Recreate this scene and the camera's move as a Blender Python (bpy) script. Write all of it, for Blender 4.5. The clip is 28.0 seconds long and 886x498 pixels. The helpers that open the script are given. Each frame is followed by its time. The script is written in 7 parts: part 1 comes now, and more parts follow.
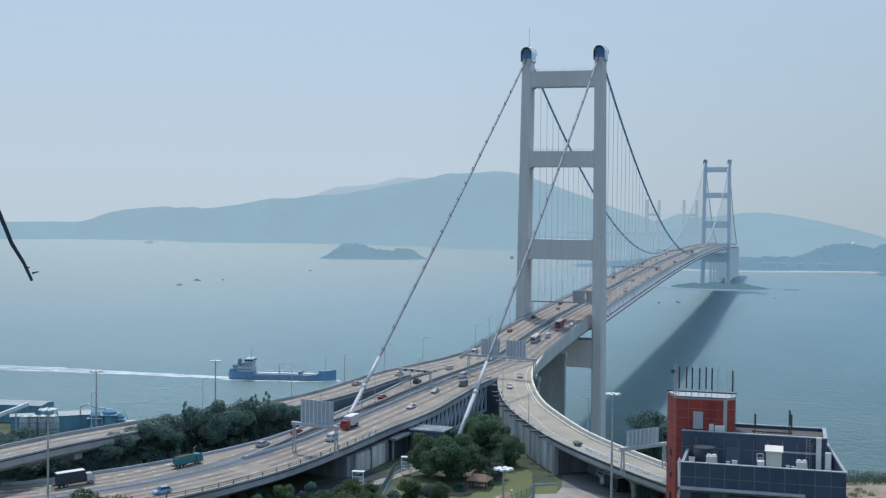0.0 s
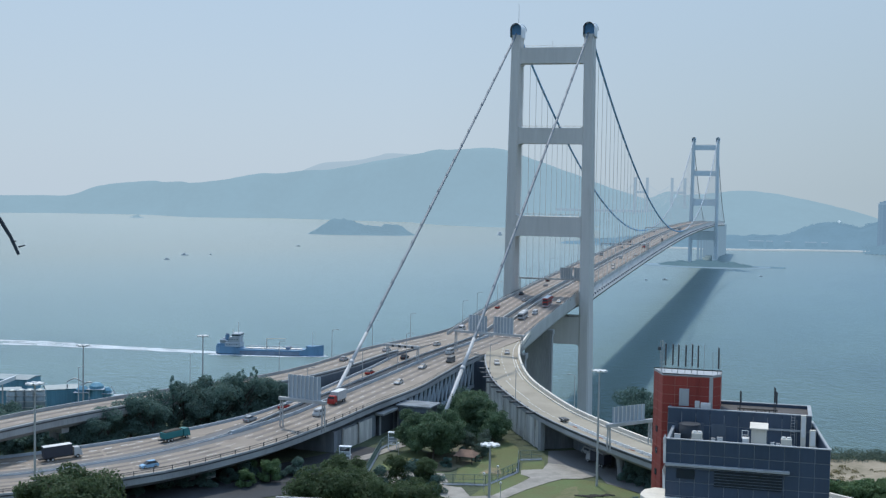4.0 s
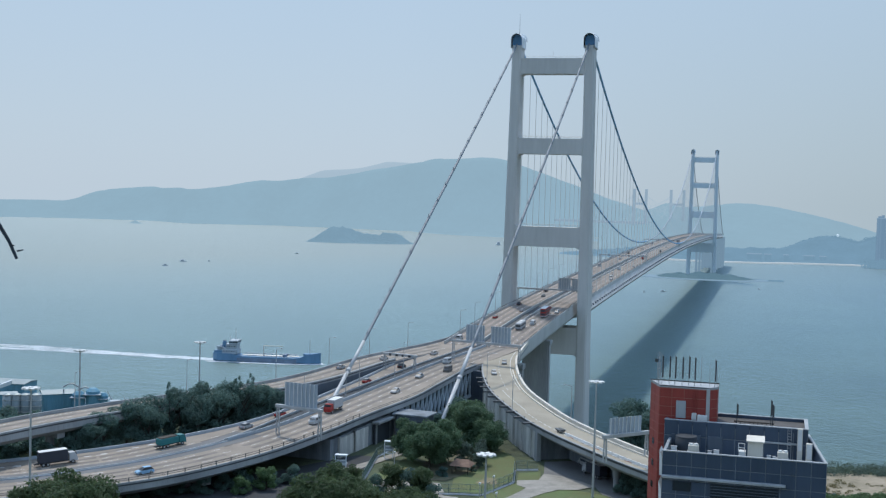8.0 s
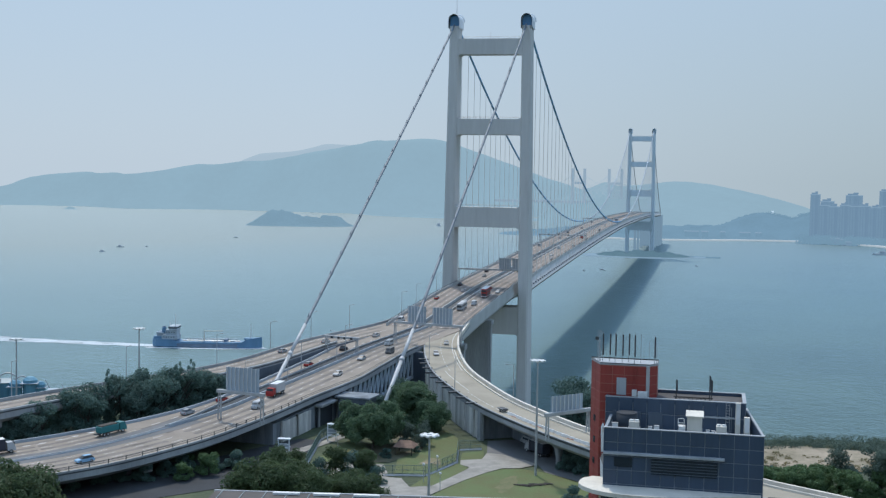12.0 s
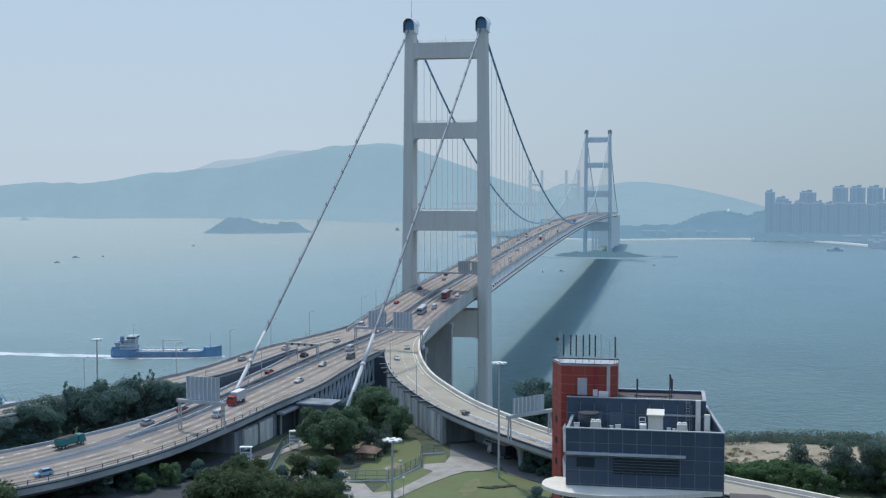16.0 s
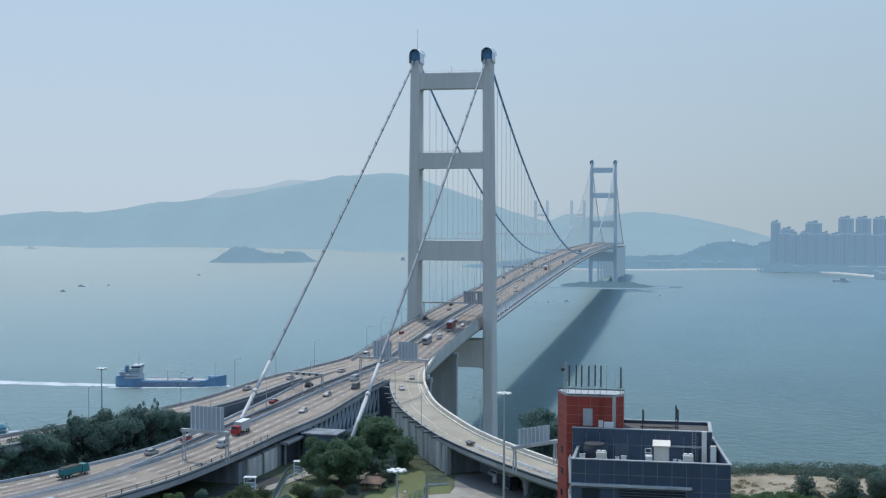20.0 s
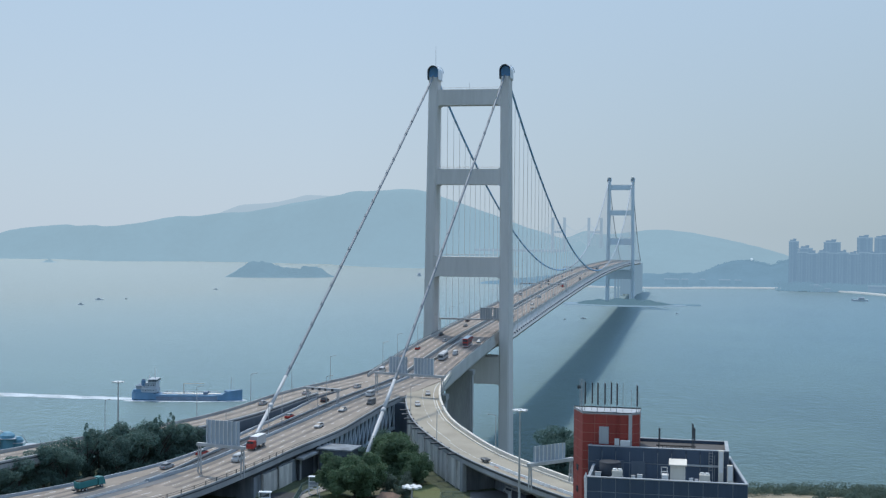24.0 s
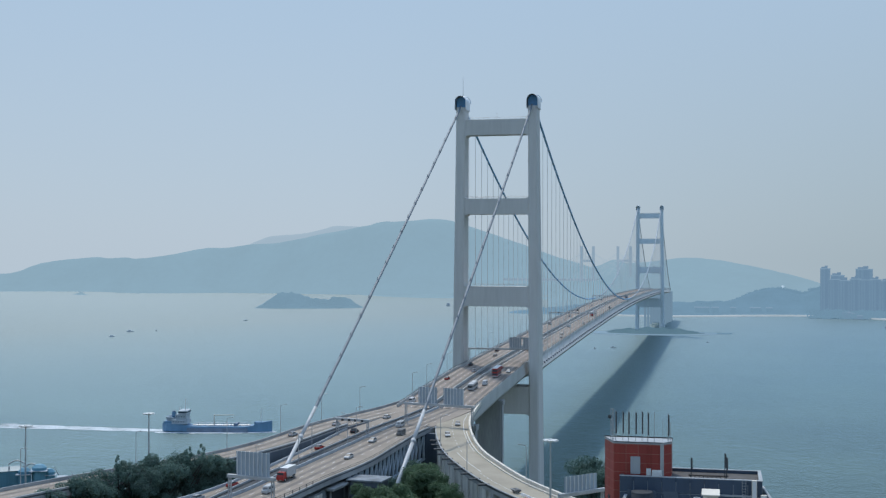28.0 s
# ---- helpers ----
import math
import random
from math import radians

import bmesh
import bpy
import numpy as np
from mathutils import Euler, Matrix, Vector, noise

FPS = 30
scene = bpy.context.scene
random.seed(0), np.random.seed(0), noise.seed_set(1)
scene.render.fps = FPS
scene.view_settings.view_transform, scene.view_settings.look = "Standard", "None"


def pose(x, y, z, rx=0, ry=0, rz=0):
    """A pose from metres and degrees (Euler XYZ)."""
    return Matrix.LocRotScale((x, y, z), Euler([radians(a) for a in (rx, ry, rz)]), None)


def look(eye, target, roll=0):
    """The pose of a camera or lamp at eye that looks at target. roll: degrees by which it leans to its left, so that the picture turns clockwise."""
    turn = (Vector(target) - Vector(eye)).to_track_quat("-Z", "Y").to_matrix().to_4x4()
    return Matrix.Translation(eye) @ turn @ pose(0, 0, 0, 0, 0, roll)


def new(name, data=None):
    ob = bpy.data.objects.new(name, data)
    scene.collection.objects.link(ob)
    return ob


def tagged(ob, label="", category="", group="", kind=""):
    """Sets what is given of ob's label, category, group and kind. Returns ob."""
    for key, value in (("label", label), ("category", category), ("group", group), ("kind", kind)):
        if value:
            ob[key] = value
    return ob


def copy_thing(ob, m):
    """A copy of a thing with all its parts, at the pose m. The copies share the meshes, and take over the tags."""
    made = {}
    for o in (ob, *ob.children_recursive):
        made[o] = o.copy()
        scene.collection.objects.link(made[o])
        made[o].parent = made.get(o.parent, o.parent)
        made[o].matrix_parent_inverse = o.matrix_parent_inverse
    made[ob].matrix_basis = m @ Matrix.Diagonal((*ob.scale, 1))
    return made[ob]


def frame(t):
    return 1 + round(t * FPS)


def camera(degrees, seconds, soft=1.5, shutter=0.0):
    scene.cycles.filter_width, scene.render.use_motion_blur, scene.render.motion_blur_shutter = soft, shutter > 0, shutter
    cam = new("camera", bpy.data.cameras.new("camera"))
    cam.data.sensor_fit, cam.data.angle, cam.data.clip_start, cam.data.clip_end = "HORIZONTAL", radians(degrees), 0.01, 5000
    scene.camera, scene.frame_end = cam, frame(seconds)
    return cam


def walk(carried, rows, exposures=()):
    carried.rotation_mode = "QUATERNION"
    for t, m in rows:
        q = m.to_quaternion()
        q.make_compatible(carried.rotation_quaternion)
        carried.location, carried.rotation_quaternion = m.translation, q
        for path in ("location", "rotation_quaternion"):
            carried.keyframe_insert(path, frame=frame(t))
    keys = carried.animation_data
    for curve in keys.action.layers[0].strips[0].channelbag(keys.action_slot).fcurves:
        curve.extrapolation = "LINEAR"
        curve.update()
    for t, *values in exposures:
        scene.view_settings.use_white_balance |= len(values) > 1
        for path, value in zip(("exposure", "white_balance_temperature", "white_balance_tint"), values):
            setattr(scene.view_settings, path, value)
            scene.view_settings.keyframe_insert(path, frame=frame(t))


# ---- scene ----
cam = camera(40.20, 28.0, soft=1.3)
EYE = (114.9, -625.1, 123.3)
TURNS = [  # seconds, yaw, pitch, roll
    (0, 16.003, -1.883, -0.594), (0.5, 16.034, -2.099, -0.673), (1, 15.988, -2.289, -0.788), (1.5, 15.872, -2.494, -0.779),
    (2, 15.743, -2.710, -0.768), (2.5, 15.658, -2.854, -0.966), (3, 15.567, -2.972, -0.950), (3.5, 15.443, -2.954, -0.979),
    (5.5, 15.685, -3.285, -1.083), (6, 15.818, -3.181, -1.317), (6.5, 15.798, -2.984, -1.425), (7, 15.707, -2.795, -1.393),
    (7.5, 15.639, -2.638, -1.499), (8, 15.411, -2.565, -1.634), (8.5, 15.104, -2.485, -1.692), (9, 14.738, -2.400, -1.623),
    (9.5, 14.378, -2.380, -1.605), (10, 14.013, -2.423, -1.448), (10.5, 13.592, -2.639, -1.161), (11, 13.238, -3.042, -1.115),
    (11.5, 12.923, -3.215, -1.020), (12, 12.555, -3.380, -0.949), (12.5, 12.179, -3.449, -0.768), (14.5, 10.961, -3.650, 0.048),
    (15, 10.835, -3.572, 0.037), (15.5, 10.682, -3.394, 0.065), (16, 10.555, -3.180, 0.035), (16.5, 10.514, -2.985, 0.051),
    (17, 10.555, -2.656, 0.055), (17.5, 10.573, -2.409, 0.114), (18, 10.594, -2.112, 0.110), (18.5, 10.625, -1.955, 0.099),
    (19, 10.678, -1.879, 0.096), (19.5, 10.728, -1.831, 0.131), (20, 10.815, -1.769, -0.093), (20.5, 10.915, -1.641, -0.229),
    (21, 11.024, -1.403, -0.418), (21.5, 11.138, -1.266, -0.546), (23.5, 11.478, -1.166, -0.492), (24, 11.620, -1.008, -0.503),
    (24.5, 11.745, -0.858, -0.456), (25, 11.896, -0.656, -0.433), (25.5, 12.090, -0.502, -0.399), (26, 12.317, -0.291, -0.393),
    (26.5, 12.503, -0.105, -0.315), (27, 12.652, 0.090, -0.194), (27.5, 12.807, 0.188, -0.188), (28, 12.973, 0.398, -0.057),
]
walk(cam, [(t, pose(*EYE, 90 + pitch, roll, yaw)) for t, yaw, pitch, roll in TURNS], [(0.0, 0.02), (24.0, 0.02), (25.0, -0.11), (27.0, -0.1), (28.0, -0.1)])

# ---- light ----
world = bpy.data.worlds.new("world")
scene.world = world
world.use_nodes = True
wn = world.node_tree.nodes
sky = wn.new("ShaderNodeTexSky")
sky.sky_type, sky.sun_disc = "NISHITA", False
sky.sun_elevation, sky.sun_rotation = radians(57.7), radians(-29.4)
sky.air_density, sky.dust_density, sky.ozone_density, sky.altitude = 1.0, 1.0, 2.0, 0.0
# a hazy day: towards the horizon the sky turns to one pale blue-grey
coord, split, ramp, mix = (wn.new("ShaderNode" + k) for k in ("TexCoord", "SeparateXYZ", "ValToRGB", "MixRGB"))
wlk = world.node_tree.links
wlk.new(coord.outputs["Generated"], split.inputs[0])
wlk.new(split.outputs["Z"], ramp.inputs["Fac"])
ramp.color_ramp.elements[0].position, ramp.color_ramp.elements[0].color = 0.0, (0.95, 0.95, 0.95, 1)
ramp.color_ramp.elements[1].position, ramp.color_ramp.elements[1].color = 0.6, (0.75, 0.75, 0.75, 1)
hue = wn.new("ShaderNodeValToRGB")
hue.color_ramp.elements[0].position, hue.color_ramp.elements[0].color = 0.0, (5.0, 6.05, 7.1, 1)
hue.color_ramp.elements[1].position, hue.color_ramp.elements[1].color = 0.24, (4.4, 5.98, 7.8, 1)
for at, tone in ((0.36, (5.2, 7.4, 10.2, 1)), (0.7, (5.8, 8.6, 12.8, 1))):
    high = hue.color_ramp.elements.new(at)
    high.color = tone
wlk.new(split.outputs["Z"], hue.inputs["Fac"])
wlk.new(ramp.outputs["Color"], mix.inputs["Fac"])
wlk.new(sky.outputs["Color"], mix.inputs["Color1"])
# away from the sun the low haze is duller and less blue
side, near, veil, dull = (wn.new("ShaderNode" + k) for k in ("ValToRGB", "ValToRGB", "MixRGB", "MixRGB"))
east = wn.new("ShaderNodeMath")
east.inputs[1].default_value = 0.3
wlk.new(split.outputs["X"], east.inputs[0])
wlk.new(east.outputs[0], side.inputs["Fac"])
side.color_ramp.elements[0].position, side.color_ramp.elements[0].color = 0.0, (1, 1, 1, 1)
side.color_ramp.elements[1].position, side.color_ramp.elements[1].color = 0.5, (0.74, 0.775, 0.75, 1)
wlk.new(split.outputs["Z"], near.inputs["Fac"])
near.color_ramp.elements[0].position, near.color_ramp.elements[0].color = 0.0, (0, 0, 0, 1)
near.color_ramp.elements[1].position, near.color_ramp.elements[1].color = 0.25, (1, 1, 1, 1)
veil.blend_type, dull.blend_type = "MIX", "MULTIPLY"
veil.inputs["Color2"].default_value = (1, 1, 1, 1)
dull.inputs["Fac"].default_value = 1.0
wlk.new(near.outputs["Color"], veil.inputs["Fac"])
wlk.new(side.outputs["Color"], veil.inputs["Color1"])
wlk.new(hue.outputs["Color"], dull.inputs["Color1"])
wlk.new(veil.outputs["Color"], dull.inputs["Color2"])
wlk.new(dull.outputs["Color"], mix.inputs["Color2"])
wlk.new(mix.outputs["Color"], wn["Background"].inputs["Color"])
wn["Background"].inputs["Strength"].default_value = 0.10
sun = new("sun", bpy.data.lights.new("sun", "SUN"))
sun.data.energy, sun.data.angle, sun.data.color = 2.5, radians(3.5), (1.0, 0.955, 0.865)
sun.matrix_world = look((0, 0, 900), (900 * 0.31, -900 * 0.55, 0))
scene.view_settings.exposure = 0.0


# ---- materials ----
def mat(name, colour, rough=0.7, metal=0.0, vary=0.15, scale=0.3, fine=3.0, bump=0.0, tint=None, per_object=0.0, streak=False):
    """A surface with stains at one size and grain at another; scale and fine are in cycles a metre."""
    m = bpy.data.materials.new(name)
    m.use_nodes = True
    n, l = m.node_tree.nodes, m.node_tree.links
    p = n["Principled BSDF"]
    p.inputs["Roughness"].default_value, p.inputs["Metallic"].default_value = rough, metal
    geo = n.new("ShaderNodeNewGeometry")
    src = geo.outputs["Position"]
    if streak:
        mp = n.new("ShaderNodeMapping")
        mp.inputs["Scale"].default_value = (1, 1, 0.12)
        l.new(src, mp.inputs["Vector"])
        src = mp.outputs["Vector"]
    big, small = n.new("ShaderNodeTexNoise"), n.new("ShaderNodeTexNoise")
    for tex, s, det in ((big, scale, 5), (small, fine, 3)):
        tex.inputs["Scale"].default_value, tex.inputs["Detail"].default_value = s, det
        l.new(src, tex.inputs["Vector"])
    add = n.new("ShaderNodeMath")
    add.operation = "MULTIPLY_ADD"
    add.inputs[1].default_value = 0.45
    l.new(small.outputs["Fac"], add.inputs[0])
    l.new(big.outputs["Fac"], add.inputs[2])
    fac = add.outputs[0]
    if per_object:
        info, ma = n.new("ShaderNodeObjectInfo"), n.new("ShaderNodeMath")
        ma.operation, ma.inputs[1].default_value = "MULTIPLY_ADD", per_object
        l.new(info.outputs["Random"], ma.inputs[0])
        l.new(fac, ma.inputs[2])
        fac = ma.outputs[0]
    ramp = n.new("ShaderNodeValToRGB")
    dark = tint or [c * (1 - 2 * vary) for c in colour]
    light = [min(1, c * (1 + 1.3 * vary)) for c in colour]
    ramp.color_ramp.elements[0].position, ramp.color_ramp.elements[1].position = 0.42, 1.02 + per_object
    ramp.color_ramp.elements[0].color, ramp.color_ramp.elements[1].color = (*dark, 1), (*light, 1)
    l.new(fac, ramp.inputs["Fac"])
    l.new(ramp.outputs["Color"], p.inputs["Base Color"])
    if bump:
        b = n.new("ShaderNodeBump")
        b.inputs["Strength"].default_value, b.inputs["Distance"].default_value = bump, 0.5 / fine
        l.new(small.outputs["Fac"], b.inputs["Height"])
        l.new(b.outputs["Normal"], p.inputs["Normal"])
    return m


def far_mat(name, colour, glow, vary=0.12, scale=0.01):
    """Backdrop of distance: pale, with the haze before it put in as an even glow."""
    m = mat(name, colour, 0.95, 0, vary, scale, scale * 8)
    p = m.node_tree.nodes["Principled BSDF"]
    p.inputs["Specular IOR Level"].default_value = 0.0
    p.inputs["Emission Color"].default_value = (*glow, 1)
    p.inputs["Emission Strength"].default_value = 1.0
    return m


# far piers and anchorage emit the haze that lies before them
PIER_FAR = far_mat("hazy_pier", (0.04, 0.045, 0.05), (0.155, 0.25, 0.345), 0.15, 0.03)
CONCRETE = mat("concrete", (0.31, 0.325, 0.335), 0.85, 0, 0.16, 0.12, 2.5, 0.2, streak=True)
TOWER = mat("tower_concrete", (0.515, 0.51, 0.50), 0.85, 0, 0.08, 0.05, 0.7, 0.15, streak=True)
# far tower: distance haze put into a pale bluish base colour
FAR_TOWER = mat("hazed_tower_concrete", (0.49, 0.585, 0.65), 0.9, 0, 0.08, 0.03, 0.3, streak=True)
# darker copy of the stained wall concrete, with shade put into its colour
WALL_DARK = mat("shaded_stained_concrete", (0.20, 0.225, 0.25), 0.9, 0, 0.25, 0.35, 3, 0.2, streak=True)
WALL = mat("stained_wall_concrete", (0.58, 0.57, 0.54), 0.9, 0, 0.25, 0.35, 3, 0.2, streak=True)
ROAD = mat("worn_road", (0.27, 0.222, 0.188), 0.9, 0, 0.14, 0.08, 2.0, 0.1)
ROAD_TRACK = mat("dark_wheel_tracks", (0.18, 0.155, 0.135), 0.85, 0, 0.22, 0.15, 1.5)
ROAD_PALE = mat("concrete_road", (0.275, 0.232, 0.192), 0.9, 0, 0.12, 0.1, 2.0, 0.1)
ROAD_CREAM = mat("cream_worn_concrete", (0.330, 0.292, 0.230), 0.9, 0, 0.12, 0.1, 2.0, 0.1)
ROAD_GREY = mat("grey_asphalt", (0.15, 0.15, 0.152), 0.9, 0, 0.14, 0.1, 2.0, 0.1)
PAINT = mat("road_paint", (0.66, 0.645, 0.62), 0.7, 0, 0.12, 0.5, 4)
STEEL = mat("pale_painted_steel", (0.42, 0.43, 0.43), 0.55, 0.0, 0.1, 0.1, 1.5, streak=True)
STEEL_DARK = mat("dark_steel", (0.06, 0.065, 0.07), 0.6, 0.2, 0.15, 0.3, 3)
# cable past the near tower: haze put into bluer, then paler colours
CABLE_HAZED = mat("hazed_blue_cable", (0.17, 0.37, 0.60), 0.6, 0, 0.1, 0.2, 2)
CABLE_HAZED_FAR = mat("hazed_pale_cable", (0.34, 0.40, 0.46), 0.6, 0, 0.08, 0.05, 0.5)
CABLE = mat("cable_wrap", (0.16, 0.19, 0.22), 0.6, 0, 0.1, 0.2, 2)
SHEATH = mat("white_cable_sheath", (0.44, 0.45, 0.46), 0.5, 0, 0.08, 0.2, 2)
SADDLE = mat("pale_saddle_steel", (0.66, 0.70, 0.74), 0.5, 0, 0.08, 0.2, 2)
DIRT = mat("leaf_littered_earth", (0.10, 0.082, 0.058), 0.95, 0, 0.35, 0.5, 3, 0.4, tint=(0.06, 0.075, 0.03))
WORN = mat("worn_dry_grass", (0.135, 0.12, 0.065), 0.95, 0, 0.3, 0.3, 2.5, 0.3, tint=(0.09, 0.11, 0.04))
TANK_DARK = mat("dark_tank_paint", (0.022, 0.03, 0.042), 0.75, 0, 0.15, 0.5, 3)
BARE = mat("bare_earth", (0.24, 0.18, 0.12), 0.95, 0, 0.25, 0.3, 2.5, 0.3, tint=(0.13, 0.13, 0.06))
FENCE = mat("green_fence_steel", (0.13, 0.19, 0.17), 0.6, 0.1, 0.1, 0.5, 3)
GREY_ROOF = mat("weathered_flat_roof", (0.085, 0.078, 0.075), 0.9, 0, 0.25, 0.5, 3)
BROWN_ROOF = mat("dark_metal_roof", (0.085, 0.075, 0.07), 0.85, 0.0, 0.15, 0.3, 2)
STRUT = mat("blue_grey_strut", (0.42, 0.50, 0.58), 0.6, 0, 0.1, 0.2, 2)
GALV = mat("galvanised_steel", (0.42, 0.43, 0.44), 0.45, 0.3, 0.1, 0.5, 4)
BOARD = mat("sign_board_back", (0.33, 0.38, 0.43), 0.5, 0.0, 0.1, 0.4, 3, streak=True)
SIGN_BACK = mat("sign_back_panel", (0.36, 0.38, 0.40), 0.5, 0.1, 0.1, 0.4, 3, streak=True)
# near-black that paints the shade of openings and gaps
DARK = mat("opening_shade", (0.035, 0.042, 0.05), 0.8, 0, 0.1, 1, 4)
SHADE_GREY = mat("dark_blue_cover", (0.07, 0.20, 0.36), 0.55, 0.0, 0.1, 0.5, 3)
ASPHALT = mat("dark_asphalt", (0.032, 0.036, 0.042), 0.9, 0, 0.2, 0.1, 2.0, 0.1)
LEAF_COLOURS = {"broad": (0.088, 0.145, 0.085), "dark": (0.094, 0.158, 0.138), "olive": (0.066, 0.10, 0.05), "bright": (0.095, 0.16, 0.075), "dry": (0.098, 0.14, 0.115)}


def leaf_mat(name, colour):
    m = bpy.data.materials.new(name)
    m.use_nodes = True
    n, l = m.node_tree.nodes, m.node_tree.links
    p = n["Principled BSDF"]
    geo, info, ramp, add = (n.new("ShaderNode" + k) for k in ("NewGeometry", "ObjectInfo", "ValToRGB", "Math"))
    add.operation, add.inputs[1].default_value = "MULTIPLY_ADD", 0.35
    l.new(info.outputs["Random"], add.inputs[0])
    l.new(geo.outputs["Random Per Island"], add.inputs[2])
    ramp.color_ramp.elements[0].color = (*[c * 0.7 for c in colour], 1)
    ramp.color_ramp.elements[1].color = (*[c * 1.45 for c in colour], 1)
    ramp.color_ramp.elements[1].position = 1.3
    l.new(add.outputs[0], ramp.inputs["Fac"])
    l.new(ramp.outputs["Color"], p.inputs["Base Color"])
    p.inputs["Roughness"].default_value = 0.65
    p.inputs["Specular IOR Level"].default_value = 0.25
    # daylight that passes through the leaves
    thin, both = n.new("ShaderNodeBsdfTranslucent"), n.new("ShaderNodeMixShader")
    both.inputs["Fac"].default_value = 0.5
    l.new(ramp.outputs["Color"], thin.inputs["Color"])
    l.new(p.outputs["BSDF"], both.inputs[1])
    l.new(thin.outputs["BSDF"], both.inputs[2])
    l.new(both.outputs["Shader"], n["Material Output"].inputs["Surface"])
    return m


LEAVES = {k: leaf_mat("foliage_" + k, c) for k, c in LEAF_COLOURS.items()}
TWIG = mat("dark_twig", (0.03, 0.04, 0.055), 0.9, 0, 0.2, 4, 20)
BARK = mat("bark", (0.065, 0.055, 0.045), 0.9, 0, 0.25, 1.5, 8, 0.4)
GRASS = mat("mown_grass", (0.066, 0.094, 0.034), 0.95, 0, 0.45, 0.16, 1.6, 0.4, tint=(0.115, 0.11, 0.045))
PAVING = mat("pale_paving", (0.29, 0.27, 0.24), 0.9, 0, 0.18, 0.3, 3)
SAND = mat("sand", (0.27, 0.225, 0.17), 0.95, 0, 0.3, 0.05, 0.5, tint=(0.15, 0.13, 0.08))
NAVY = mat("dark_navy_surface", (0.085, 0.11, 0.145), 0.5, 0.1, 0.15, 0.3, 2, streak=True)
WHITE = mat("white_paint", (0.66, 0.66, 0.65), 0.5, 0, 0.06, 0.5, 4)
GLASS = mat("dark_window_glass", (0.02, 0.03, 0.04), 0.16, 0, 0.1, 0.5, 3)
BLUE = mat("blue_grey_panel", (0.042, 0.066, 0.105), 0.38, 0.0, 0.12, 0.25, 2, per_object=0.12, streak=True)
BLUE_BACK = mat("panel_joint", (0.22, 0.25, 0.28), 0.7, 0, 0.1, 0.5, 3)
RED = mat("red_tile", (0.265, 0.036, 0.026), 0.55, 0, 0.14, 0.4, 3, per_object=0.12, streak=True)
RED_JOINT = mat("pale_red_joint", (0.34, 0.13, 0.10), 0.8, 0, 0.1, 0.5, 3)
CREAM = mat("cream_render", (0.64, 0.595, 0.52), 0.8, 0, 0.1, 0.3, 3, streak=True)
TEAL_SHED = mat("blue_sheet_metal", (0.12, 0.29, 0.39), 0.5, 0.1, 0.15, 0.1, 1.5, streak=True)
GREY_SHED = mat("grey_sheet_metal", (0.22, 0.27, 0.29), 0.5, 0.2, 0.15, 0.1, 1.5)


# ---- building helpers ----
def boxed(bm, c, s, rz=0.0):
    """A box of size s round c, turned about z."""
    r = bmesh.ops.create_cube(bm, size=1.0, matrix=Matrix.Translation(c) @ Matrix.Rotation(radians(rz), 4, "Z") @ Matrix.Diagonal((*s, 1)))
    return r["verts"]


def rod(bm, a, b, r0, r1=None, n=8):
    a, b = Vector(a), Vector(b)
    d = b - a
    m = Matrix.Translation((a + b) / 2) @ d.to_track_quat("Z", "Y").to_matrix().to_4x4()
    bmesh.ops.create_cone(bm, cap_ends=True, segments=n, radius1=r0, radius2=r0 if r1 is None else r1, depth=d.length, matrix=m)


def link(name, bm, material, parent=None, label="", smooth=False):
    bmesh.ops.recalc_face_normals(bm, faces=bm.faces)
    me = bpy.data.meshes.new(name)
    bm.to_mesh(me)
    bm.free()
    if smooth:
        for f in me.polygons:
            f.use_smooth = True
    for mm in material if isinstance(material, (list, tuple)) else [material]:
        me.materials.append(mm)
    ob = new(name, me)
    if parent:
        ob.parent = parent
    return tagged(ob, label) if label else ob


def part(name, bm, material, parent, label="", smooth=False):
    return link(name, bm, material, parent, label, smooth)


def setting(name, bm, material, label, category):
    return tagged(link(name, bm, material), label, category, kind="structure")


def thing(name, label, category, group="", at=(0, 0, 0), rz=0.0):
    e = new(name)
    e.matrix_basis = pose(*at, 0, 0, rz)
    e.empty_display_size = 0.5
    return tagged(e, label, category, group)


def bbox(size, c=(0, 0, 0), rz=0.0, bevel=0.0):
    bm = bmesh.new()
    boxed(bm, c, size, rz)
    if bevel:
        bmesh.ops.bevel(bm, geom=bm.edges[:], offset=bevel, segments=1, affect="EDGES")
    return bm


def curve(ctrl, step=4.0):
    """A smooth line through control rows (x, y, z, ...), resampled."""
    c = np.array(ctrl, float)
    c = np.vstack([2 * c[0] - c[1], c, 2 * c[-1] - c[-2]])
    out = []
    for i in range(1, len(c) - 2):
        n = max(2, int(np.linalg.norm(c[i + 1, :3] - c[i, :3]) / step))
        for k in range(n):
            t = k / n
            a, b, d, e = c[i - 1], c[i], c[i + 1], c[i + 2]
            out.append(0.5 * (2 * b + (d - a) * t + (2 * a - 5 * b + 4 * d - e) * t * t + (3 * b - a - 3 * d + e) * t ** 3))
    out.append(c[-2])
    return np.array(out)


def sides(p):
    """The level direction to the right of a line at each of its points."""
    d = np.gradient(p[:, :2], axis=0)
    d /= np.linalg.norm(d, axis=1)[:, None]
    return np.stack([d[:, 1], -d[:, 0]], 1)


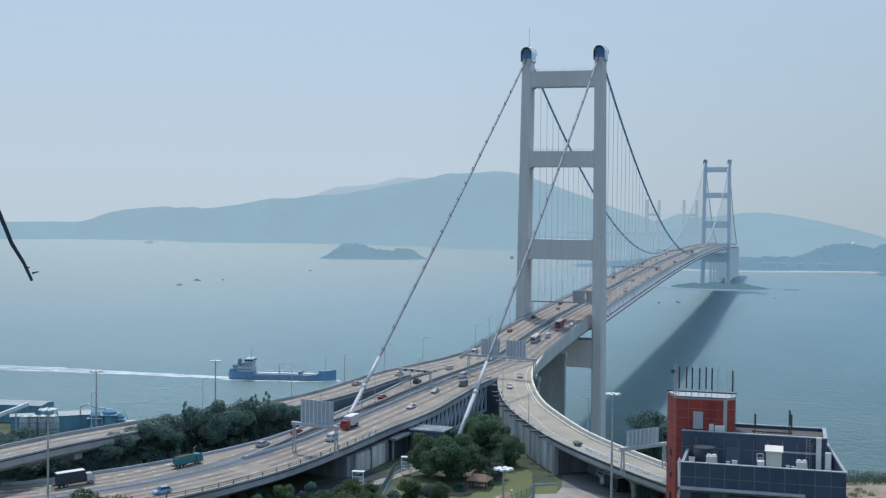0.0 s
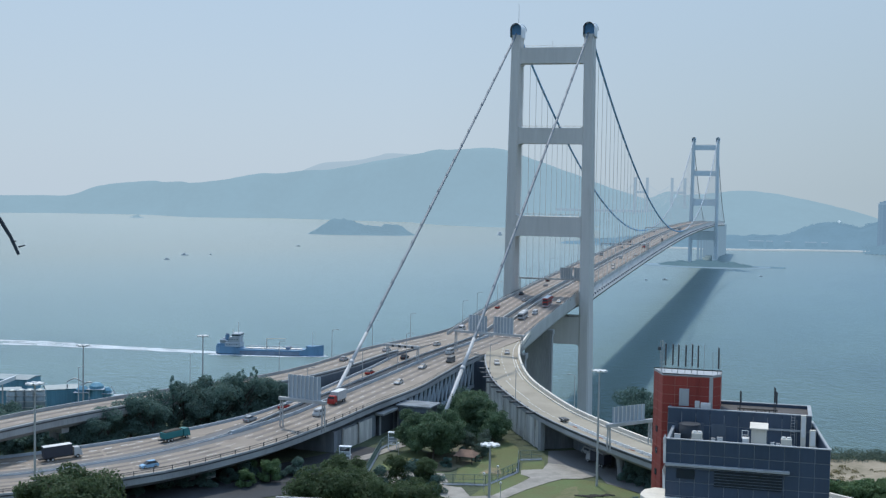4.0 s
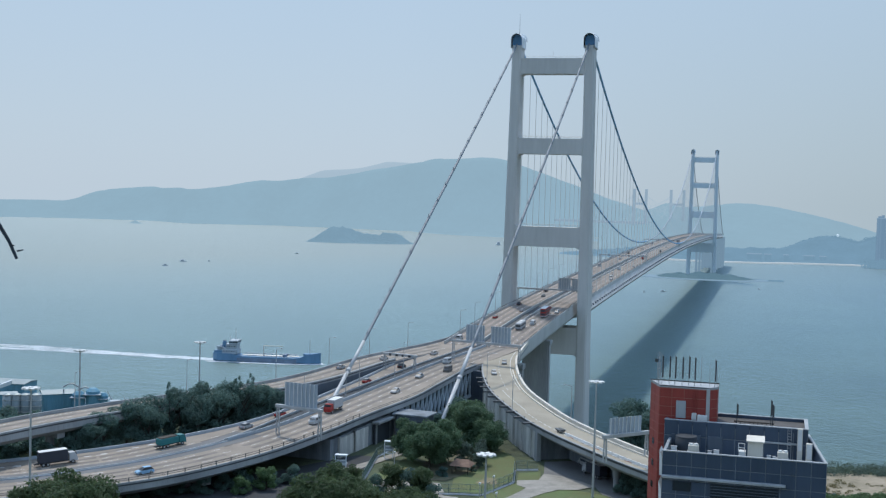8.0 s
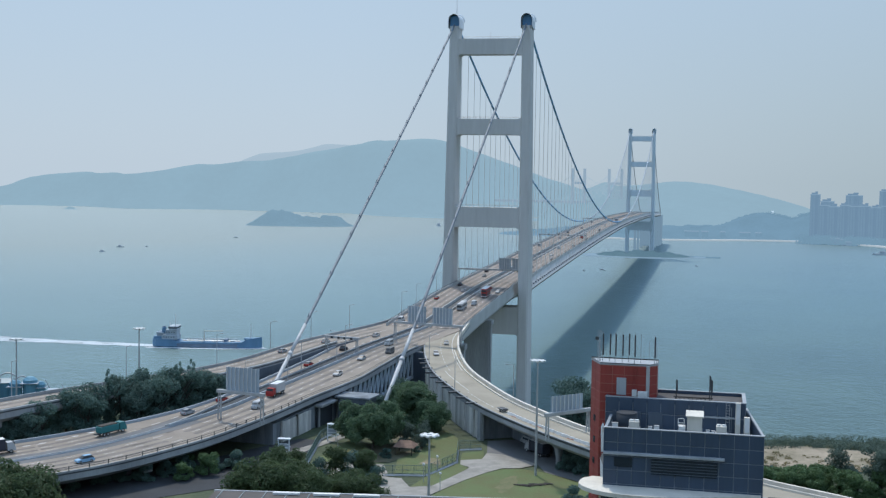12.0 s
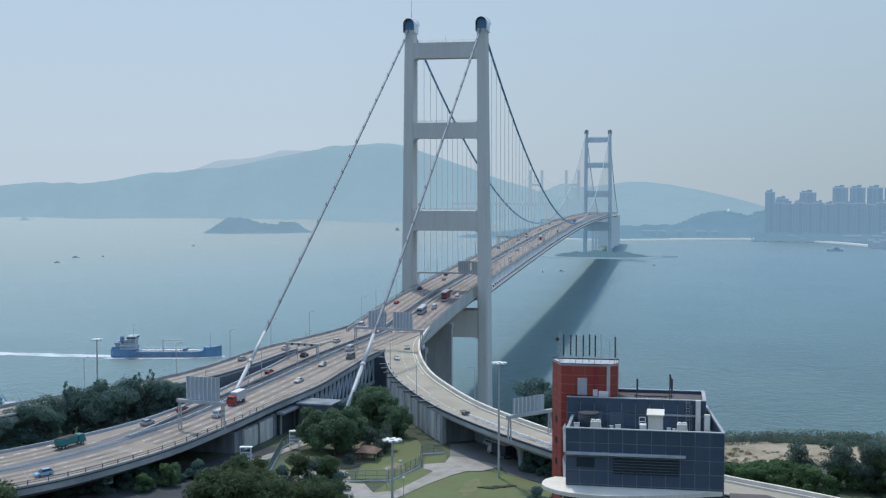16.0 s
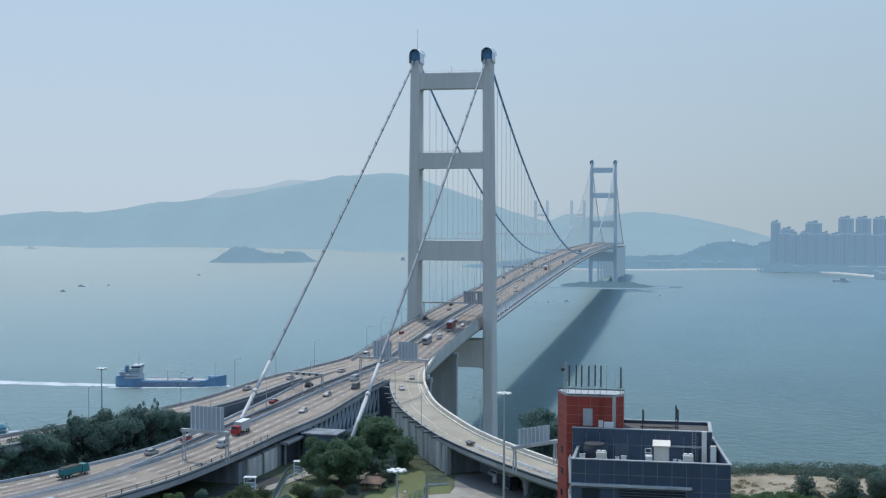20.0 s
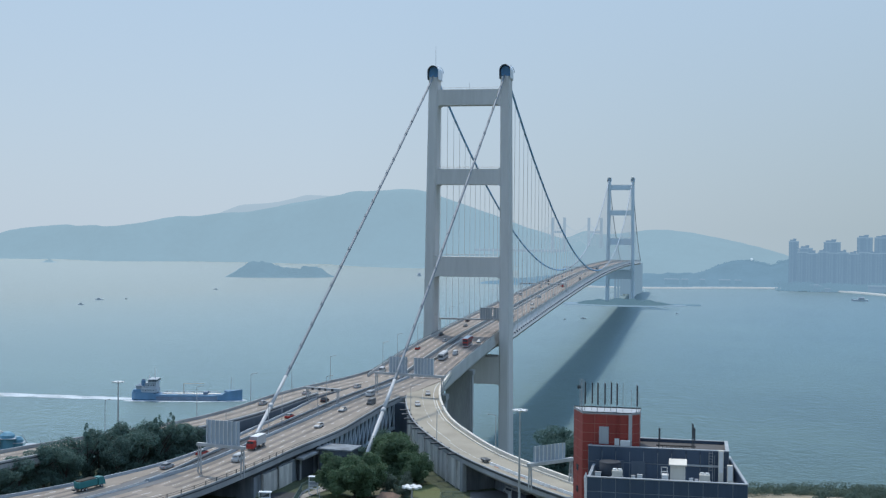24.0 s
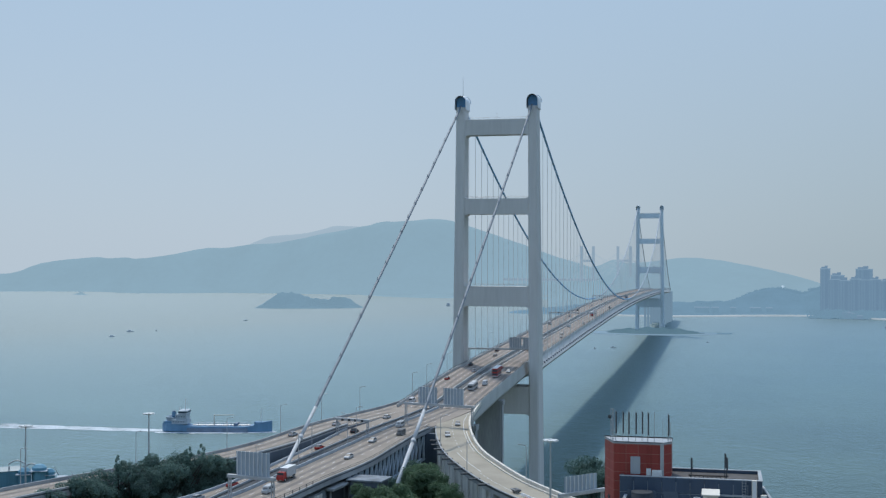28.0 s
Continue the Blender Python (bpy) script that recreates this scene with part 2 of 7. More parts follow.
def sweep(p, profile, bm=None, lo=0, hi=None):
    """A closed profile of (offset to the right, rise) carried along p; an offset may be a function of the row."""
    bm = bm or bmesh.new()
    nrm = sides(p)
    rings = []
    for i in range(lo, len(p) if hi is None else hi):
        ring = []
        for o, h in profile:
            o = o(p[i]) if callable(o) else o
            ring.append(bm.verts.new((p[i, 0] + nrm[i, 0] * o, p[i, 1] + nrm[i, 1] * o, p[i, 2] + h)))
        rings.append(ring)
    k = len(profile)
    for a, b in zip(rings, rings[1:]):
        for j in range(k):
            bm.faces.new((a[j], a[(j + 1) % k], b[(j + 1) % k], b[j]))
    bm.faces.new(rings[0][::-1])
    bm.faces.new(rings[-1])
    return bm


def slab(o0, o1, h0, h1):
    return [(o0, h0), (o1, h0), (o1, h1), (o0, h1)]


def along(p, s, off=0.0):
    """Place and heading (degrees, 0 along +y) s metres from the line's start, off metres to its right."""
    seg = np.linalg.norm(np.diff(p[:, :3], axis=0), axis=1)
    cum = np.concatenate([[0], np.cumsum(seg)])
    nrm = sides(p)
    q = [np.interp(s, cum, p[:, k]) for k in range(3)]
    nx, ny = np.interp(s, cum, nrm[:, 0]), np.interp(s, cum, nrm[:, 1])
    return (q[0] + nx * off, q[1] + ny * off, q[2]), math.degrees(math.atan2(ny, nx))


def length_of(p):
    return float(np.linalg.norm(np.diff(p[:, :3], axis=0), axis=1).sum())


def station(p, y):
    """How far along p its row with that y lies."""
    seg = np.linalg.norm(np.diff(p[:, :3], axis=0), axis=1)
    cum = np.concatenate([[0], np.cumsum(seg)])
    return float(cum[np.argmin(abs(p[:, 1] - y))])


def grid_mesh(name, xs, ys, height):
    vs = [(x, y, height(x, y)) for y in ys for x in xs]
    w = len(xs)
    fs = [(j * w + i, j * w + i + 1, (j + 1) * w + i + 1, (j + 1) * w + i) for j in range(len(ys) - 1) for i in range(w - 1)]
    me = bpy.data.meshes.new(name)
    me.from_pydata(vs, [], fs)
    for f in me.polygons:
        f.use_smooth = True
    return me


def smooth01(a, b, v):
    t = min(1, max(0, (v - a) / (b - a)))
    return t * t * (3 - 2 * t)


# ---- lines of the roads, from near to far ----
DECK = curve([(0, -140, 61.3), (0, -90, 64.0), (0, -20, 66.9), (0, 40, 68.2), (0, 250, 72.0), (0, 480, 75.2), (0, 700, 76.8), (0, 900, 76.4),
              (0, 1150, 74.3), (0, 1377, 71.0), (0, 1560, 67.0), (0, 1735, 63.0)], 12)
# the line of the median slot, with the road's reach to its left and right
MAIN = curve([(-190, -428, 48.5, 19, 19), (-150, -419, 50, 19, 19), (-120, -409, 51, 19, 19), (-95, -400, 52, 19, 19), (-74, -389, 52.6, 19, 19.5), (-56, -377, 53.2, 19, 19.5),
              (-45, -366, 53.9, 18.5, 19.5), (-36, -354, 54.5, 17, 19.5), (-26, -335, 55.7, 13, 18.6), (-19.5, -312, 56.9, 8.5, 17.6), (-16.5, -285, 57.7, 7.0, 18.2),
              (-13.7, -255, 58.4, 8, 20), (-11.4, -228, 59.0, 9.2, 18.6), (-8.6, -195, 59.7, 11.8, 17), (-4.4, -165, 60.4, 14, 17.2), (-0.6, -140, 61.3, 17.4, 17.6)], 4)
LEFT = curve([(-110, -480, 56), (-92, -430, 58), (-82, -400, 59.5), (-75, -372, 60.5), (-67.5, -347, 61), (-58.5, -322, 61), (-48, -299, 61), (-37, -274, 61),
              (-30.5, -245, 61), (-27.3, -200, 60.9), (-21.5, -165, 60.6), (-16, -145, 60.95), (-11, -125, 61.95), (-9.9, -105, 63.1)], 4)
RIGHT = curve([(200, -395, 50.5), (178, -376, 52), (158, -362, 52.4), (143, -352, 52.8), (128, -344, 53.3), (108, -334, 54.6), (90, -321.5, 56.2), (72, -303, 57.2), (56, -281.5, 57.7),
               (43, -258, 58.2), (31, -232, 58.9), (21, -200, 59.8), (14, -168, 60.3), (11, -140, 61.1), (9.8, -125, 62.0)], 4)


# ---- ground and sea ----
def shore_y(x):
    """Where the land ends, by x."""
    return -52 + 26 * smooth01(60, 220, x) - 40 * smooth01(-60, -150, x) + 88 * smooth01(-180, -330, x) + 9 * noise.noise((x * 0.013, 3.1, 0)) + 4 * noise.noise((x * 0.05, 8.0, 0))


def land(x, y):
    d = math.hypot(x - EYE[0], y - EYE[1])
    hill = max(48.0, 119 - 0.285 * d) if y < -150 or d < 300 else 48.0
    n = 0.5 * noise.noise((x * 0.06, y * 0.06, 0)) + 1.2 * noise.noise((x * 0.015, y * 0.015, 2))
    east = smooth01(30, 95, x)
    drop = smooth01(-205 - 95 * east, -140 - 70 * east, y)
    if x < -60:
        drop = max(drop, smooth01(-330, -200, y) * smooth01(-60, -130, x))
    z = hill * (1 - drop) + (4.0 + 0.6 * n) * drop + n * 0.4
    return z - 10 * smooth01(-9, 5, y - shore_y(x))


GROUND = mat("scrub_ground", (0.065, 0.08, 0.04), 0.95, 0, 0.35, 0.05, 0.8, 0.4, tint=(0.025, 0.035, 0.02))
xs = np.concatenate([np.linspace(-900, -260, 60), np.linspace(-255, 260, 170), np.linspace(270, 900, 60)])
ys = np.concatenate([np.linspace(-900, -640, 20), np.linspace(-632, -300, 90), np.linspace(-297, 120, 150)])
ground = new("ground", grid_mesh("ground", xs, ys, land))
ground.data.materials.append(GROUND)
tagged(ground, "scrubby green hillside falling to the shore", "ground", kind="structure")

WATER = mat("sea_water", (0.077, 0.107, 0.079), 0.3, 0, 0.16, 0.006, 0.07)
wt, wl = WATER.node_tree.nodes, WATER.node_tree.links
wp = wt["Principled BSDF"]
wp.inputs["Specular IOR Level"].default_value = 0.0
bumps = None
seas = wt.new("ShaderNodeSeparateXYZ")
wl.new(wt["Geometry"].outputs["Position"], seas.inputs[0])
for s, amt in ((0.03, 0.3), (0.12, 0.5), (0.5, 0.5)):
    tex, b = wt.new("ShaderNodeTexNoise"), wt.new("ShaderNodeBump")
    tex.inputs["Scale"].default_value, tex.inputs["Detail"].default_value = s, 4
    wl.new(wt["Geometry"].outputs["Position"], tex.inputs["Vector"])
    b.inputs["Distance"].default_value = 1.0
    wl.new(tex.outputs["Fac"], b.inputs["Height"])
    # choppier near the shore than out in the channel
    calm = wt.new("ShaderNodeMapRange")
    calm.inputs["From Min"].default_value, calm.inputs["From Max"].default_value = -50, 500
    calm.inputs["To Min"].default_value, calm.inputs["To Max"].default_value = amt, amt * 0.6
    wl.new(seas.outputs["Y"], calm.inputs["Value"])
    wl.new(calm.outputs["Result"], b.inputs["Strength"])
    if bumps:
        wl.new(bumps.outputs["Normal"], b.inputs["Normal"])
    bumps = b
wl.new(bumps.outputs["Normal"], wp.inputs["Normal"])
# far haze put into the base colour: paler west and north, green near shore
haze_reach, far_haze, pale = wt.new("ShaderNodeMath"), wt.new("ShaderNodeMapRange"), wt.new("ShaderNodeMixRGB")
haze_reach.operation, haze_reach.inputs[1].default_value = "MULTIPLY_ADD", 0.6
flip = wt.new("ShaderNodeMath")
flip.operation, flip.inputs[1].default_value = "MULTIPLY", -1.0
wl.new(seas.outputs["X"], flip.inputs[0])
wl.new(seas.outputs["Y"], haze_reach.inputs[0])
wl.new(flip.outputs[0], haze_reach.inputs[2])
wl.new(haze_reach.outputs[0], far_haze.inputs["Value"])
far_haze.inputs["From Min"].default_value, far_haze.inputs["From Max"].default_value = 150, 1700
wl.new(far_haze.outputs["Result"], pale.inputs["Fac"])
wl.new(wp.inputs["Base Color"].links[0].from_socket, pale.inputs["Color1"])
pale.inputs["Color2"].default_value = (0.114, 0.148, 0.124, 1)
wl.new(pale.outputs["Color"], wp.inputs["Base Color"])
# the gloss on the waves is tinted blue near by, paler along the same haze ramp
gloss, sheen, blend, tone = (wt.new("ShaderNode" + k) for k in ("BsdfGlossy", "Fresnel", "MixShader", "MixRGB"))
gloss.inputs["Roughness"].default_value = 0.36
sheen.inputs["IOR"].default_value = 1.33
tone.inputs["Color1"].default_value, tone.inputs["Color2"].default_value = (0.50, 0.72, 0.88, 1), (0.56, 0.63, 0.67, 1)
wl.new(far_haze.outputs["Result"], tone.inputs["Fac"])
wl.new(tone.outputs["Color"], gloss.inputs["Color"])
for q in (gloss, sheen):
    wl.new(bumps.outputs["Normal"], q.inputs["Normal"])
damp = wt.new("ShaderNodeMath")
damp.operation, damp.inputs[1].default_value = "MULTIPLY", 0.64
wl.new(sheen.outputs["Fac"], damp.inputs[0])
wl.new(damp.outputs[0], blend.inputs["Fac"])
wl.new(wp.outputs["BSDF"], blend.inputs[1])
wl.new(gloss.outputs["BSDF"], blend.inputs[2])
wl.new(blend.outputs["Shader"], wt["Material Output"].inputs["Surface"])
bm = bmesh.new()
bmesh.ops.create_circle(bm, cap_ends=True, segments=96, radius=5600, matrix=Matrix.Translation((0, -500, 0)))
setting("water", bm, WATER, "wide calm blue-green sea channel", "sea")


# ---- the suspension bridge ----
bridge = thing("suspension_bridge", "long double-tower suspension bridge with pale concrete towers", "bridge")


def leg_half(z):
    """Leg centre's distance from the axis, half width and half depth at height z."""
    k = z / 200.0
    return 20.6 - 1.6 * k, 2.8 - 0.35 * k, 8.6 - 3.8 * k


def tower(y0, material, base, name_label):
    tw = new("tower")
    tw.parent = bridge
    tw.location = (0.4, y0, 0)
    tagged(tw, name_label)
    for sx in (-1, 1):
        bm = bmesh.new()
        prev = None
        for z in np.linspace(base, 202, 15):
            c, hw, hd = leg_half(z)
            b = 0.8
            ring = [bm.verts.new((sx * c + u, v, z)) for u, v in ((-hw, -hd + b), (-hw + b, -hd), (hw - b, -hd), (hw, -hd + b), (hw, hd - b), (hw - b, hd), (-hw + b, hd), (-hw, hd - b))]
            if prev:
                for j in range(8):
                    bm.faces.new((prev[j], prev[(j + 1) % 8], ring[(j + 1) % 8], ring[j]))
            else:
                bm.faces.new(ring[::-1])
            prev = ring
        bm.faces.new(prev)
        part("leg", bm, material, tw)
        # the rounded saddle cover with its dark mouth and pale flank
        c = leg_half(201)[0] * sx
        bm = bmesh.new()
        n = 14
        rings = []
        for yy, r in ((-6.2, 2.9), (-5.2, 3.05), (3.6, 3.1), (5.2, 2.9)):
            ring = [bm.verts.new((c - r, yy, 200.8))]
            ring += [bm.verts.new((c - r * math.cos(math.pi * i / n), yy, 204.9 + 1.05 * r * math.sin(math.pi * i / n))) for i in range(n + 1)]
            ring += [bm.verts.new((c + r, yy, 200.8))]
            rings.append(ring)
        for a, b in zip(rings, rings[1:]):
            for j in range(len(a) - 1):
                bm.faces.new((a[j], a[j + 1], b[j + 1], b[j]))
        bm.faces.new(rings[-1])
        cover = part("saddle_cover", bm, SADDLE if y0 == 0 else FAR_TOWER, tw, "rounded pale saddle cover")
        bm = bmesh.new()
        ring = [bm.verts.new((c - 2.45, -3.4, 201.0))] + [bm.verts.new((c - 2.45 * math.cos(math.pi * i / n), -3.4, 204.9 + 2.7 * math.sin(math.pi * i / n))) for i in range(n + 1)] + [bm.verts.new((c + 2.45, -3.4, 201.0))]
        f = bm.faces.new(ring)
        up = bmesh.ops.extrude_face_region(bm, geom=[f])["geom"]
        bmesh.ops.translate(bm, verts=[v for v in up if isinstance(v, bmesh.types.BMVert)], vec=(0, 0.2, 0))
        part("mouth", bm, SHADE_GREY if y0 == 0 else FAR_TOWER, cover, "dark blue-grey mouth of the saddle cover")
        bm = bmesh.new()
        for i in range(n):
            a0, a1 = math.pi * i / n, math.pi * (i + 1) / n
            rod(bm, (c - 3.3 * math.cos(a0), 5.4, 204.9 + 4.0 * math.sin(a0)), (c - 3.3 * math.cos(a1), 5.4, 204.9 + 4.0 * math.sin(a1)), 0.28, n=5)
        part("rim", bm, SADDLE, cover)
    # portal beams with haunched corners
    for z0, z1 in ((42.4, 56.5), (97.8, 108.2), (145.9, 154.0), (187.4, 195.4)):
        if z1 < base:
            continue
        zm = (z0 + z1) / 2
        c, hw, hd = leg_half(zm)
        x = c - hw + 0.4
        h = 1.7
        up = z1 < 190
        prof = [(-x, z0 - h), (-x + 0.5, z0 - h * 0.45), (-x + 1.6, z0), (x - 1.6, z0), (x - 0.5, z0 - h * 0.45), (x, z0 - h)]
        prof += [(x, z1 + h), (x - 0.5, z1 + h * 0.45), (x - 1.6, z1), (-x + 1.6, z1), (-x + 0.5, z1 + h * 0.45), (-x, z1 + h)] if up else [(x, z1), (-x, z1)]
        bm = bmesh.new()
        d = hd - 1.0
        fa = [bm.verts.new((u, -d, v)) for u, v in prof]
        fb = [bm.verts.new((u, d, v)) for u, v in prof]
        bm.faces.new(fa)
        bm.faces.new(fb[::-1])
        for j in range(len(prof)):
            bm.faces.new((fa[j], fa[(j + 1) % len(prof)], fb[(j + 1) % len(prof)], fb[j]))
        part("crossbeam", bm, material, tw)
        if z1 > 90:
            bm = bmesh.new()
            for yy in (-d + 0.2, d - 0.2):
                rod(bm, (-x + 1, yy, z1 + 1.1), (x - 1, yy, z1 + 1.1), 0.06, n=4)
                for u in np.linspace(-x + 1.6, x - 1.6, 12):
                    rod(bm, (u, yy, z1), (u, yy, z1 + 1.1), 0.05, n=4)
            part("handrail", bm, GALV, tw)
    return tw


near_tower = tower(0, TOWER, 0, "tall pale concrete portal tower by the near shore")
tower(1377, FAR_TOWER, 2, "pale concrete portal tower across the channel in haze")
bm = bmesh.new()
rod(bm, (-18.9, 1, 208), (-18.9, 1, 219), 0.16, 0.06, 6)
part("mast", bm, GALV, near_tower)
bm = bmesh.new()
rod(bm, (0, -3, 195), (0, -3, 199), 0.1, 0.06, 6)
part("aerial", bm, GALV, near_tower)

CABLE_X, TOP, LOW = 18.9, 203.0, 79.5


def cable_z(y):
    if y < 0:
        u = -y / 266.0
        return TOP + 1 - (TOP + 1 - 56.5) * u - 5 * u * (1 - u)
    if y <= 1377:
        return LOW + (TOP + 2 - LOW) * ((y - 688.5) / 688.5) ** 2
    s = y - 1377
    return TOP - (TOP - 62) * s / 358 - 60 * (s / 358) * (1 - s / 358)


def cable_x(y):
    return CABLE_X


def deck_z(y):
    return float(np.interp(y, DECK[:, 1], DECK[:, 2]))


HANG = bmesh.new()
rod(HANG, (0, 0, 0), (0, 0, 1), 1, n=6)
hang_mesh = bpy.data.meshes.new("hanger")
HANG.to_mesh(hang_mesh)
HANG.free()
hang_mesh.materials.append(WHITE)
b0 = bmesh.new()
rod(b0, (0, -0.35, 0), (0, 0.35, 0), 0.62, n=8)
boxed(b0, (0, 0, 1.0), (0.16, 0.2, 0.9))
band_mesh = bpy.data.meshes.new("cable_band")
b0.to_mesh(band_mesh)
b0.free()
band_mesh.materials.append(CABLE)
for sx in (-1, 1):
    for name, ys, r, m in (("main_cable", np.linspace(-252, 0, 40), 0.55, CABLE), ("main_cable", np.linspace(0, 690, 46), 0.62, CABLE_HAZED), ("main_cable", np.linspace(690, 1377, 46), 0.62, CABLE_HAZED_FAR), ("main_cable", np.linspace(1377, 1735, 30), 0.62, CABLE_HAZED_FAR)):
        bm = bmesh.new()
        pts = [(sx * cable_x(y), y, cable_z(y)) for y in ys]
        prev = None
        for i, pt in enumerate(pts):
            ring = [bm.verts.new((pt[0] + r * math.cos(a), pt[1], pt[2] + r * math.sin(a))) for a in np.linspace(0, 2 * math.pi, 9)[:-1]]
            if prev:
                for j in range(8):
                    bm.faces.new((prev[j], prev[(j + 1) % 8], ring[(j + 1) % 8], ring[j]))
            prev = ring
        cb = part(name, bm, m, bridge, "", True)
        if ys[0] < 1377:
            for y in np.arange(max(ys[0] + 6, -232), min(ys[-1], 1377) - 6, 12 if ys[0] < 0 else 18):
                slope = math.degrees(math.atan2(cable_z(y + 1) - cable_z(y - 1), 2))
                ob = new("cable_band", band_mesh)
                ob.parent = cb
                ob.matrix_basis = pose(sx * CABLE_X, y, cable_z(y), slope, 0, 0)
    bm = bmesh.new()
    rod(bm, (sx * CABLE_X, -236, cable_z(-236)), (sx * CABLE_X, -250, cable_z(-250)), 0.56, 0.6, 10)
    rod(bm, (sx * CABLE_X, -250, cable_z(-250)), (sx * CABLE_X, -251.5, cable_z(-251.5)), 0.8, 0.8, 10)
    rod(bm, (sx * CABLE_X, -251.5, cable_z(-251.5)), (sx * CABLE_X, -274, cable_z(-274)), 0.62, 0.66, 10)
    part("cable_sheath", bm, SHEATH, bridge, "thick white sheath at the cable's foot", True)
    for y in np.concatenate([np.arange(18, 1370, 18), np.arange(1395, 1720, 18)]):
        z0, z1 = deck_z(y) + 0.2, cable_z(y)
        if z1 - z0 < 1.0:
            continue
        h = new("hanger", hang_mesh)
        h.parent = bridge
        h.location = (sx * CABLE_X, y, z0 - 4.2)
        h.scale = (0.15, 0.15, z1 - z0 + 4.2)


# deck of the suspended and far side spans
def deck_w(row):
    k = min(abs(row[1]), abs(row[1] - 1377))
    return 15.6 + 0.9 * smooth01(10, 26, k)


def tip_w(row):
    k = min(max(0, row[1]), abs(row[1] - 1377))
    return 16.3 + 3.4 * smooth01(11, 20, k)


def neg(fn, d=0.0):
    return lambda r: -fn(r) + d


def pos(fn, d=0.0):
    return lambda r: fn(r) + d


part("girder", sweep(DECK, [(neg(deck_w), -0.7), (neg(tip_w), -4.6), (neg(tip_w, 2.2), -7.2), (pos(tip_w, -2.2), -7.2), (pos(tip_w), -4.6), (pos(deck_w), -0.7)]), STEEL, bridge, "pale grey streamlined steel girder")
for name, a, b in (("carriageway", neg(deck_w, 0.6), lambda r: -2.6), ("carriageway", lambda r: 2.6, pos(deck_w, -0.6))):
    part(name, sweep(DECK, [(a, -0.72), (b, -0.72), (b, 0), (a, 0)]), ROAD, bridge, "brownish worn road surface")
for o, w, h in ((neg(deck_w), 0.5, 1.25), (lambda r: -2.6, 0.35, 1.1), (lambda r: 2.25, 0.35, 1.1), (pos(deck_w, -0.5), 0.5, 1.25)):
    part("parapet", sweep(DECK, [(o, -0.7), (lambda r, o=o, w=w: o(r) + w, -0.7), (lambda r, o=o, w=w: o(r) + w, h), (o, h)]), STEEL, bridge)

# lane lines on the deck
def track_strips(p, offs, parent, lo=0, hi=None, w=0.75):
    """Darkened bands where the traffic runs in each lane."""
    for o in offs:
        part("wheel_track", sweep(p[lo:hi], slab(o - w, o + w, -0.05, 0.008)), ROAD_TRACK, parent, "darkened band of oil and rubber along a lane")


def lane_lines(p, offs, parent, dash=3.0, gap=6.0, s0=0.0, s1=None, solid=()):
    bm = bmesh.new()
    s1 = s1 or length_of(p)
    for o in offs:
        s = s0
        while s < s1 - dash:
            a, ha = along(p, s, o)
            b, hb = along(p, s + dash, o)
            nx, ny = math.cos(radians(ha)) * 0.085, math.sin(radians(ha)) * 0.085
            vs = [bm.verts.new((q[0] + k * nx, q[1] + k * ny, q[2] + 0.02)) for q, k in ((a, -1), (a, 1), (b, 1), (b, -1))]
            bm.faces.new(vs)
            s += dash if o in solid else dash + gap
    ob = part("lane_marking", bm, PAINT, parent, "white lane lines")
    return tagged(ob, kind="stuff")


track_strips(DECK, (-12.4, -8.7, -5.1, 5.1, 8.7, 12.4), bridge)
lane_lines(DECK, (-14.3, -10.6, -6.9, -3.3, 3.3, 6.9, 10.6, 14.3), bridge, 3.0, 6.0, 0, 900, (-14.3, -3.3, 3.3, 14.3))
# dark slots along the girder's flank, and the joints of its plates
bm = bmesh.new()
for y in np.arange(26, 1350, 9.0):
    for sx in (-1, 1):
        boxed(bm, (sx * 18.75, y, deck_z(y) - 3.2), (0.9, 1.8, 1.0))
tagged(part("vent_strip", bm, NAVY, bridge, "dark slots in the girder's flank"), kind="stuff")
b0 = bbox((0.14, 0.25, 1.5))
post0 = bpy.data.meshes.new("rail_post")
b0.to_mesh(post0)
b0.free()
post0.materials.append(STEEL_DARK)
for y in np.concatenate([np.arange(-138, 480, 4.5), np.arange(480, 1735, 18)]):
    for sx in (-1, 1):
        ob = new("rail_post", post0)
        ob.parent = bridge
        ob.location = (sx * (deck_w((0, y)) - 0.15), y, deck_z(y) + 0.95)
for sx in (-1, 1):
    for h in (1.45, 1.75):
        part("rail", sweep(DECK, [(lambda r, sx=sx: sx * (deck_w(r) - 0.2), h), (lambda r, sx=sx: sx * (deck_w(r) - 0.12), h), (lambda r, sx=sx: sx * (deck_w(r) - 0.12), h + 0.1), (lambda r, sx=sx: sx * (deck_w(r) - 0.2), h + 0.1)]), STEEL_DARK, bridge)
# dark well between the carriageways
part("vent_grating", sweep(DECK, slab(-2.25, 2.25, -0.69, -0.3)), STEEL_DARK, bridge, "dark grating between the carriageways")
# piers of the near side span
for y in (-72, -134):
    top = deck_z(y) - 7.6
    bm = bmesh.new()
    for x, w in ((-12.7, 6.6), (9.7, 12.6) if y == -72 else (12.7, 6.6)):
        boxed(bm, (x, y, (top - 4) / 2), (w, 5.0, top + 4))
    bmesh.ops.bevel(bm, geom=[e for e in bm.edges if abs(e.verts[0].co.z - e.verts[1].co.z) > 1], offset=0.6, segments=2, affect="EDGES")
    boxed(bm, (0, y, top - 1.0), (33, 5.6, 2.2))
    part("pier", bm, CONCRETE, bridge)
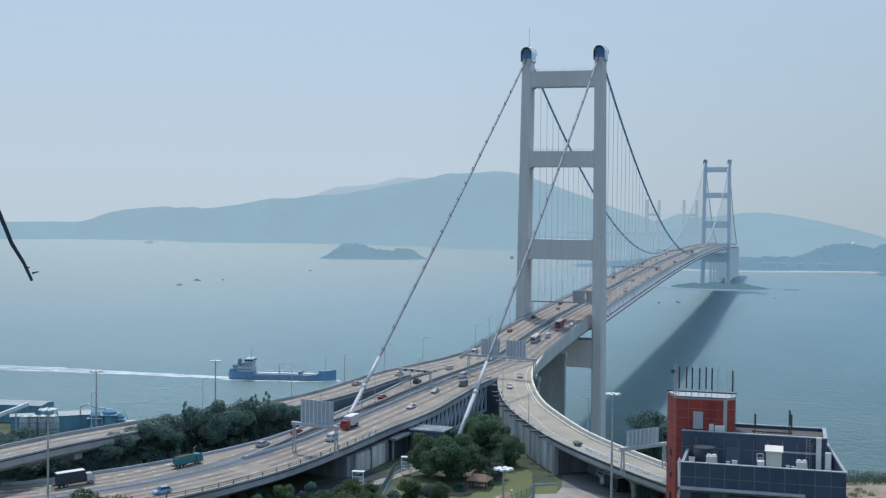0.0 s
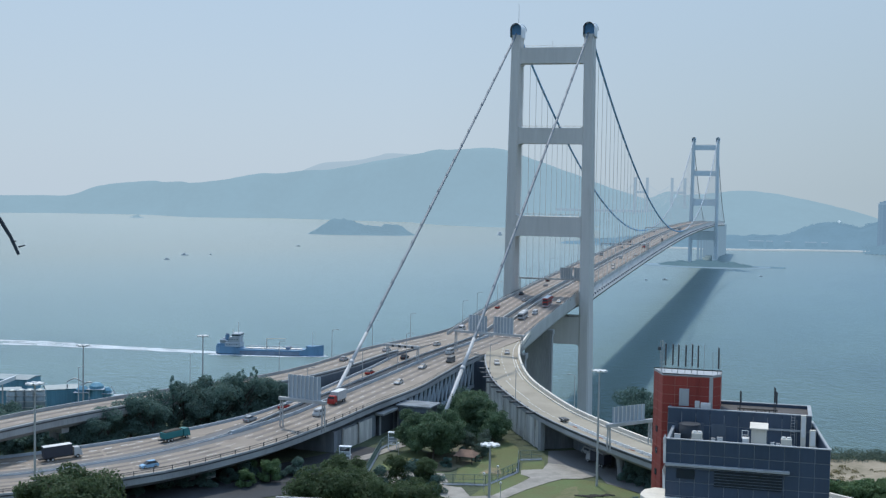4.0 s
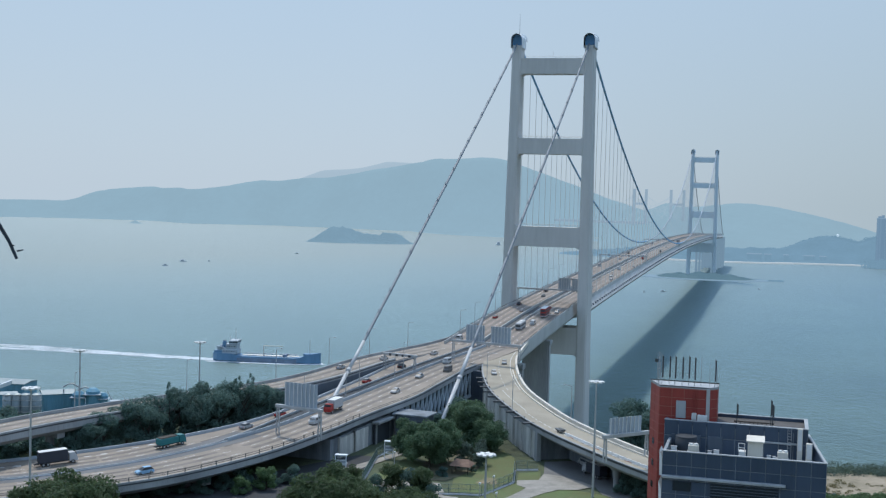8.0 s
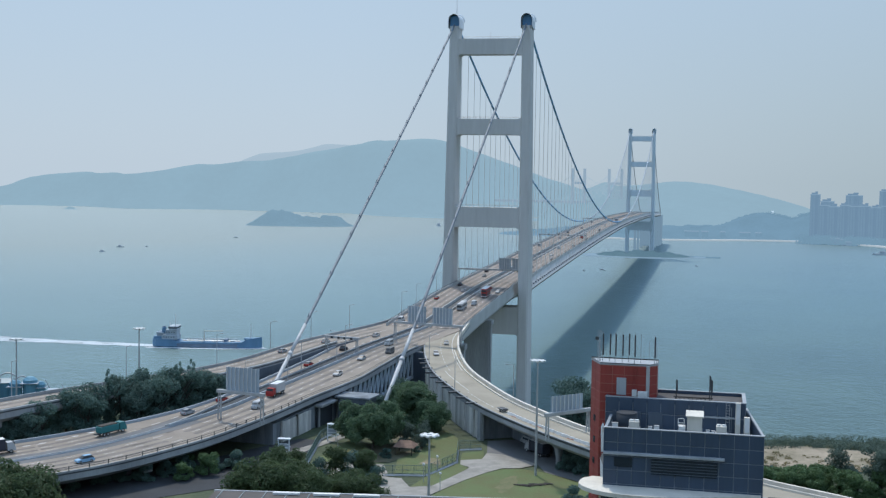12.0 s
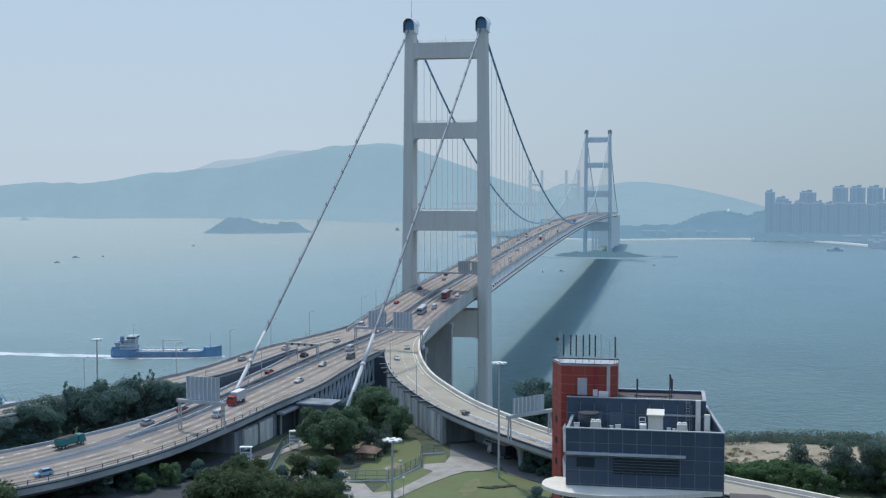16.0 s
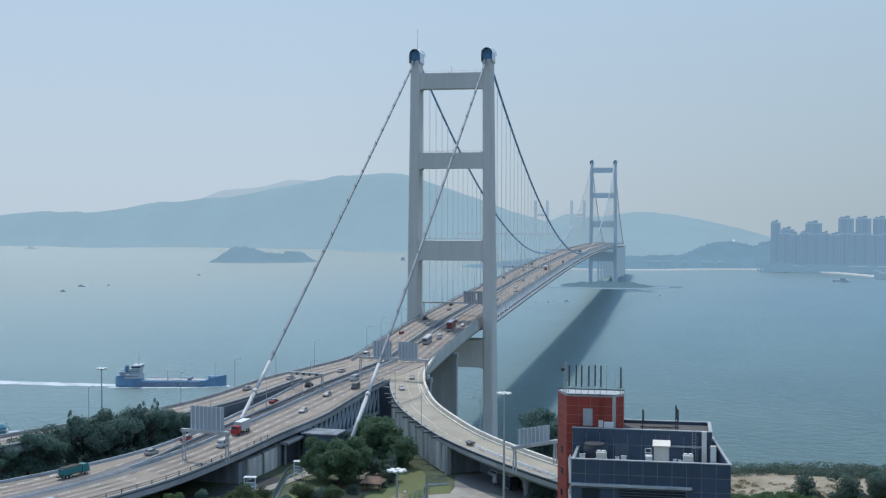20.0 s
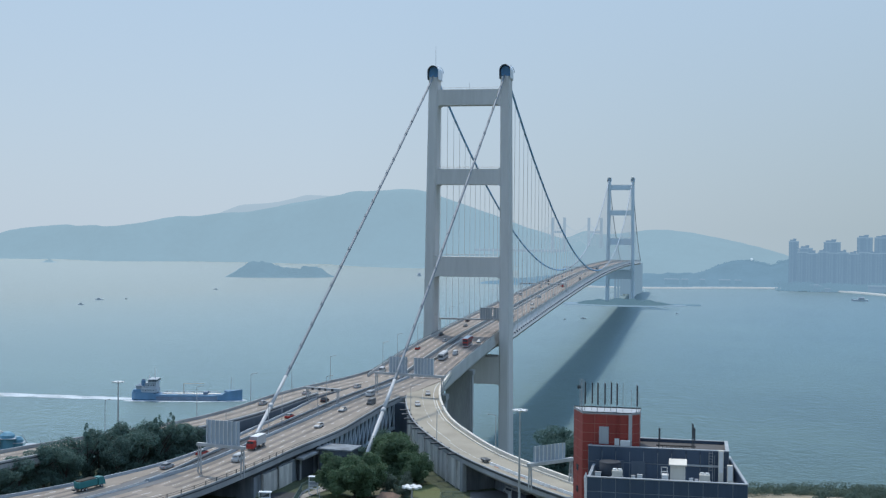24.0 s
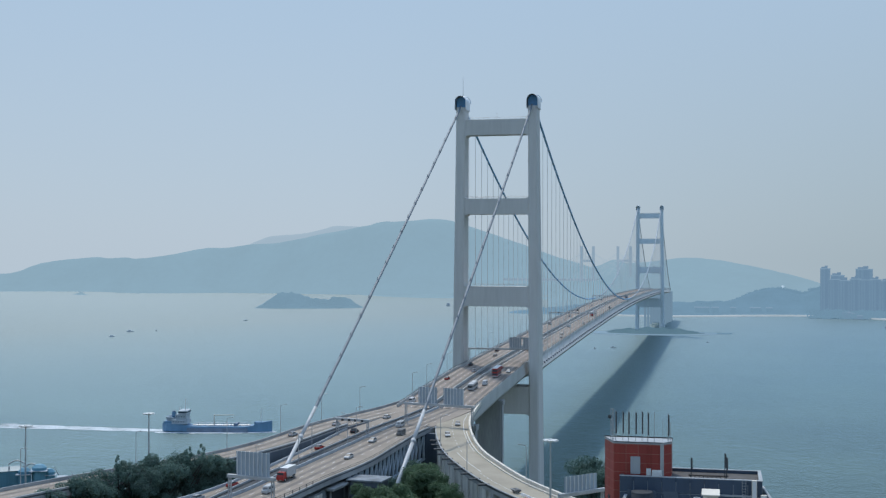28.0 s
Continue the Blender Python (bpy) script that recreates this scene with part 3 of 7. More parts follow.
# far anchorage, a tall stepped block
bm = bmesh.new()
boxed(bm, (0, 1770, 28), (40, 70, 58))
boxed(bm, (0, 1722, 14), (34, 26, 30))
part("anchorage", bm, PIER_FAR, bridge)
for y in (1470, 1560, 1650):
    bm = bmesh.new()
    for x in (-13, 13):
        boxed(bm, (x, y, (deck_z(y) - 7.6) / 2), (4, 4, deck_z(y) - 7.6))
    part("pier", bm, PIER_FAR, bridge)


# ---- approach roads ----
def strip(p, a, b, h0, h1):
    """A slab along p between two offsets, each a number or a function of the row."""
    return sweep(p, [(a, h0), (b, h0), (b, h1), (a, h1)])


def wl(d=0.0):
    return lambda r: -r[3] + d


def wr(d=0.0):
    return lambda r: r[4] + d


# main approach: two carriageways either side of a narrow well
road = setting("road_main", sweep(MAIN, [(wl(), -1.6), (wl(3.5), -3.2), (wr(-3.5), -3.2), (wr(), -1.6), (wr(), -0.35), (wl(), -0.35)]), CONCRETE, "wide approach viaduct of pale concrete", "road")
def well(side, d=0.0):
    return lambda r: side * (0.45 + (2.6 if side < 0 else 1.6) * smooth01(-335, -300, r[1])) + d


part("carriageway", strip(MAIN, wl(0.5), well(-1), -0.34, 0.0), ROAD_PALE, road, "pale worn road surface")
part("carriageway", strip(MAIN, well(1), wr(-0.5), -0.34, 0.0), ROAD_PALE, road, "pale worn road surface")
NEARP = MAIN[:int(np.argmin(abs(MAIN[:, 1] + 318)))]
part("shoulder", strip(NEARP, well(-1, -3.8), well(-1, -0.4), 0.0, 0.02), ROAD_GREY, road, "grey asphalt strip beside the median")
part("shoulder", strip(NEARP, well(1, 0.5), well(1, 3.2), 0.0, 0.02), ROAD_GREY, road, "grey asphalt lane beside the median")
# shallow dark strip in place of the deep shaded slot
part("well", strip(MAIN, well(-1), well(1), -0.34, -0.25), DARK, road, "dark strip for the shaded well between the carriageways")
SPLIT = int(np.argmin(abs(MAIN[:, 1] + 325)))
for p, h0, h1 in ((MAIN[:SPLIT], 0.28, 0.3), (MAIN[SPLIT - 1:], 0.55, 0.95)):
    part("median_barrier", strip(p, well(-1, -0.25), well(-1), -0.33, h0), SIGN_BACK, road)
    part("median_barrier", strip(p, well(1), well(1, 0.3), -0.33, h1), BOARD, road, "blue-grey steel barrier")
NOSE_L = int(np.argmin(abs(MAIN[:, 1] + 178)))
NOSE_R = int(np.argmin(abs(MAIN[:, 1] + 182)))
part("edge_barrier", strip(MAIN[:NOSE_L], wl(0.0), wl(0.4), -0.34, 0.75), BOARD, road, "pale blue-grey edge barrier")
part("edge_barrier", strip(MAIN[:NOSE_R], wr(-0.5), wr(0.0), -0.34, 0.55), CONCRETE, road)
# dark strip painted in for the shadow gap at the parapet
part("rail_slot", strip(MAIN[:NOSE_R], wr(-0.02), wr(0.06), -0.2, 0.12), STEEL_DARK, road, "dark strip for the shaded rail gap on the parapet")
# right edge rail on posts
post_mesh = bpy.data.meshes.new("rail_post")
b0 = bbox((0.16, 0.16, 1.15), (0, 0, 0.57))
b0.to_mesh(post_mesh)
b0.free()
post_mesh.materials.append(STEEL_DARK)
for s in np.arange(60, length_of(MAIN) - 150, 4.0):
    o = float(np.interp(s, np.linspace(0, length_of(MAIN), len(MAIN)), MAIN[:, 4])) - 0.25
    (x, y, z), h = along(MAIN, s, o)
    ob = new("rail_post", post_mesh)
    ob.parent = road
    ob.matrix_basis = pose(x, y, z + 0.5, 0, 0, h)
for h in (0.95, 1.45):
    part("rail", strip(MAIN[:NOSE_R], wr(-0.3), wr(-0.2), h, h + 0.1), STEEL_DARK, road)
def row_at(y):
    return int(np.argmin(abs(MAIN[:, 1] - y)))


track_strips(MAIN, (-14.3, -10.6, -7.0, 7.0, 10.6, 14.3), road, 0, row_at(-335))
track_strips(MAIN, (-4.4, 3.8, 7.4, 11.0), road, row_at(-335))
lane_lines(MAIN, (-12.5, -8.8, -5.2, 5.2, 8.8, 12.6), road, 3.0, 5.0, 0, station(MAIN, -330))
lane_lines(MAIN, (-5.6, 5.4, 9.0, 12.6), road, 3.0, 5.0, station(MAIN, -330), station(MAIN, -150))


def slip(name, p, half, label, outer):
    """outer: the side, -1 or 1, whose parapet runs on to the bridge; the inner one ends at the nose."""
    r = setting(name, sweep(p, [(-half, -1.4), (-half + 1.8, -2.6), (half - 1.8, -2.6), (half, -1.4), (half, -0.3), (-half, -0.3)]), CONCRETE, label, "road")
    part("carriageway", strip(p, -half + 0.45, half - 0.45, -0.3, 0.0), ROAD_CREAM if outer > 0 else ROAD_PALE, r, "pale worn road surface")
    nose = int(np.argmin(abs(p[:, 1] + 190)))
    lo, hi = (p, p[:nose]) if outer < 0 else (p[:nose], p)
    h = 1.15 if outer > 0 else 0.95
    part("edge_barrier", strip(lo, -half, -half + 0.45, -0.3, 0.5 if outer > 0 else 0.95), CONCRETE, r)
    # the slip roads' parapet shadow is a dark strip too
    if outer > 0:
        part("rail_slot", strip(lo, -half - 0.06, -half + 0.02, -0.25, 0.3), STEEL_DARK, r, "dark strip for the shaded rail gap on the parapet")
    else:
        part("rail_slot", strip(hi, half - 0.02, half + 0.06, 0.15, 0.5), STEEL_DARK, r, "dark strip for the shaded rail gap on the parapet")
    part("edge_barrier", strip(hi, half - 0.75, half, -0.3, h), CREAM if outer > 0 else CONCRETE, r, "pale smooth outer parapet" if outer > 0 else "")
    return r


left = slip("road_left", LEFT, 6.8, "elevated slip road of pale concrete", -1)
right = slip("road_right", RIGHT, 6.6, "curved slip road of pale concrete", 1)
track_strips(LEFT, (-2.3, 2.3), left)
lane_lines(LEFT, (-4.6, 0, 4.6), left, 3, 5, 0, None, (-4.6, 4.6))
lane_lines(RIGHT, (-2.8,), right, 2.2, 1.3, station(RIGHT, -292), station(RIGHT, -264))
lane_lines(RIGHT, (-1.9,), right, 2.5, 3.0, station(RIGHT, -262), station(RIGHT, -232), (-1.9,))
lane_lines(RIGHT, (-0.2, 4.0), right, 2.5, 4.0, station(RIGHT, -232), None, (4.0,))
part("inner_kerb", strip(RIGHT[:int(np.argmin(abs(RIGHT[:, 1] + 190)))], 4.5, 4.85, 0.0, 0.5), CREAM, right)

# retaining wall between the left slip road and the lower carriageway
i0 = int(np.argmin(abs(LEFT[:, 1] + 292)))
i1 = int(np.argmin(abs(LEFT[:, 1] + 165)))
setting("wall_left", sweep(LEFT[i0:i1], slab(5.6, 6.9, -9, -0.32)), NAVY, "dark blue-grey retaining wall under the slip road", "wall")
# wall and brackets under the curve of the right slip road
a0 = int(np.argmin(abs(RIGHT[:, 1] + 283)))
a1 = int(np.argmin(abs(RIGHT[:, 1] + 196)))
rw = setting("wall_right", sweep(RIGHT[a0:a1], slab(-5.9, -5.2, -13.5, -0.4)), WALL, "tall stained concrete wall under the curve", "wall")
j0 = int(np.argmin(abs(RIGHT[:, 0] - 118)))
j1 = int(np.argmin(abs(RIGHT[:, 0] - 30)))
# underpass walls take the dark copy for the shade under the slip road
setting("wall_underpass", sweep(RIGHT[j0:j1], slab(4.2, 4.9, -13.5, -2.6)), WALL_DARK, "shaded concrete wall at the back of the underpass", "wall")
# added filler wall; its navy stands in for the recess's shade
setting("wall_fork", bbox((9.5, 2.0, 40), (11.5, -191, 38.5), -12), NAVY, "added dark wall filling the shaded recess under the fork", "wall")
(x, y, z), h = along(RIGHT, station(RIGHT, -283) - 1.0, -5.9)
setting("wall_portal", bbox((1.4, 2.0, 13.0), (x, y, z - 7.0), h, 0.08), CONCRETE, "pale concrete pilaster at the mouth of the underpass", "wall")
(x, y, z), h = along(RIGHT, station(RIGHT, -281), -0.6)
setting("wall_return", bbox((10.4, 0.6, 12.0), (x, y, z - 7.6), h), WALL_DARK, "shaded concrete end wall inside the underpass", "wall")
cum = station(RIGHT, -283)
for k in range(10):
    (x, y, z), h = along(RIGHT, cum + 4 + k * 8.6, -6.15)
    part("buttress", bbox((0.5, 0.8, 12.5), (x + 0.1, y, z - 6.9), h), WALL, rw)
for k in range(10):
    (x, y, z), h = along(RIGHT, cum + 3 + k * 8.0, -7.4)
    part("bracket", bbox((3.4, 1.0, 0.5), (x, y, z + 0.25), h, 0.05), STEEL_DARK, rw, "dark cantilever bracket at the parapet")
for y0 in (-309, -329, -346):
    (x, y, z), h = along(RIGHT, station(RIGHT, y0), -0.8)
    bm = bmesh.new()
    g = land(x, y) - 1
    rod(bm, (x, y, g), (x, y, z - 6.4), 0.75, 0.8, 16)
    rod(bm, (x, y, z - 6.4), (x, y, z - 4.2), 0.8, 1.3, 16)
    rod(bm, (x, y, z - 4.2), (x, y, z - 2.5), 1.3, 2.9, 16)
    part("pier", bm, CONCRETE, right)
for s in np.arange(20, length_of(LEFT) - 150, 30):
    (x, y, z), h = along(LEFT, s, 0)
    bm = bmesh.new()
    rod(bm, (x, y, land(x, y) - 1), (x, y, z - 4), 1.2, 1.2, 14)
    boxed(bm, (x, y, z - 3.3), (9, 2.4, 1.6), h)
    part("pier", bm, CONCRETE, left)
for y in (-418, -402, -372, -348):
    (x, y, z), h = along(MAIN, station(MAIN, y), 4)
    bm = bmesh.new()
    boxed(bm, (x, y, (land(x, y) + z - 4) / 2 - 1), (7, 2.2, z - 4 - land(x, y) + 2), h)
    boxed(bm, (x, y, z - 3.9), (24, 2.6, 1.8), h)
    part("pier", bm, CONCRETE, road)

bm = bmesh.new()
for s in np.arange(station(MAIN, -424), station(MAIN, -338), 5.0):
    a, h = along(MAIN, s, -13.0)
    boxed(bm, (a[0], a[1], a[2] + 0.02), (0.5, 2.6, 0.02), h)
tagged(part("edge_dashes", bm, PAINT, road, "row of broad white edge dashes"), kind="stuff")
# abutment where the approach meets the high ground
def edge(y, d=0.0):
    """Place and heading at the right edge of the approach, d metres further out."""
    return along(MAIN, station(MAIN, y), float(MAIN[row_at(y), 4]) + d)


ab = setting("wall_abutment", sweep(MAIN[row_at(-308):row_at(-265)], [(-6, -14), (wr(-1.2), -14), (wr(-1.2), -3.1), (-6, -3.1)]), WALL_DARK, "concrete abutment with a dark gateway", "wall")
for s, w in ((-298.5, 10), (-287.5, 9.5)):
    (x, y, z), h = edge(s, -0.95)
    part("wall_panel", bbox((0.5, w, 9.6), (x, y, z - 8.4), h, 0.06), WALL, ab, "smooth pale concrete panel")
    for u in (-0.5, 0.5):
        (x2, y2, z2), h2 = edge(s + u * (w + 1), -0.8)
        part("wall_rib", bbox((0.7, 0.7, 9.0), (x2, y2, z2 - 7.6), h2, 0.05), WALL, ab)
(x, y, z), h = edge(-276, -1.0)
# dark slab in place of a through opening and its shade
part("gateway", bbox((0.6, 11.0, 9.5), (x, y, z - 8.3), h), DARK, ab, "dark slab for the shaded gateway in the abutment")
part("gateway_hood", bbox((2.6, 13, 0.8), (x + 0.9, y, z - 3.2), h, 0.1), CONCRETE, ab)
for u in (-6.2, 6.2):
    (x, y, z), h = edge(-276 + u, -0.7)
    part("gateway_pier", bbox((1.0, 1.0, 10.0), (x, y, z - 8.6), h, 0.06), CONCRETE, ab)
(x, y, z), h = along(MAIN, station(MAIN, -270), 25.0)
# navy puts the shade of the plant room's near face into its colour
plant_room = part("plant_room", bbox((9.5, 8, 12.8), (x, y, 49.2), h, 0.1), NAVY, ab)
part("plant_room_roof", bbox((11.5, 9, 0.5), (x, y, 55.85), h, 0.05), WALL_DARK, plant_room, "flat weathered roof slab")
for u in (-3, 0.4, 3.4):
    q = Matrix.Rotation(radians(h), 3, "Z") @ Vector((u, -4.05, 0))
    part("vent", bbox((1.6, 0.2, 1.3), (x + q.x, y + q.y, 53.4), h), DARK, plant_room)
# open truss under the right carriageway
bm = bmesh.new()
s0, s1 = station(MAIN, -267), station(MAIN, -168)
for i, s in enumerate(np.arange(s0, s1, 4.6)):
    o = float(np.interp(s, np.linspace(0, length_of(MAIN), len(MAIN)), MAIN[:, 4])) - 1.0
    (x, y, z), h = along(MAIN, s, o)
    (x2, y2, z2), _ = along(MAIN, s + 3.6, o)
    rod(bm, (x, y, z - 10.5), (x, y, z - 2.0), 0.45, n=6)
    rod(bm, (x, y, z - 10.2), (x2, y2, z2 - 2.2), 0.3, n=6)
tagged(part("truss", bm, STRUT, road, "row of blue-grey steel struts under the deck"), kind="stuff")
part("truss_chord", strip(MAIN[int(np.argmin(abs(MAIN[:, 1] + 267))):int(np.argmin(abs(MAIN[:, 1] + 165)))], wr(-1.6), wr(-0.6), -11.2, -10.2), STRUT, road)
# dark sheet in place of the shade under the deck
part("truss_back", strip(MAIN[int(np.argmin(abs(MAIN[:, 1] + 267))):int(np.argmin(abs(MAIN[:, 1] + 165)))], wr(-5), wr(-4.4), -12, -2.0), DARK, road, "dark sheet for the shade behind the struts")


# ---- sign gantries ----
def gantry(posts, height, signs, label, sign_h=6.5, depth=0.9):
    """posts: two feet; signs: (from, to) as shares of the beam; the backs of the boards face the lookout."""
    a, b = Vector(posts[0]), Vector(posts[1])
    g = thing("sign_gantry", label, "gantry", "sign gantries", at=a)
    d = b - a
    ang = math.degrees(math.atan2(d.y, d.x))
    L = math.hypot(d.x, d.y)
    g.matrix_basis = pose(a.x, a.y, a.z, 0, 0, ang)
    for u in (0, L):
        bm = bmesh.new()
        dz = d.z * u / L
        for k in (-0.5, 0.5):
            rod(bm, (u + k, 0, dz - 0.1), (u + k * 0.6, 0, height), 0.22, n=6)
        for zz in np.arange(1.5, height - dz, 1.6):
            rod(bm, (u - 0.45, 0, dz + zz), (u + 0.45, 0, dz + zz + 0.5), 0.1, n=4)
        part("post", bm, GALV, g)
    part("beam", bbox((L + 1.6, depth, 0.9), (L / 2, 0, height + 0.2), 0, 0.06), GALV, g)
    if not signs:
        for f in (0.2, 0.42, 0.62, 0.84):
            sig = part("lane_signal", bbox((0.9, 0.35, 0.9), (f * L, -0.55, height + 0.1), 0, 0.05), STEEL_DARK, g, "dark lane signal box")
            part("signal_hood", bbox((1.0, 0.3, 0.1), (f * L, -0.8, height + 0.6)), GALV, sig)
    for f0, f1 in signs:
        w = (f1 - f0) * L
        c = (f0 + f1) / 2 * L
        board = part("sign_board", bbox((w, 0.12, sign_h), (c, 0.7, height + 0.5 + sign_h / 2)), BOARD, g, "plain grey back of a road sign")
        bm = bmesh.new()
        for x in np.arange(c - w / 2 + 0.4, c + w / 2, 1.3):
            boxed(bm, (x, 0.5, height + 0.4 + sign_h / 2), (0.16, 0.22, sign_h + 0.3))
        part("rib_frame", bm, WHITE, board)
    return g


gantry([(-14.6, -319, 56.4), (-1.4, -321.5, 56.3)], 7.7, [(0.12, 0.9)], "grey steel gantry with the back of a tall sign", 6.4)
gantry([(-2.5, -178, 60), (24.5, -184, 60.4)], 7.5, [(0.18, 0.46), (0.56, 0.86)], "grey steel gantry with two sign backs over the fork", 6.2)
gantry([(-20.6, -207, 59.2), (-8.2, -210, 59.2)], 5.6, [], "grey lane-signal gantry over the carriageway")
gantry([(-18.2, 16, 67.6), (18.2, 16, 67.6)], 6.4, [(0.6, 0.78), (0.8, 0.98)], "gantry with two sign backs beside the tower", 6.0)
gantry([(-18.2, 330, 73.2), (18.2, 330, 73.2)], 6.2, [], "lane-signal gantry high on the bridge deck")
gantry([(-18.2, 660, 76.4), (18.2, 660, 76.4)], 6.2, [], "lane-signal gantry high on the bridge deck")
gantry([(76.3, -327.3, 58.4), (85.4, -317.2, 58.9)], 6.0, [(0.12, 0.9)], "steel gantry with a ribbed sign over the curve", 4.0)


# ---- lamps ----
lamp0 = thing("street_lamp", "slim grey road lamp at the carriageway's edge", "lamp", "road lamps", at=(0, 0, -500))
bm = bmesh.new()
rod(bm, (0, 0, 0), (0, 0, 10.5), 0.13, 0.08, 6)
rod(bm, (0, 0, 10.5), (1.8, 0, 11.0), 0.08, 0.06, 6)
part("pole", bm, GALV, lamp0)
part("lamp_head", bbox((0.9, 0.35, 0.18), (2.1, 0, 11.0), 0, 0.03), GALV, lamp0)
spots = [(along(LEFT, station(LEFT, y), -6.6), 0) for y in (-372, -335, -300, -262, -225, -190, -160)]
spots += [(along(DECK, station(DECK, y), -15.9), 0) for y in (-120, -84, -48, -12)]
spots += [(along(DECK, station(DECK, y), -17.6), 0) for y in range(36, 600, 36)]
spots += [(along(MAIN, station(MAIN, y), -1.9), 0) for y in (-292, -252, -212)]
spots += [(along(RIGHT, station(RIGHT, y), -6.3), 0) for y in (-262, -226)]
spots += [(along(RIGHT, station(RIGHT, y), 6.4), 180) for y in (-330, -277)]
spots += [(along(MAIN, station(MAIN, y), 1.4), 180) for y in (-270, -230)]
for (p, h), turn in spots[1:]:
    copy_thing(lamp0, pose(*p, 0, 0, h + turn))
lamp0.matrix_basis = pose(*spots[0][0][0], 0, 0, spots[0][0][1])

mast0 = thing("high_mast_lamp", "tall grey mast with a ring of white floodlights", "lamp", "high masts", at=(73, -323, land(73, -323)))


def mast_parts(e, h):
    bm = bmesh.new()
    rod(bm, (0, 0, 0), (0, 0, h), 0.34, 0.18, 10)
    part("pole", bm, GALV, e)
    bm = bmesh.new()
    rod(bm, (0, 0, h - 0.5), (0, 0, h + 0.3), 0.5, 0.5, 10)
    bmesh.ops.create_cone(bm, cap_ends=True, segments=20, radius1=1.0, radius2=1.4, depth=0.2, matrix=Matrix.Translation((0, 0, h)))
    head = part("lamp_ring", bm, WHITE, e, "white ring of floodlights")
    for k in range(8):
        a = k * math.pi / 4
        part("floodlight", bbox((0.9, 0.7, 0.35), (1.55 * math.cos(a), 1.55 * math.sin(a), h - 0.05), math.degrees(a), 0.05), WHITE, head)


mast_parts(mast0, 77.5 - land(73, -323))
for x, y, top in ((61, -391.5, 72), (-38, -399, 79.5), (-69, -258, 72), (-88, -300, 73)):
    g = land(x, y)
    e = thing("high_mast_lamp", "tall grey mast with a ring of white floodlights", "lamp", "high masts", at=(x, y, g - 0.2))
    mast_parts(e, top - g)


# ---- trees ----
def crown_mesh(name, blobs, n, size, material, seed, droop=0.0):
    """Many small leaf clumps on and inside uneven lobes; blobs are (x, y, z, rx, ry, rz)."""
    rg = np.random.RandomState(seed)
    w = np.array([b[3] * b[4] + b[4] * b[5] + b[3] * b[5] for b in blobs])
    pick = rg.choice(len(blobs), n, p=w / w.sum())
    B = np.array(blobs)[pick]
    d = rg.normal(size=(n, 3))
    d /= np.linalg.norm(d, axis=1)[:, None]
    lump = np.array([noise.noise((v[0] * 2.3 + k, v[1] * 2.3, v[2] * 2.3 + seed)) for v, k in zip(d, pick * 3.7)])
    r = (rg.uniform(0.5, 1.0, n) ** 0.5) * (1 + 0.5 * lump)
    c = B[:, :3] + d * B[:, 3:] * r[:, None]
    nrm = d + rg.normal(size=(n, 3)) * 0.55
    nrm[:, 2] += 0.35
    nrm /= np.linalg.norm(nrm, axis=1)[:, None]
    up = rg.normal(size=(n, 3))
    u = np.cross(nrm, up)
    u /= np.linalg.norm(u, axis=1)[:, None]
    v = np.cross(nrm, u)
    s = (size * rg.uniform(0.6, 1.35, n))[:, None]
    quad = np.stack([c - u * s, c + v * s * 0.6 + nrm * s * 0.15, c + u * s, c - v * s * 0.6 + nrm * s * 0.15], 1).reshape(-1, 3)
    if droop:
        quad[:, 2] -= droop * np.abs(quad[:, 0] ** 2 + quad[:, 1] ** 2) * 0.02
    me = bpy.data.meshes.new(name)
    me.from_pydata(quad.tolist(), [], np.arange(4 * n).reshape(-1, 4).tolist())
    me.materials.append(material)
    return me


def trunk_mesh(name, h, r, limbs, seed):
    rg = np.random.RandomState(seed)
    bm = bmesh.new()
    rod(bm, (0, 0, -0.4), (0.1, 0.05, h * 0.55), r, r * 0.65, 8)
    for k in range(limbs):
        a = k * 2.4 + rg.uniform(0, 0.8)
        z = h * rg.uniform(0.32, 0.55)
        reach = h * rg.uniform(0.16, 0.3)
        rod(bm, (0.05, 0, z), (math.cos(a) * reach, math.sin(a) * reach, z + h * rg.uniform(0.2, 0.36)), r * 0.4, r * 0.1, 6)
    me = bpy.data.meshes.new(name)
    bm.to_mesh(me)
    bm.free()
    me.materials.append(BARK)
    return me


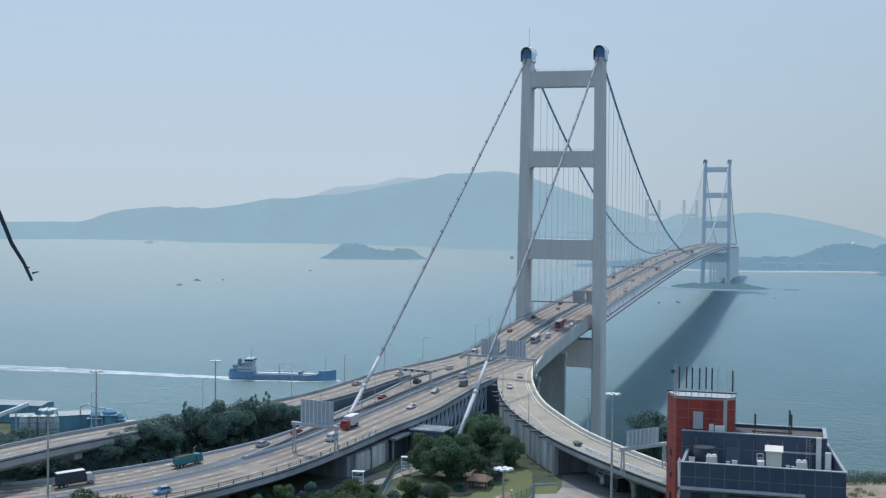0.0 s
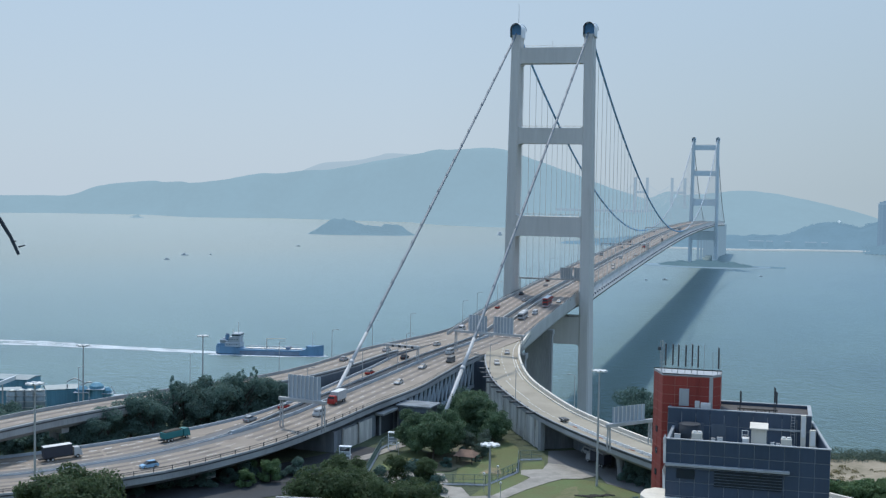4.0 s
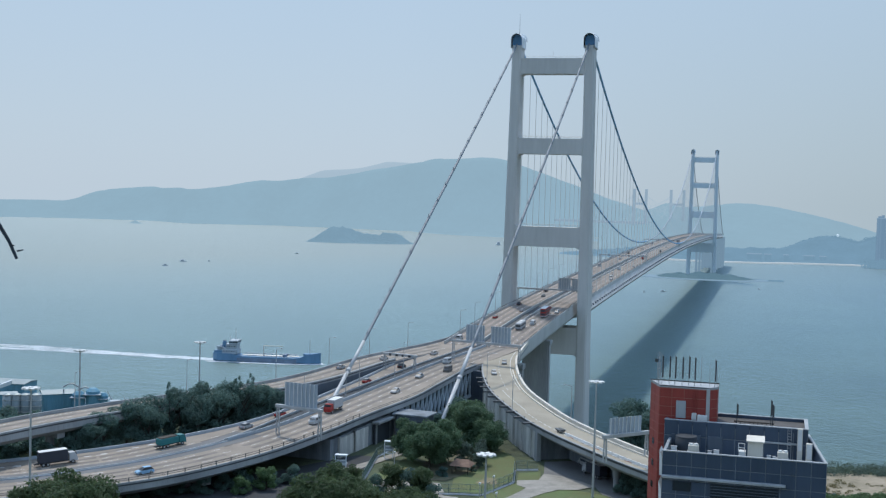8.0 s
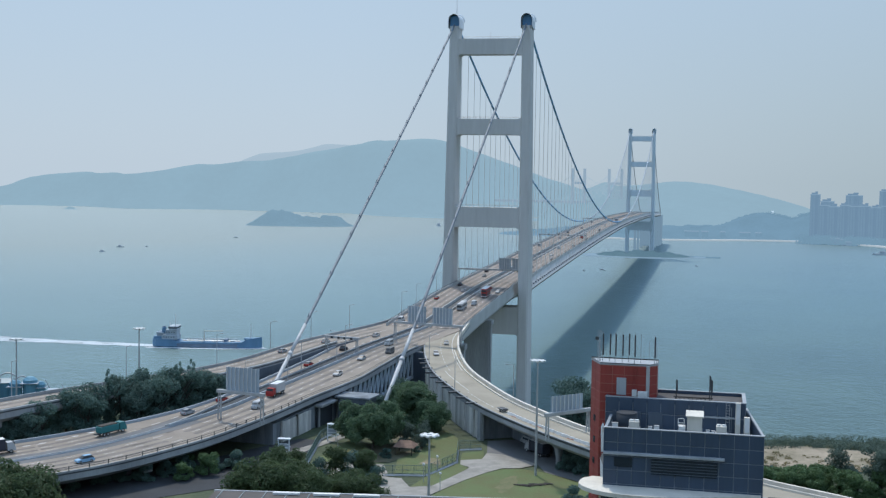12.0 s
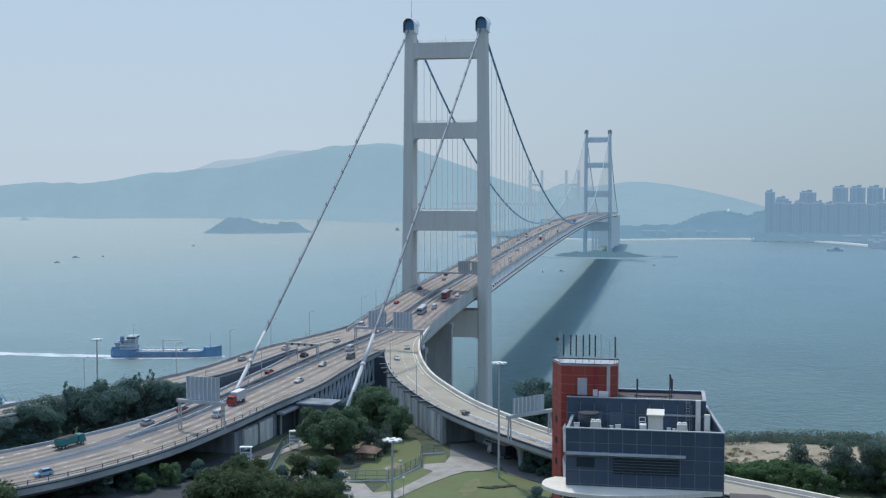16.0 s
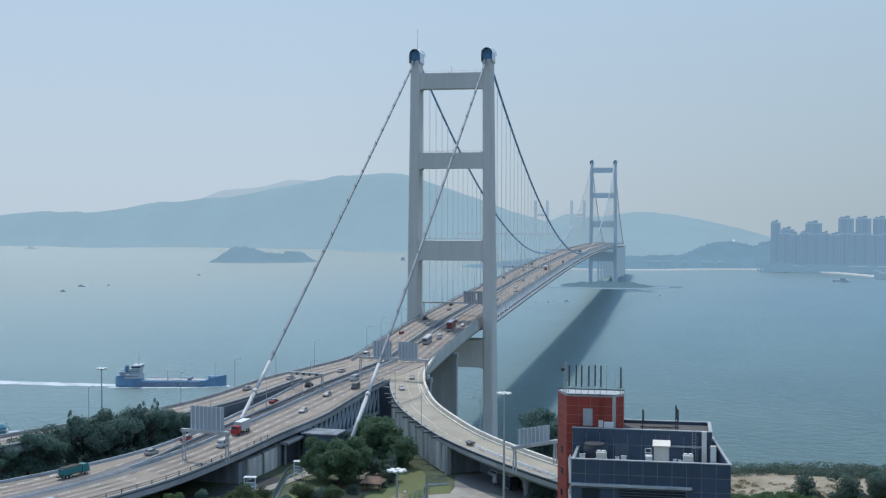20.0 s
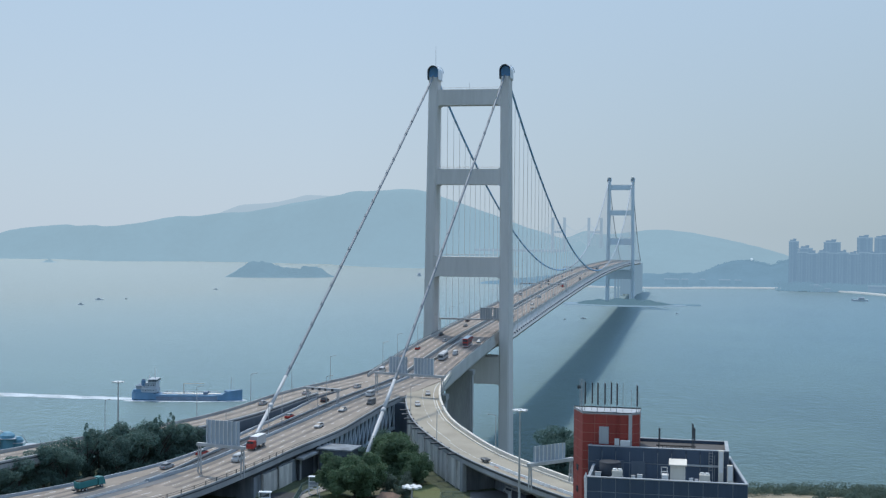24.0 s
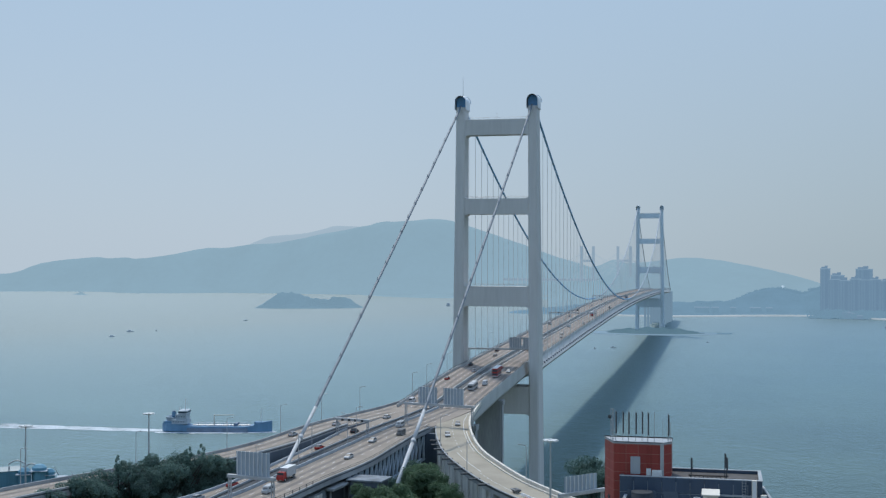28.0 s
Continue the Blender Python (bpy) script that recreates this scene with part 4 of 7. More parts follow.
def make_tree(h, spread, kind, seed, lobes=9, n=3200, leaf=0.34, low=0.35, name="tree", label="", narrow=False):
    rg = np.random.RandomState(seed)
    blobs = []
    for k in range(lobes):
        a, q = k * 2.399 + rg.uniform(-0.4, 0.4), math.sqrt((k + 0.5) / lobes)
        f = rg.uniform(low, 0.9) if not narrow else low + (0.97 - low) * k / lobes
        rad = spread * ((0.42 if "grove" in name else 0.27 if lobes > 30 else 0.36) if not narrow else 0.5 * (1 - 0.75 * k / lobes)) * rg.uniform(0.75, 1.2)
        out = spread * 0.72 * q * (1 - 0.5 * max(0, f - 0.6)) if not narrow else spread * 0.25
        blobs.append((out * math.cos(a), out * math.sin(a), h * f - rad * 0.2, rad, rad, rad * (0.75 if not narrow else 1.6)))
    if not narrow:
        blobs.append((0, 0, h * 0.72, spread * 0.45, spread * 0.45, h * 0.2))
    e = thing(name, label, "tree", "", at=(0, 0, -400))
    t = new("trunk", trunk_mesh("trunk", h, max(0.18, h * 0.022), 7, seed))
    t.parent = e
    c = new("crown", crown_mesh("crown", blobs, n, leaf, LEAVES[kind], seed))
    c.parent = e
    return e


TREES = {
    "round": make_tree(13, 6.9, "broad", 3, 38, 19000, 0.25, 0.26, "broadleaf_tree", "rounded dark green broadleaf tree in the park"),
    "wide": make_tree(12, 7.3, "broad", 7, 38, 19000, 0.25, 0.26, "broadleaf_tree", "spreading dark green tree below the slip road"),
    "grove": make_tree(20, 5.2, "dark", 11, 24, 11000, 0.27, 0.16, "grove_tree", "tall dark tree in the grove beside the road"),
    "grove2": make_tree(18, 5.6, "dark", 19, 24, 11000, 0.27, 0.14, "grove_tree", "dense dark tree in the grove beside the road"),
    "pine": make_tree(21, 3.0, "dark", 23, 20, 6000, 0.24, 0.15, "feathery_tree", "tall feathery dark green tree above the others", True),
    "near": make_tree(14, 5.4, "olive", 29, 20, 11000, 0.23, 0.22, "broadleaf_tree", "dense olive-green tree below the lookout"),
    "near2": make_tree(15, 4.6, "olive", 53, 22, 10000, 0.23, 0.15, "broadleaf_tree", "dark upright tree below the lookout"),
    "shrub": make_tree(6, 4.0, "dark", 31, 12, 3600, 0.24, 0.18, "shrub", "low dark bushy growth on the slope"),
    "bright": make_tree(6, 3.4, "bright", 37, 12, 4200, 0.22, 0.22, "shrub", "fresh green bush beside the road"),
    "grey": make_tree(13, 4.4, "dry", 41, 20, 5200, 0.24, 0.20, "slender_tree", "thin grey-green tree with open foliage"),
}
PLACED = {k: 0 for k in TREES}
GROUPS = {"round": "park trees", "wide": "park trees", "grove": "grove trees", "grove2": "grove trees", "pine": "grove trees", "near": "lookout trees", "near2": "lookout trees", "shrub": "bushes", "bright": "bushes", "grey": "slope trees"}


def plant(kind, x, y, scale=1.0, rz=0.0, z=None):
    src = TREES[kind]
    m = pose(x, y, land(x, y) - 0.3 if z is None else z, 0, 0, rz)
    if PLACED[kind]:
        src = copy_thing(src, m)
    PLACED[kind] += 1
    src.matrix_basis = m @ Matrix.Diagonal((scale, scale, scale, 1))
    src["group"] = GROUPS[kind]


rt = random.Random(5)
# park below the fork
plant("round", 26, -309, 1.14, 20)
plant("round", 18, -300, 0.95, 140)
plant("wide", 31, -276, 1.14, 60)
plant("wide", 24, -262, 1.05, 200)
plant("wide", 27, -300, 0.95, 310)
plant("wide", 36, -281, 0.85, 10)
plant("shrub", 36, -292, 0.7, 10)
plant("grey", 38, -297, 0.6, 10)
plant("shrub", 22, -286, 0.9, 60)
for k, (kind, x, y, s) in enumerate((("shrub", 32.5, -303, 0.55), ("grey", 33.5, -300, 0.62), ("grey", 38.2, -301.5, 0.5), ("shrub", 31.5, -315, 0.5), ("shrub", 37.6, -306, 0.35))):
    plant(kind, x, y, s, 80 * k)
# in the shade below the curve
for k, (x, y, s) in enumerate(((80, -316, 0.8), (84, -318, 0.9), (88, -322, 0.9), (82, -311, 0.9), (87, -314, 1.0), (92, -319, 1.0), (79, -306, 0.8), (94, -327, 0.9))):
    plant("shrub", x, y, s, 67 * k)
# before the paved walk
for k, (x, y, s) in enumerate(((21, -341, 0.9), (25, -339, 1.0), (29.5, -337.5, 1.15), (33, -339, 1.0), (36, -341.5, 0.8), (16, -345, 1.0))):
    plant("near" if k % 2 else "shrub", x, y, s * (0.62 if k % 2 else 1.0), 67 * k)
plant("shrub", 14, -262, 1.2, 60)
plant("shrub", 18, -246, 1.3, 160)
plant("shrub", 14, -232, 1.3, 20)
# grove between the left slip road and the main approach
for k, (x, y, s, kind) in enumerate(((-32, -283, 0.85, "grove2"), (-36, -290, 1.0, "pine"), (-34, -296, 1.0, "grove"), (-40, -299, 1.05, "grove"), (-38, -307, 1.0, "grove2"), (-44, -306, 1.05, "grove"), (-47, -313, 1.0, "grove"),
                                      (-42, -313, 0.95, "grove2"), (-52, -322, 0.98, "grove2"), (-55, -329, 0.92, "grove"), (-50, -326, 0.9, "grove2"), (-58, -336, 0.85, "grove2"), (-49, -316, 1.02, "pine"), (-35, -301, 1.05, "pine"),
                                      (-30, -277, 0.6, "grove2"), (-62, -345, 0.66, "grove2"), (-58, -342, 0.7, "grove"), (-33, -289, 0.95, "grove"), (-65, -351, 0.5, "grove2"))):
    plant(kind, x, y, s, 47 * k)
for k in range(12):
    t = k / 11
    plant("shrub", -62 - 34 * t + rt.uniform(-4, 4), -350 - 38 * t + rt.uniform(-3, 3), rt.uniform(0.8, 1.3), k * 70)
# on the seaward side of the left slip road, and under it
for k in range(30):
    plant("shrub", -58 - 6.5 * k + rt.uniform(-4, 4), -262 - 4.0 * k + rt.uniform(-20, 12), rt.uniform(0.9, 1.6), k * 55)
for k in range(16):
    plant("shrub", -150 - 8 * k + rt.uniform(-6, 6), -170 + 3 * k + rt.uniform(-25, 25), rt.uniform(0.9, 1.5), k * 55)
# in the shade under the main viaduct
for k in range(12):
    t = k / 11
    plant("shrub", -4 - 44 * t + rt.uniform(-2, 2), -338 - 44 * t + rt.uniform(-2, 2), rt.uniform(0.5, 0.85), k * 70)
for k in range(22):
    plant("shrub" if k % 4 else "grey", -80 + rt.uniform(-34, 8), -331 + rt.uniform(-16, 14), rt.uniform(0.9, 1.5) * (1 if k % 4 else 0.7), k * 70)
for k in range(24):
    plant("shrub", -78 - 1.1 * k + rt.uniform(-4, 4), -334 + rt.uniform(-4, 34), rt.uniform(1.1, 1.7), k * 70)
plant("grey", -62, -300, 0.95, 10)
plant("grey", -70, -312, 0.9, 80)
# below the lookout
for k, (az, d, s) in enumerate(((-32.7, 200, 1.22), (-31.5, 199, 1.08), (-33.8, 200, 0.95), (-30.5, 201, 0.74), (-32.4, 191, 0.95), (-31.3, 190, 0.88), (-21.8, 258, 1.0), (-20.8, 252, 1.12), (-19.6, 256, 1.15), (-18.6, 250, 1.05), (-17.8, 256, 0.98), (-17.0, 251, 0.9), (-16.3, 256, 0.86), (-15.7, 253, 0.8), (-20.2, 266, 1.1), (-19.0, 266, 1.0), (-16.9, 262, 0.85))):
    a = radians(az)
    plant("near2" if k % 3 == 2 else "near", EYE[0] + d * math.sin(a), EYE[1] + d * math.cos(a), s * (0.97 + 0.16 * ((k * 7) % 5) / 4), 61 * k)
plant("bright", -6, -346, 1.0, 30)
plant("bright", -10, -352, 0.8, 90)
plant("bright", -14, -340, 0.7, 140)
# beyond the office building
for k in range(11):
    plant("near2" if k % 2 else "grove2", 160 + rt.uniform(0, 38), -326 + rt.uniform(-10, 18), rt.uniform(0.62, 0.85), k * 83)
for k in range(32):
    x = 126 + rt.uniform(0, 62) * (1 if k < 15 else 0.6)
    plant("bright", x, -322 + (150 - x) * 0.12 + rt.uniform(-6, 8), rt.uniform(0.8, 1.2), k * 50)
for k, (x, y, s) in enumerate(((148, -312, 0.9), (156, -318, 1.0), (163, -322, 1.05), (170, -326, 1.1), (176, -330, 1.1), (184, -336, 1.1), (166, -310, 1.0), (178, -316, 1.0), (190, -322, 1.1), (160, -306, 0.8))):
    plant("grey", x, y, s, 75 * k)
plant("grove2", 76, -269, 1.1, 0)
plant("grove", 81, -272, 1.02, 40)
plant("pine", 78, -268, 1.04, 0)
plant("pine", 73, -266, 0.76, 60)
plant("shrub", 85, -276, 1.1, 30)
for k in range(7):
    plant("shrub", 88 + 3 * k + rt.uniform(-3, 3), -345 - 3 * k + rt.uniform(-4, 4), rt.uniform(0.7, 1.1), 40 * k)
scrub = []
for k in range(420):
    x = 108 + rt.uniform(0, 190)
    y = shore_y(x) - 17 + rt.uniform(-15, 8)
    r = rt.uniform(1.6, 3.6)
    scrub.append((x, y, land(x, y) + r * 0.4, r, r, r * rt.uniform(0.5, 0.8)))
ob = new("shore_scrub", crown_mesh("shore_scrub", scrub, 42000, 0.34, LEAVES["dry"], 77))
tagged(ob, "continuous belt of low green scrub along the shore", "scrub", kind="stuff")
weeds = []
for k in range(330):
    x, y = 118 + rt.uniform(0, 130), -110 + rt.uniform(-28, 34)
    r = rt.uniform(0.6, 1.9)
    weeds.append((x, y, land(x, y) + 0.5 + r * 0.15, r, r, r * 0.4))
ob = new("beach_weeds", crown_mesh("beach_weeds", weeds, 18000, 0.26, leaf_mat("foliage_withered", (0.17, 0.155, 0.085)), 78))
tagged(ob, "patches of dry weeds on the sand", "weeds", kind="stuff")
for k in range(34):
    plant("bright" if k % 2 else "shrub", 122 + rt.uniform(0, 90), -150 + rt.uniform(-50, 30), rt.uniform(0.4, 0.9), 51 * k)
for k in range(24):
    x = 126 + 3.2 * k + rt.uniform(-2, 2)
    plant("shrub", x, -116 + rt.uniform(-8, 8), rt.uniform(0.4, 0.7), 33 * k)

# ---- park ground ----
def flat(name, pts, material, label, category, lift):
    bm = bmesh.new()
    f = bm.faces.new([bm.verts.new((x, y, 0)) for x, y in pts])
    bmesh.ops.triangulate(bm, faces=[f])
    bmesh.ops.subdivide_edges(bm, edges=bm.edges[:], cuts=7, use_grid_fill=True)
    for v in bm.verts:
        v.co.z = land(v.co.x, v.co.y) + lift
    return setting(name, bm, material, label, category)


flat("grass_lawn", [(14, -326), (24, -322), (23, -302), (16, -297)], GRASS, "small mown lawn inside the fence", "grass", 0.13)
flat("grass_park", [(34, -287), (39, -276), (45, -286), (48, -299), (49.5, -309), (50, -314), (46, -330), (38, -331), (34, -312)], GRASS, "mown grass below the curved wall", "grass", 0.13)
flat("sand_pit", [(41.3, -319), (42.8, -312), (45.7, -312.5), (47.2, -318)], BARE, "small patch of bare sandy ground", "sand", 0.18)
flat("grass_corner", [(50, -304), (55.3, -300), (57, -309.5), (51.3, -312.2)], GRASS, "small mown corner beside the service road", "grass", 0.14)
flat("pavement_apron", [(51.3, -312.3), (57.2, -309.6), (55.2, -319.3), (52.2, -317)], PAVING, "pale concrete apron beside the fence", "path", 0.15)
flat("grass_strip", [(46.5, -332), (48.4, -325), (51.5, -315.5), (52.3, -317), (55, -320), (53.4, -328), (50, -340), (45, -343)], GRASS, "narrow mown strip outside the fence", "grass", 0.13)
flat("grass_bank", [(51.9, -349.1), (53.7, -342.4), (56.8, -332.5), (60.5, -323.9), (63.6, -318.8), (68.3, -317.3), (75.1, -319.7), (84, -327), (98, -345), (98, -372), (54, -372)], GRASS, "worn mown grass bank", "grass", 0.13)
flat("bare_patch", [(67.6 + (2.2 + 0.6 * math.sin(3 * k)) * math.cos(k * 0.4), -334 + (8.5 + 1.6 * math.sin(2.3 * k)) * math.sin(k * 0.4)) for k in range(15)], WORN, "worn dry patch in the grass", "ground", 0.17)
flat("earth_under_trees", [(24, -322), (33.6, -320), (36.2, -312), (38.6, -303), (37.4, -294), (34, -287), (27, -286), (22.5, -302)], DIRT, "bare leaf-littered earth under the park trees", "ground", 0.19)
flat("pavement", [(35.5, -335), (41, -335.5), (45, -343), (50, -340.6), (53.5, -327.8), (54.9, -321.4), (56.7, -311.1), (56.6, -302), (60.9, -302.8), (67.8, -307.2), (72, -311.9), (68.3, -316.8), (63.5, -318.4), (60.5, -323.5), (56.8, -332.1), (53.6, -342.1), (51.6, -349), (53, -366), (38, -366)], PAVING, "pale winding service road", "path", 0.2)
flat("pavement_walk", [(16, -325.5), (33, -323), (37, -333), (36, -345), (14, -345)], PAVING, "pale paved walk before the park", "path", 0.15)
flat("pavement_strip", [(2.5, -323), (7.3, -321), (11.3, -305), (14.5, -292), (11.5, -290), (8, -306)], PAVING, "pale paved strip below the abutment", "path", 0.18)
flat("road_under", [(-95, -425), (-60, -412), (-22, -384), (6, -352), (11, -300), (2, -300), (-14, -330), (-44, -360), (-70, -378), (-100, -392)], ASPHALT, "dark road under the viaduct", "road", 0.13)
# underpass floor coloured darker than the sunlit road, for the shade on it
flat("road_underpass", [(56.6, -302), (60.9, -302.8), (67.8, -307.2), (72, -311.9), (75, -319.5), (84, -326.5), (112, -346), (122, -336), (92, -307), (66, -280), (54, -287)], ROAD_GREY, "grey road through the underpass, darkened for its shade", "road", 0.17)
flat("beach", [(118, -92), (150, -112), (205, -100), (250, -80), (250, -56), (205, -62), (160, -62), (120, -66)], SAND, "bare sandy strip behind the shore", "beach", 0.5)


def fence(points, h, label):
    e = thing("fence", label, "fence", "park fences")
    for a, b in zip(points, points[1:]):
        n = max(1, int(math.dist(a, b) / 2.4))
        za, zb = land(*a) + 0.3, land(*b) + 0.3
        for k in range(n):
            t = k / n
            x, y = a[0] + (b[0] - a[0]) * t, a[1] + (b[1] - a[1]) * t
            part("post", bbox((0.12, 0.12, h), (x, y, za + (zb - za) * t + h / 2)), FENCE, e)
        for zz in (0.3, h * 0.5, h):
            bm = bmesh.new()
            rod(bm, (*a, za + zz), (*b, zb + zz), 0.06, n=4)
            part("rail", bm, FENCE, e)
        # the upright wires of the mesh, and the low wall that it stands on
        bm = bmesh.new()
        for k in range(int(math.dist(a, b) / 0.3)):
            t = k / int(math.dist(a, b) / 0.3)
            x, y, z = a[0] + (b[0] - a[0]) * t, a[1] + (b[1] - a[1]) * t, za + (zb - za) * t
            boxed(bm, (x, y, z + h / 2), (0.03, 0.03, h))
        tagged(part("mesh", bm, FENCE, e), kind="stuff")
        bm = bmesh.new()
        rod(bm, (*a, za - 0.25), (*b, zb - 0.25), 0.35, n=4)
        part("plinth", bm, SIGN_BACK, e)


fence([(35.7, -334), (40.5, -332.2), (46.1, -331.2), (47.9, -324.8), (50.8, -314.8), (48.1, -300.6)], 2.4, "green steel fence round the park")
fence([(14, -330), (8, -300), (9, -280)], 2.4, "grey mesh fence beside the gateway")
fence([(48.6, -300.4), (54.2, -297.6)], 2.4, "green steel fence at the wall's foot")
for x, y in ((47.2, -337.7), (48.7, -329), (53.2, -345.7), (17, -312)):
    e = thing("path_lamp", "short path lamp with a white globe", "lamp", "path lamps", at=(x, y, land(x, y) + 0.2))
    bm = bmesh.new()
    rod(bm, (0, 0, 0), (0, 0, 4.2), 0.09, 0.07, 6)
    part("pole", bm, GALV, e)
    bm = bmesh.new()
    bmesh.ops.create_icosphere(bm, subdivisions=2, radius=0.35, matrix=Matrix.Translation((0, 0, 4.5)))
    part("globe", bm, WHITE, e)
for x, y, w in ((5.2, -322.5, 2.9), (11.6, -300.5, 2.4)):
    e = thing("steel_sign", "open white steel sign frame on two legs", "sign", "open signs", at=(x, y, land(x, y)), rz=8)
    for u in (-w / 2, w / 2):
        part("leg", bbox((0.22, 0.22, 4.9), (u, 0, 2.45)), SADDLE, e)
        part("brace", bbox((0.16, 1.6, 0.16), (u, 0.8, 2.6)), SADDLE, e)
    for zz in (1.6, 2.6, 3.6):
        part("rail", bbox((w + 0.2, 0.2, 0.2), (0, 0, zz)), SADDLE, e)
    part("sign_panel", bbox((w + 0.3, 0.1, 1.5), (0, 0.15, 2.9), 0, 0.02), BOARD, e, "pale blue-grey sign panel")
    part("top_frame", bbox((w + 0.5, 1.7, 0.2), (0, 0.8, 4.9), 0, 0.04), SADDLE, e)
pile = thing("timber_pile", "low heap of dark weathered planks on the grass bank", "planks", at=(74.5, -333.5, land(74.5, -333.5) + 0.15))
for k in range(9):
    part("plank", bbox((4.6 - 0.25 * k, 0.35, 0.16), (-3 + 0.75 * k, -1.6 + 0.42 * k, 0.1 + 0.05 * (k % 3)), -14 + 9 * ((k * 5) % 4)), BARK, pile)
hut = thing("garden_shelter", "small brown-roofed shelter among the trees", "shelter", at=(35.4, -309.5, land(35.4, -309.5) - 0.1))
for u, v in ((-2.2, -2), (2.2, -2), (-2.2, 2), (2.2, 2)):
    part("post", bbox((0.2, 0.2, 2.6), (u, v, 1.3)), BARK, hut)
bm = bmesh.new()
q = [bm.verts.new(c) for c in ((-3, -2.8, 2.5), (3, -2.8, 2.5), (3, 2.8, 2.5), (-3, 2.8, 2.5), (-1.6, 0, 4), (1.6, 0, 4))]
for f in ((0, 1, 5, 4), (1, 2, 5), (2, 3, 4, 5), (3, 0, 4), (3, 2, 1, 0)):
    bm.faces.new([q[i] for i in f])
part("roof", bm, mat("brown_tile", (0.20, 0.12, 0.085), 0.8, 0, 0.2, 0.6, 4), hut)


# ---- office building ----
office = thing("office_building", "dark blue-grey panelled office block with a red stair tower", "building")


def face_panels(x0, x1, z0, z1, y, nx, nz, parent, material, skip=()):
    w, h = (x1 - x0) / nx, (z1 - z0) / nz
    me = bpy.data.meshes.new("panel")
    b = bbox((w - 0.1, 0.08, h - 0.1), (0, 0, 0), 0, 0.02)
    b.to_mesh(me)
    b.free()
    me.materials.append(material)
    for i in range(nx):
        for j in range(nz):
            if (i, j) in skip:
                continue
            ob = new("panel", me)
            ob.parent = parent
            ob.location = (x0 + (i + 0.5) * w, y - 0.04, z0 + (j + 0.5) * h)


def prism(pts, z0, z1):
    bm = bmesh.new()
    a = [bm.verts.new((x, y, z0)) for x, y in pts]
    b = [bm.verts.new((x, y, z1)) for x, y in pts]
    bm.faces.new(a[::-1])
    bm.faces.new(b)
    for i in range(len(pts)):
        j = (i + 1) % len(pts)
        bm.faces.new((a[i], a[j], b[j], b[i]))
    return bm


lower = part("lower_wall", prism([(101.3, -460), (122.6, -460), (120.9, -440), (101.3, -440)], 60, 87.5), BLUE_BACK, office)
face_panels(101.3, 122.6, 64.6, 89.5, -460, 11, 13, lower, BLUE)
part("parapet", prism([(122.2, -459.6), (122.6, -459.6), (120.9, -440), (120.5, -440)], 87.5, 89.5), BLUE, office)
for x0, x1, y0, y1 in ((101.3, 122.6, -460, -459.6), (101.3, 101.7, -459.6, -440)):
    part("parapet", bbox((x1 - x0, y1 - y0, 2.0), ((x0 + x1) / 2, (y0 + y1) / 2, 88.5)), BLUE_BACK, office)
part("coping", bbox((21.5, 0.5, 0.12), (111.95, -459.9, 89.56)), SIGN_BACK, office)
part("coping", prism([(122.3, -459.6), (122.62, -459.6), (120.92, -440), (120.6, -440)], 89.5, 89.6), SIGN_BACK, office)
part("roof_terrace", bbox((19.2, 19, 0.1), (111.3, -450, 87.56)), GREY_SHED, office)
part("ledge", bbox((16.2, 0.7, 0.35), (109.4, -460.4, 86.15), 0, 0.05), SIGN_BACK, office, "projecting pale ledge")
win = part("window", bbox((8.8, 0.3, 2.1), (112.2, -460.05, 84.5)), GLASS, office, "long dark strip window")
for k in range(5):
    part("louvre", bbox((8.8, 0.14, 0.08), (112.2, -460.25, 83.7 + 0.4 * k)), NAVY, win)
part("window", bbox((2.4, 0.3, 1.3), (104.0, -460.05, 84.9)), GLASS, office)
for z, h in ((87.9, 3.4), (84.0, 2.6)):
    bm = bmesh.new()
    q = [bm.verts.new(c) for c in ((101.0, -460.3, z - h / 2), (101.3, -460.3, z - h / 2), (101.3, -460.3, z + h / 2 - 1), (100.9, -460.3, z + h / 2), (101.0, -457, z - h / 2), (101.3, -457, z - h / 2), (101.3, -457, z + h / 2 - 1), (100.9, -457, z + h / 2))]
    for f in ((0, 1, 2, 3), (7, 6, 5, 4), (0, 4, 5, 1), (1, 5, 6, 2), (2, 6, 7, 3), (3, 7, 4, 0)):
        bm.faces.new([q[i] for i in f])
    part("fin", bm, WHITE, office, "white sloping end fin")
upper = part("upper_wall", prism([(100.6, -450), (120.4, -450), (120.4, -441), (100.6, -441)], 87.4, 91.4), BLUE_BACK, office)
face_panels(100.6, 120.4, 87.6, 92.0, -450, 10, 2, upper, BLUE)
for c, s in (((110.5, -449.8, 91.7), (19.8, 0.4, 0.6)), ((120.2, -445.5, 91.7), (0.4, 8.2, 0.6)), ((100.8, -445.5, 91.7), (0.4, 8.2, 0.6)), ((113.5, -441.2, 91.65), (13.8, 0.4, 0.5))):
    part("upper_parapet", bbox(s, c), BLUE, office)
for c, w in (((110.5, -449.8, 92.06), (19.9, 0.5, 0.1)), ((120.2, -445.5, 92.06), (0.5, 8.1, 0.1)), ((113.5, -441.2, 91.96), (13.3, 0.5, 0.1))):
    part("upper_coping", bbox(w, c), SIGN_BACK, office)
part("upper_roof", bbox((19, 8.4, 0.1), (110.5, -445.5, 91.45)), GREY_ROOF, office, "dull brownish flat roof with clutter")
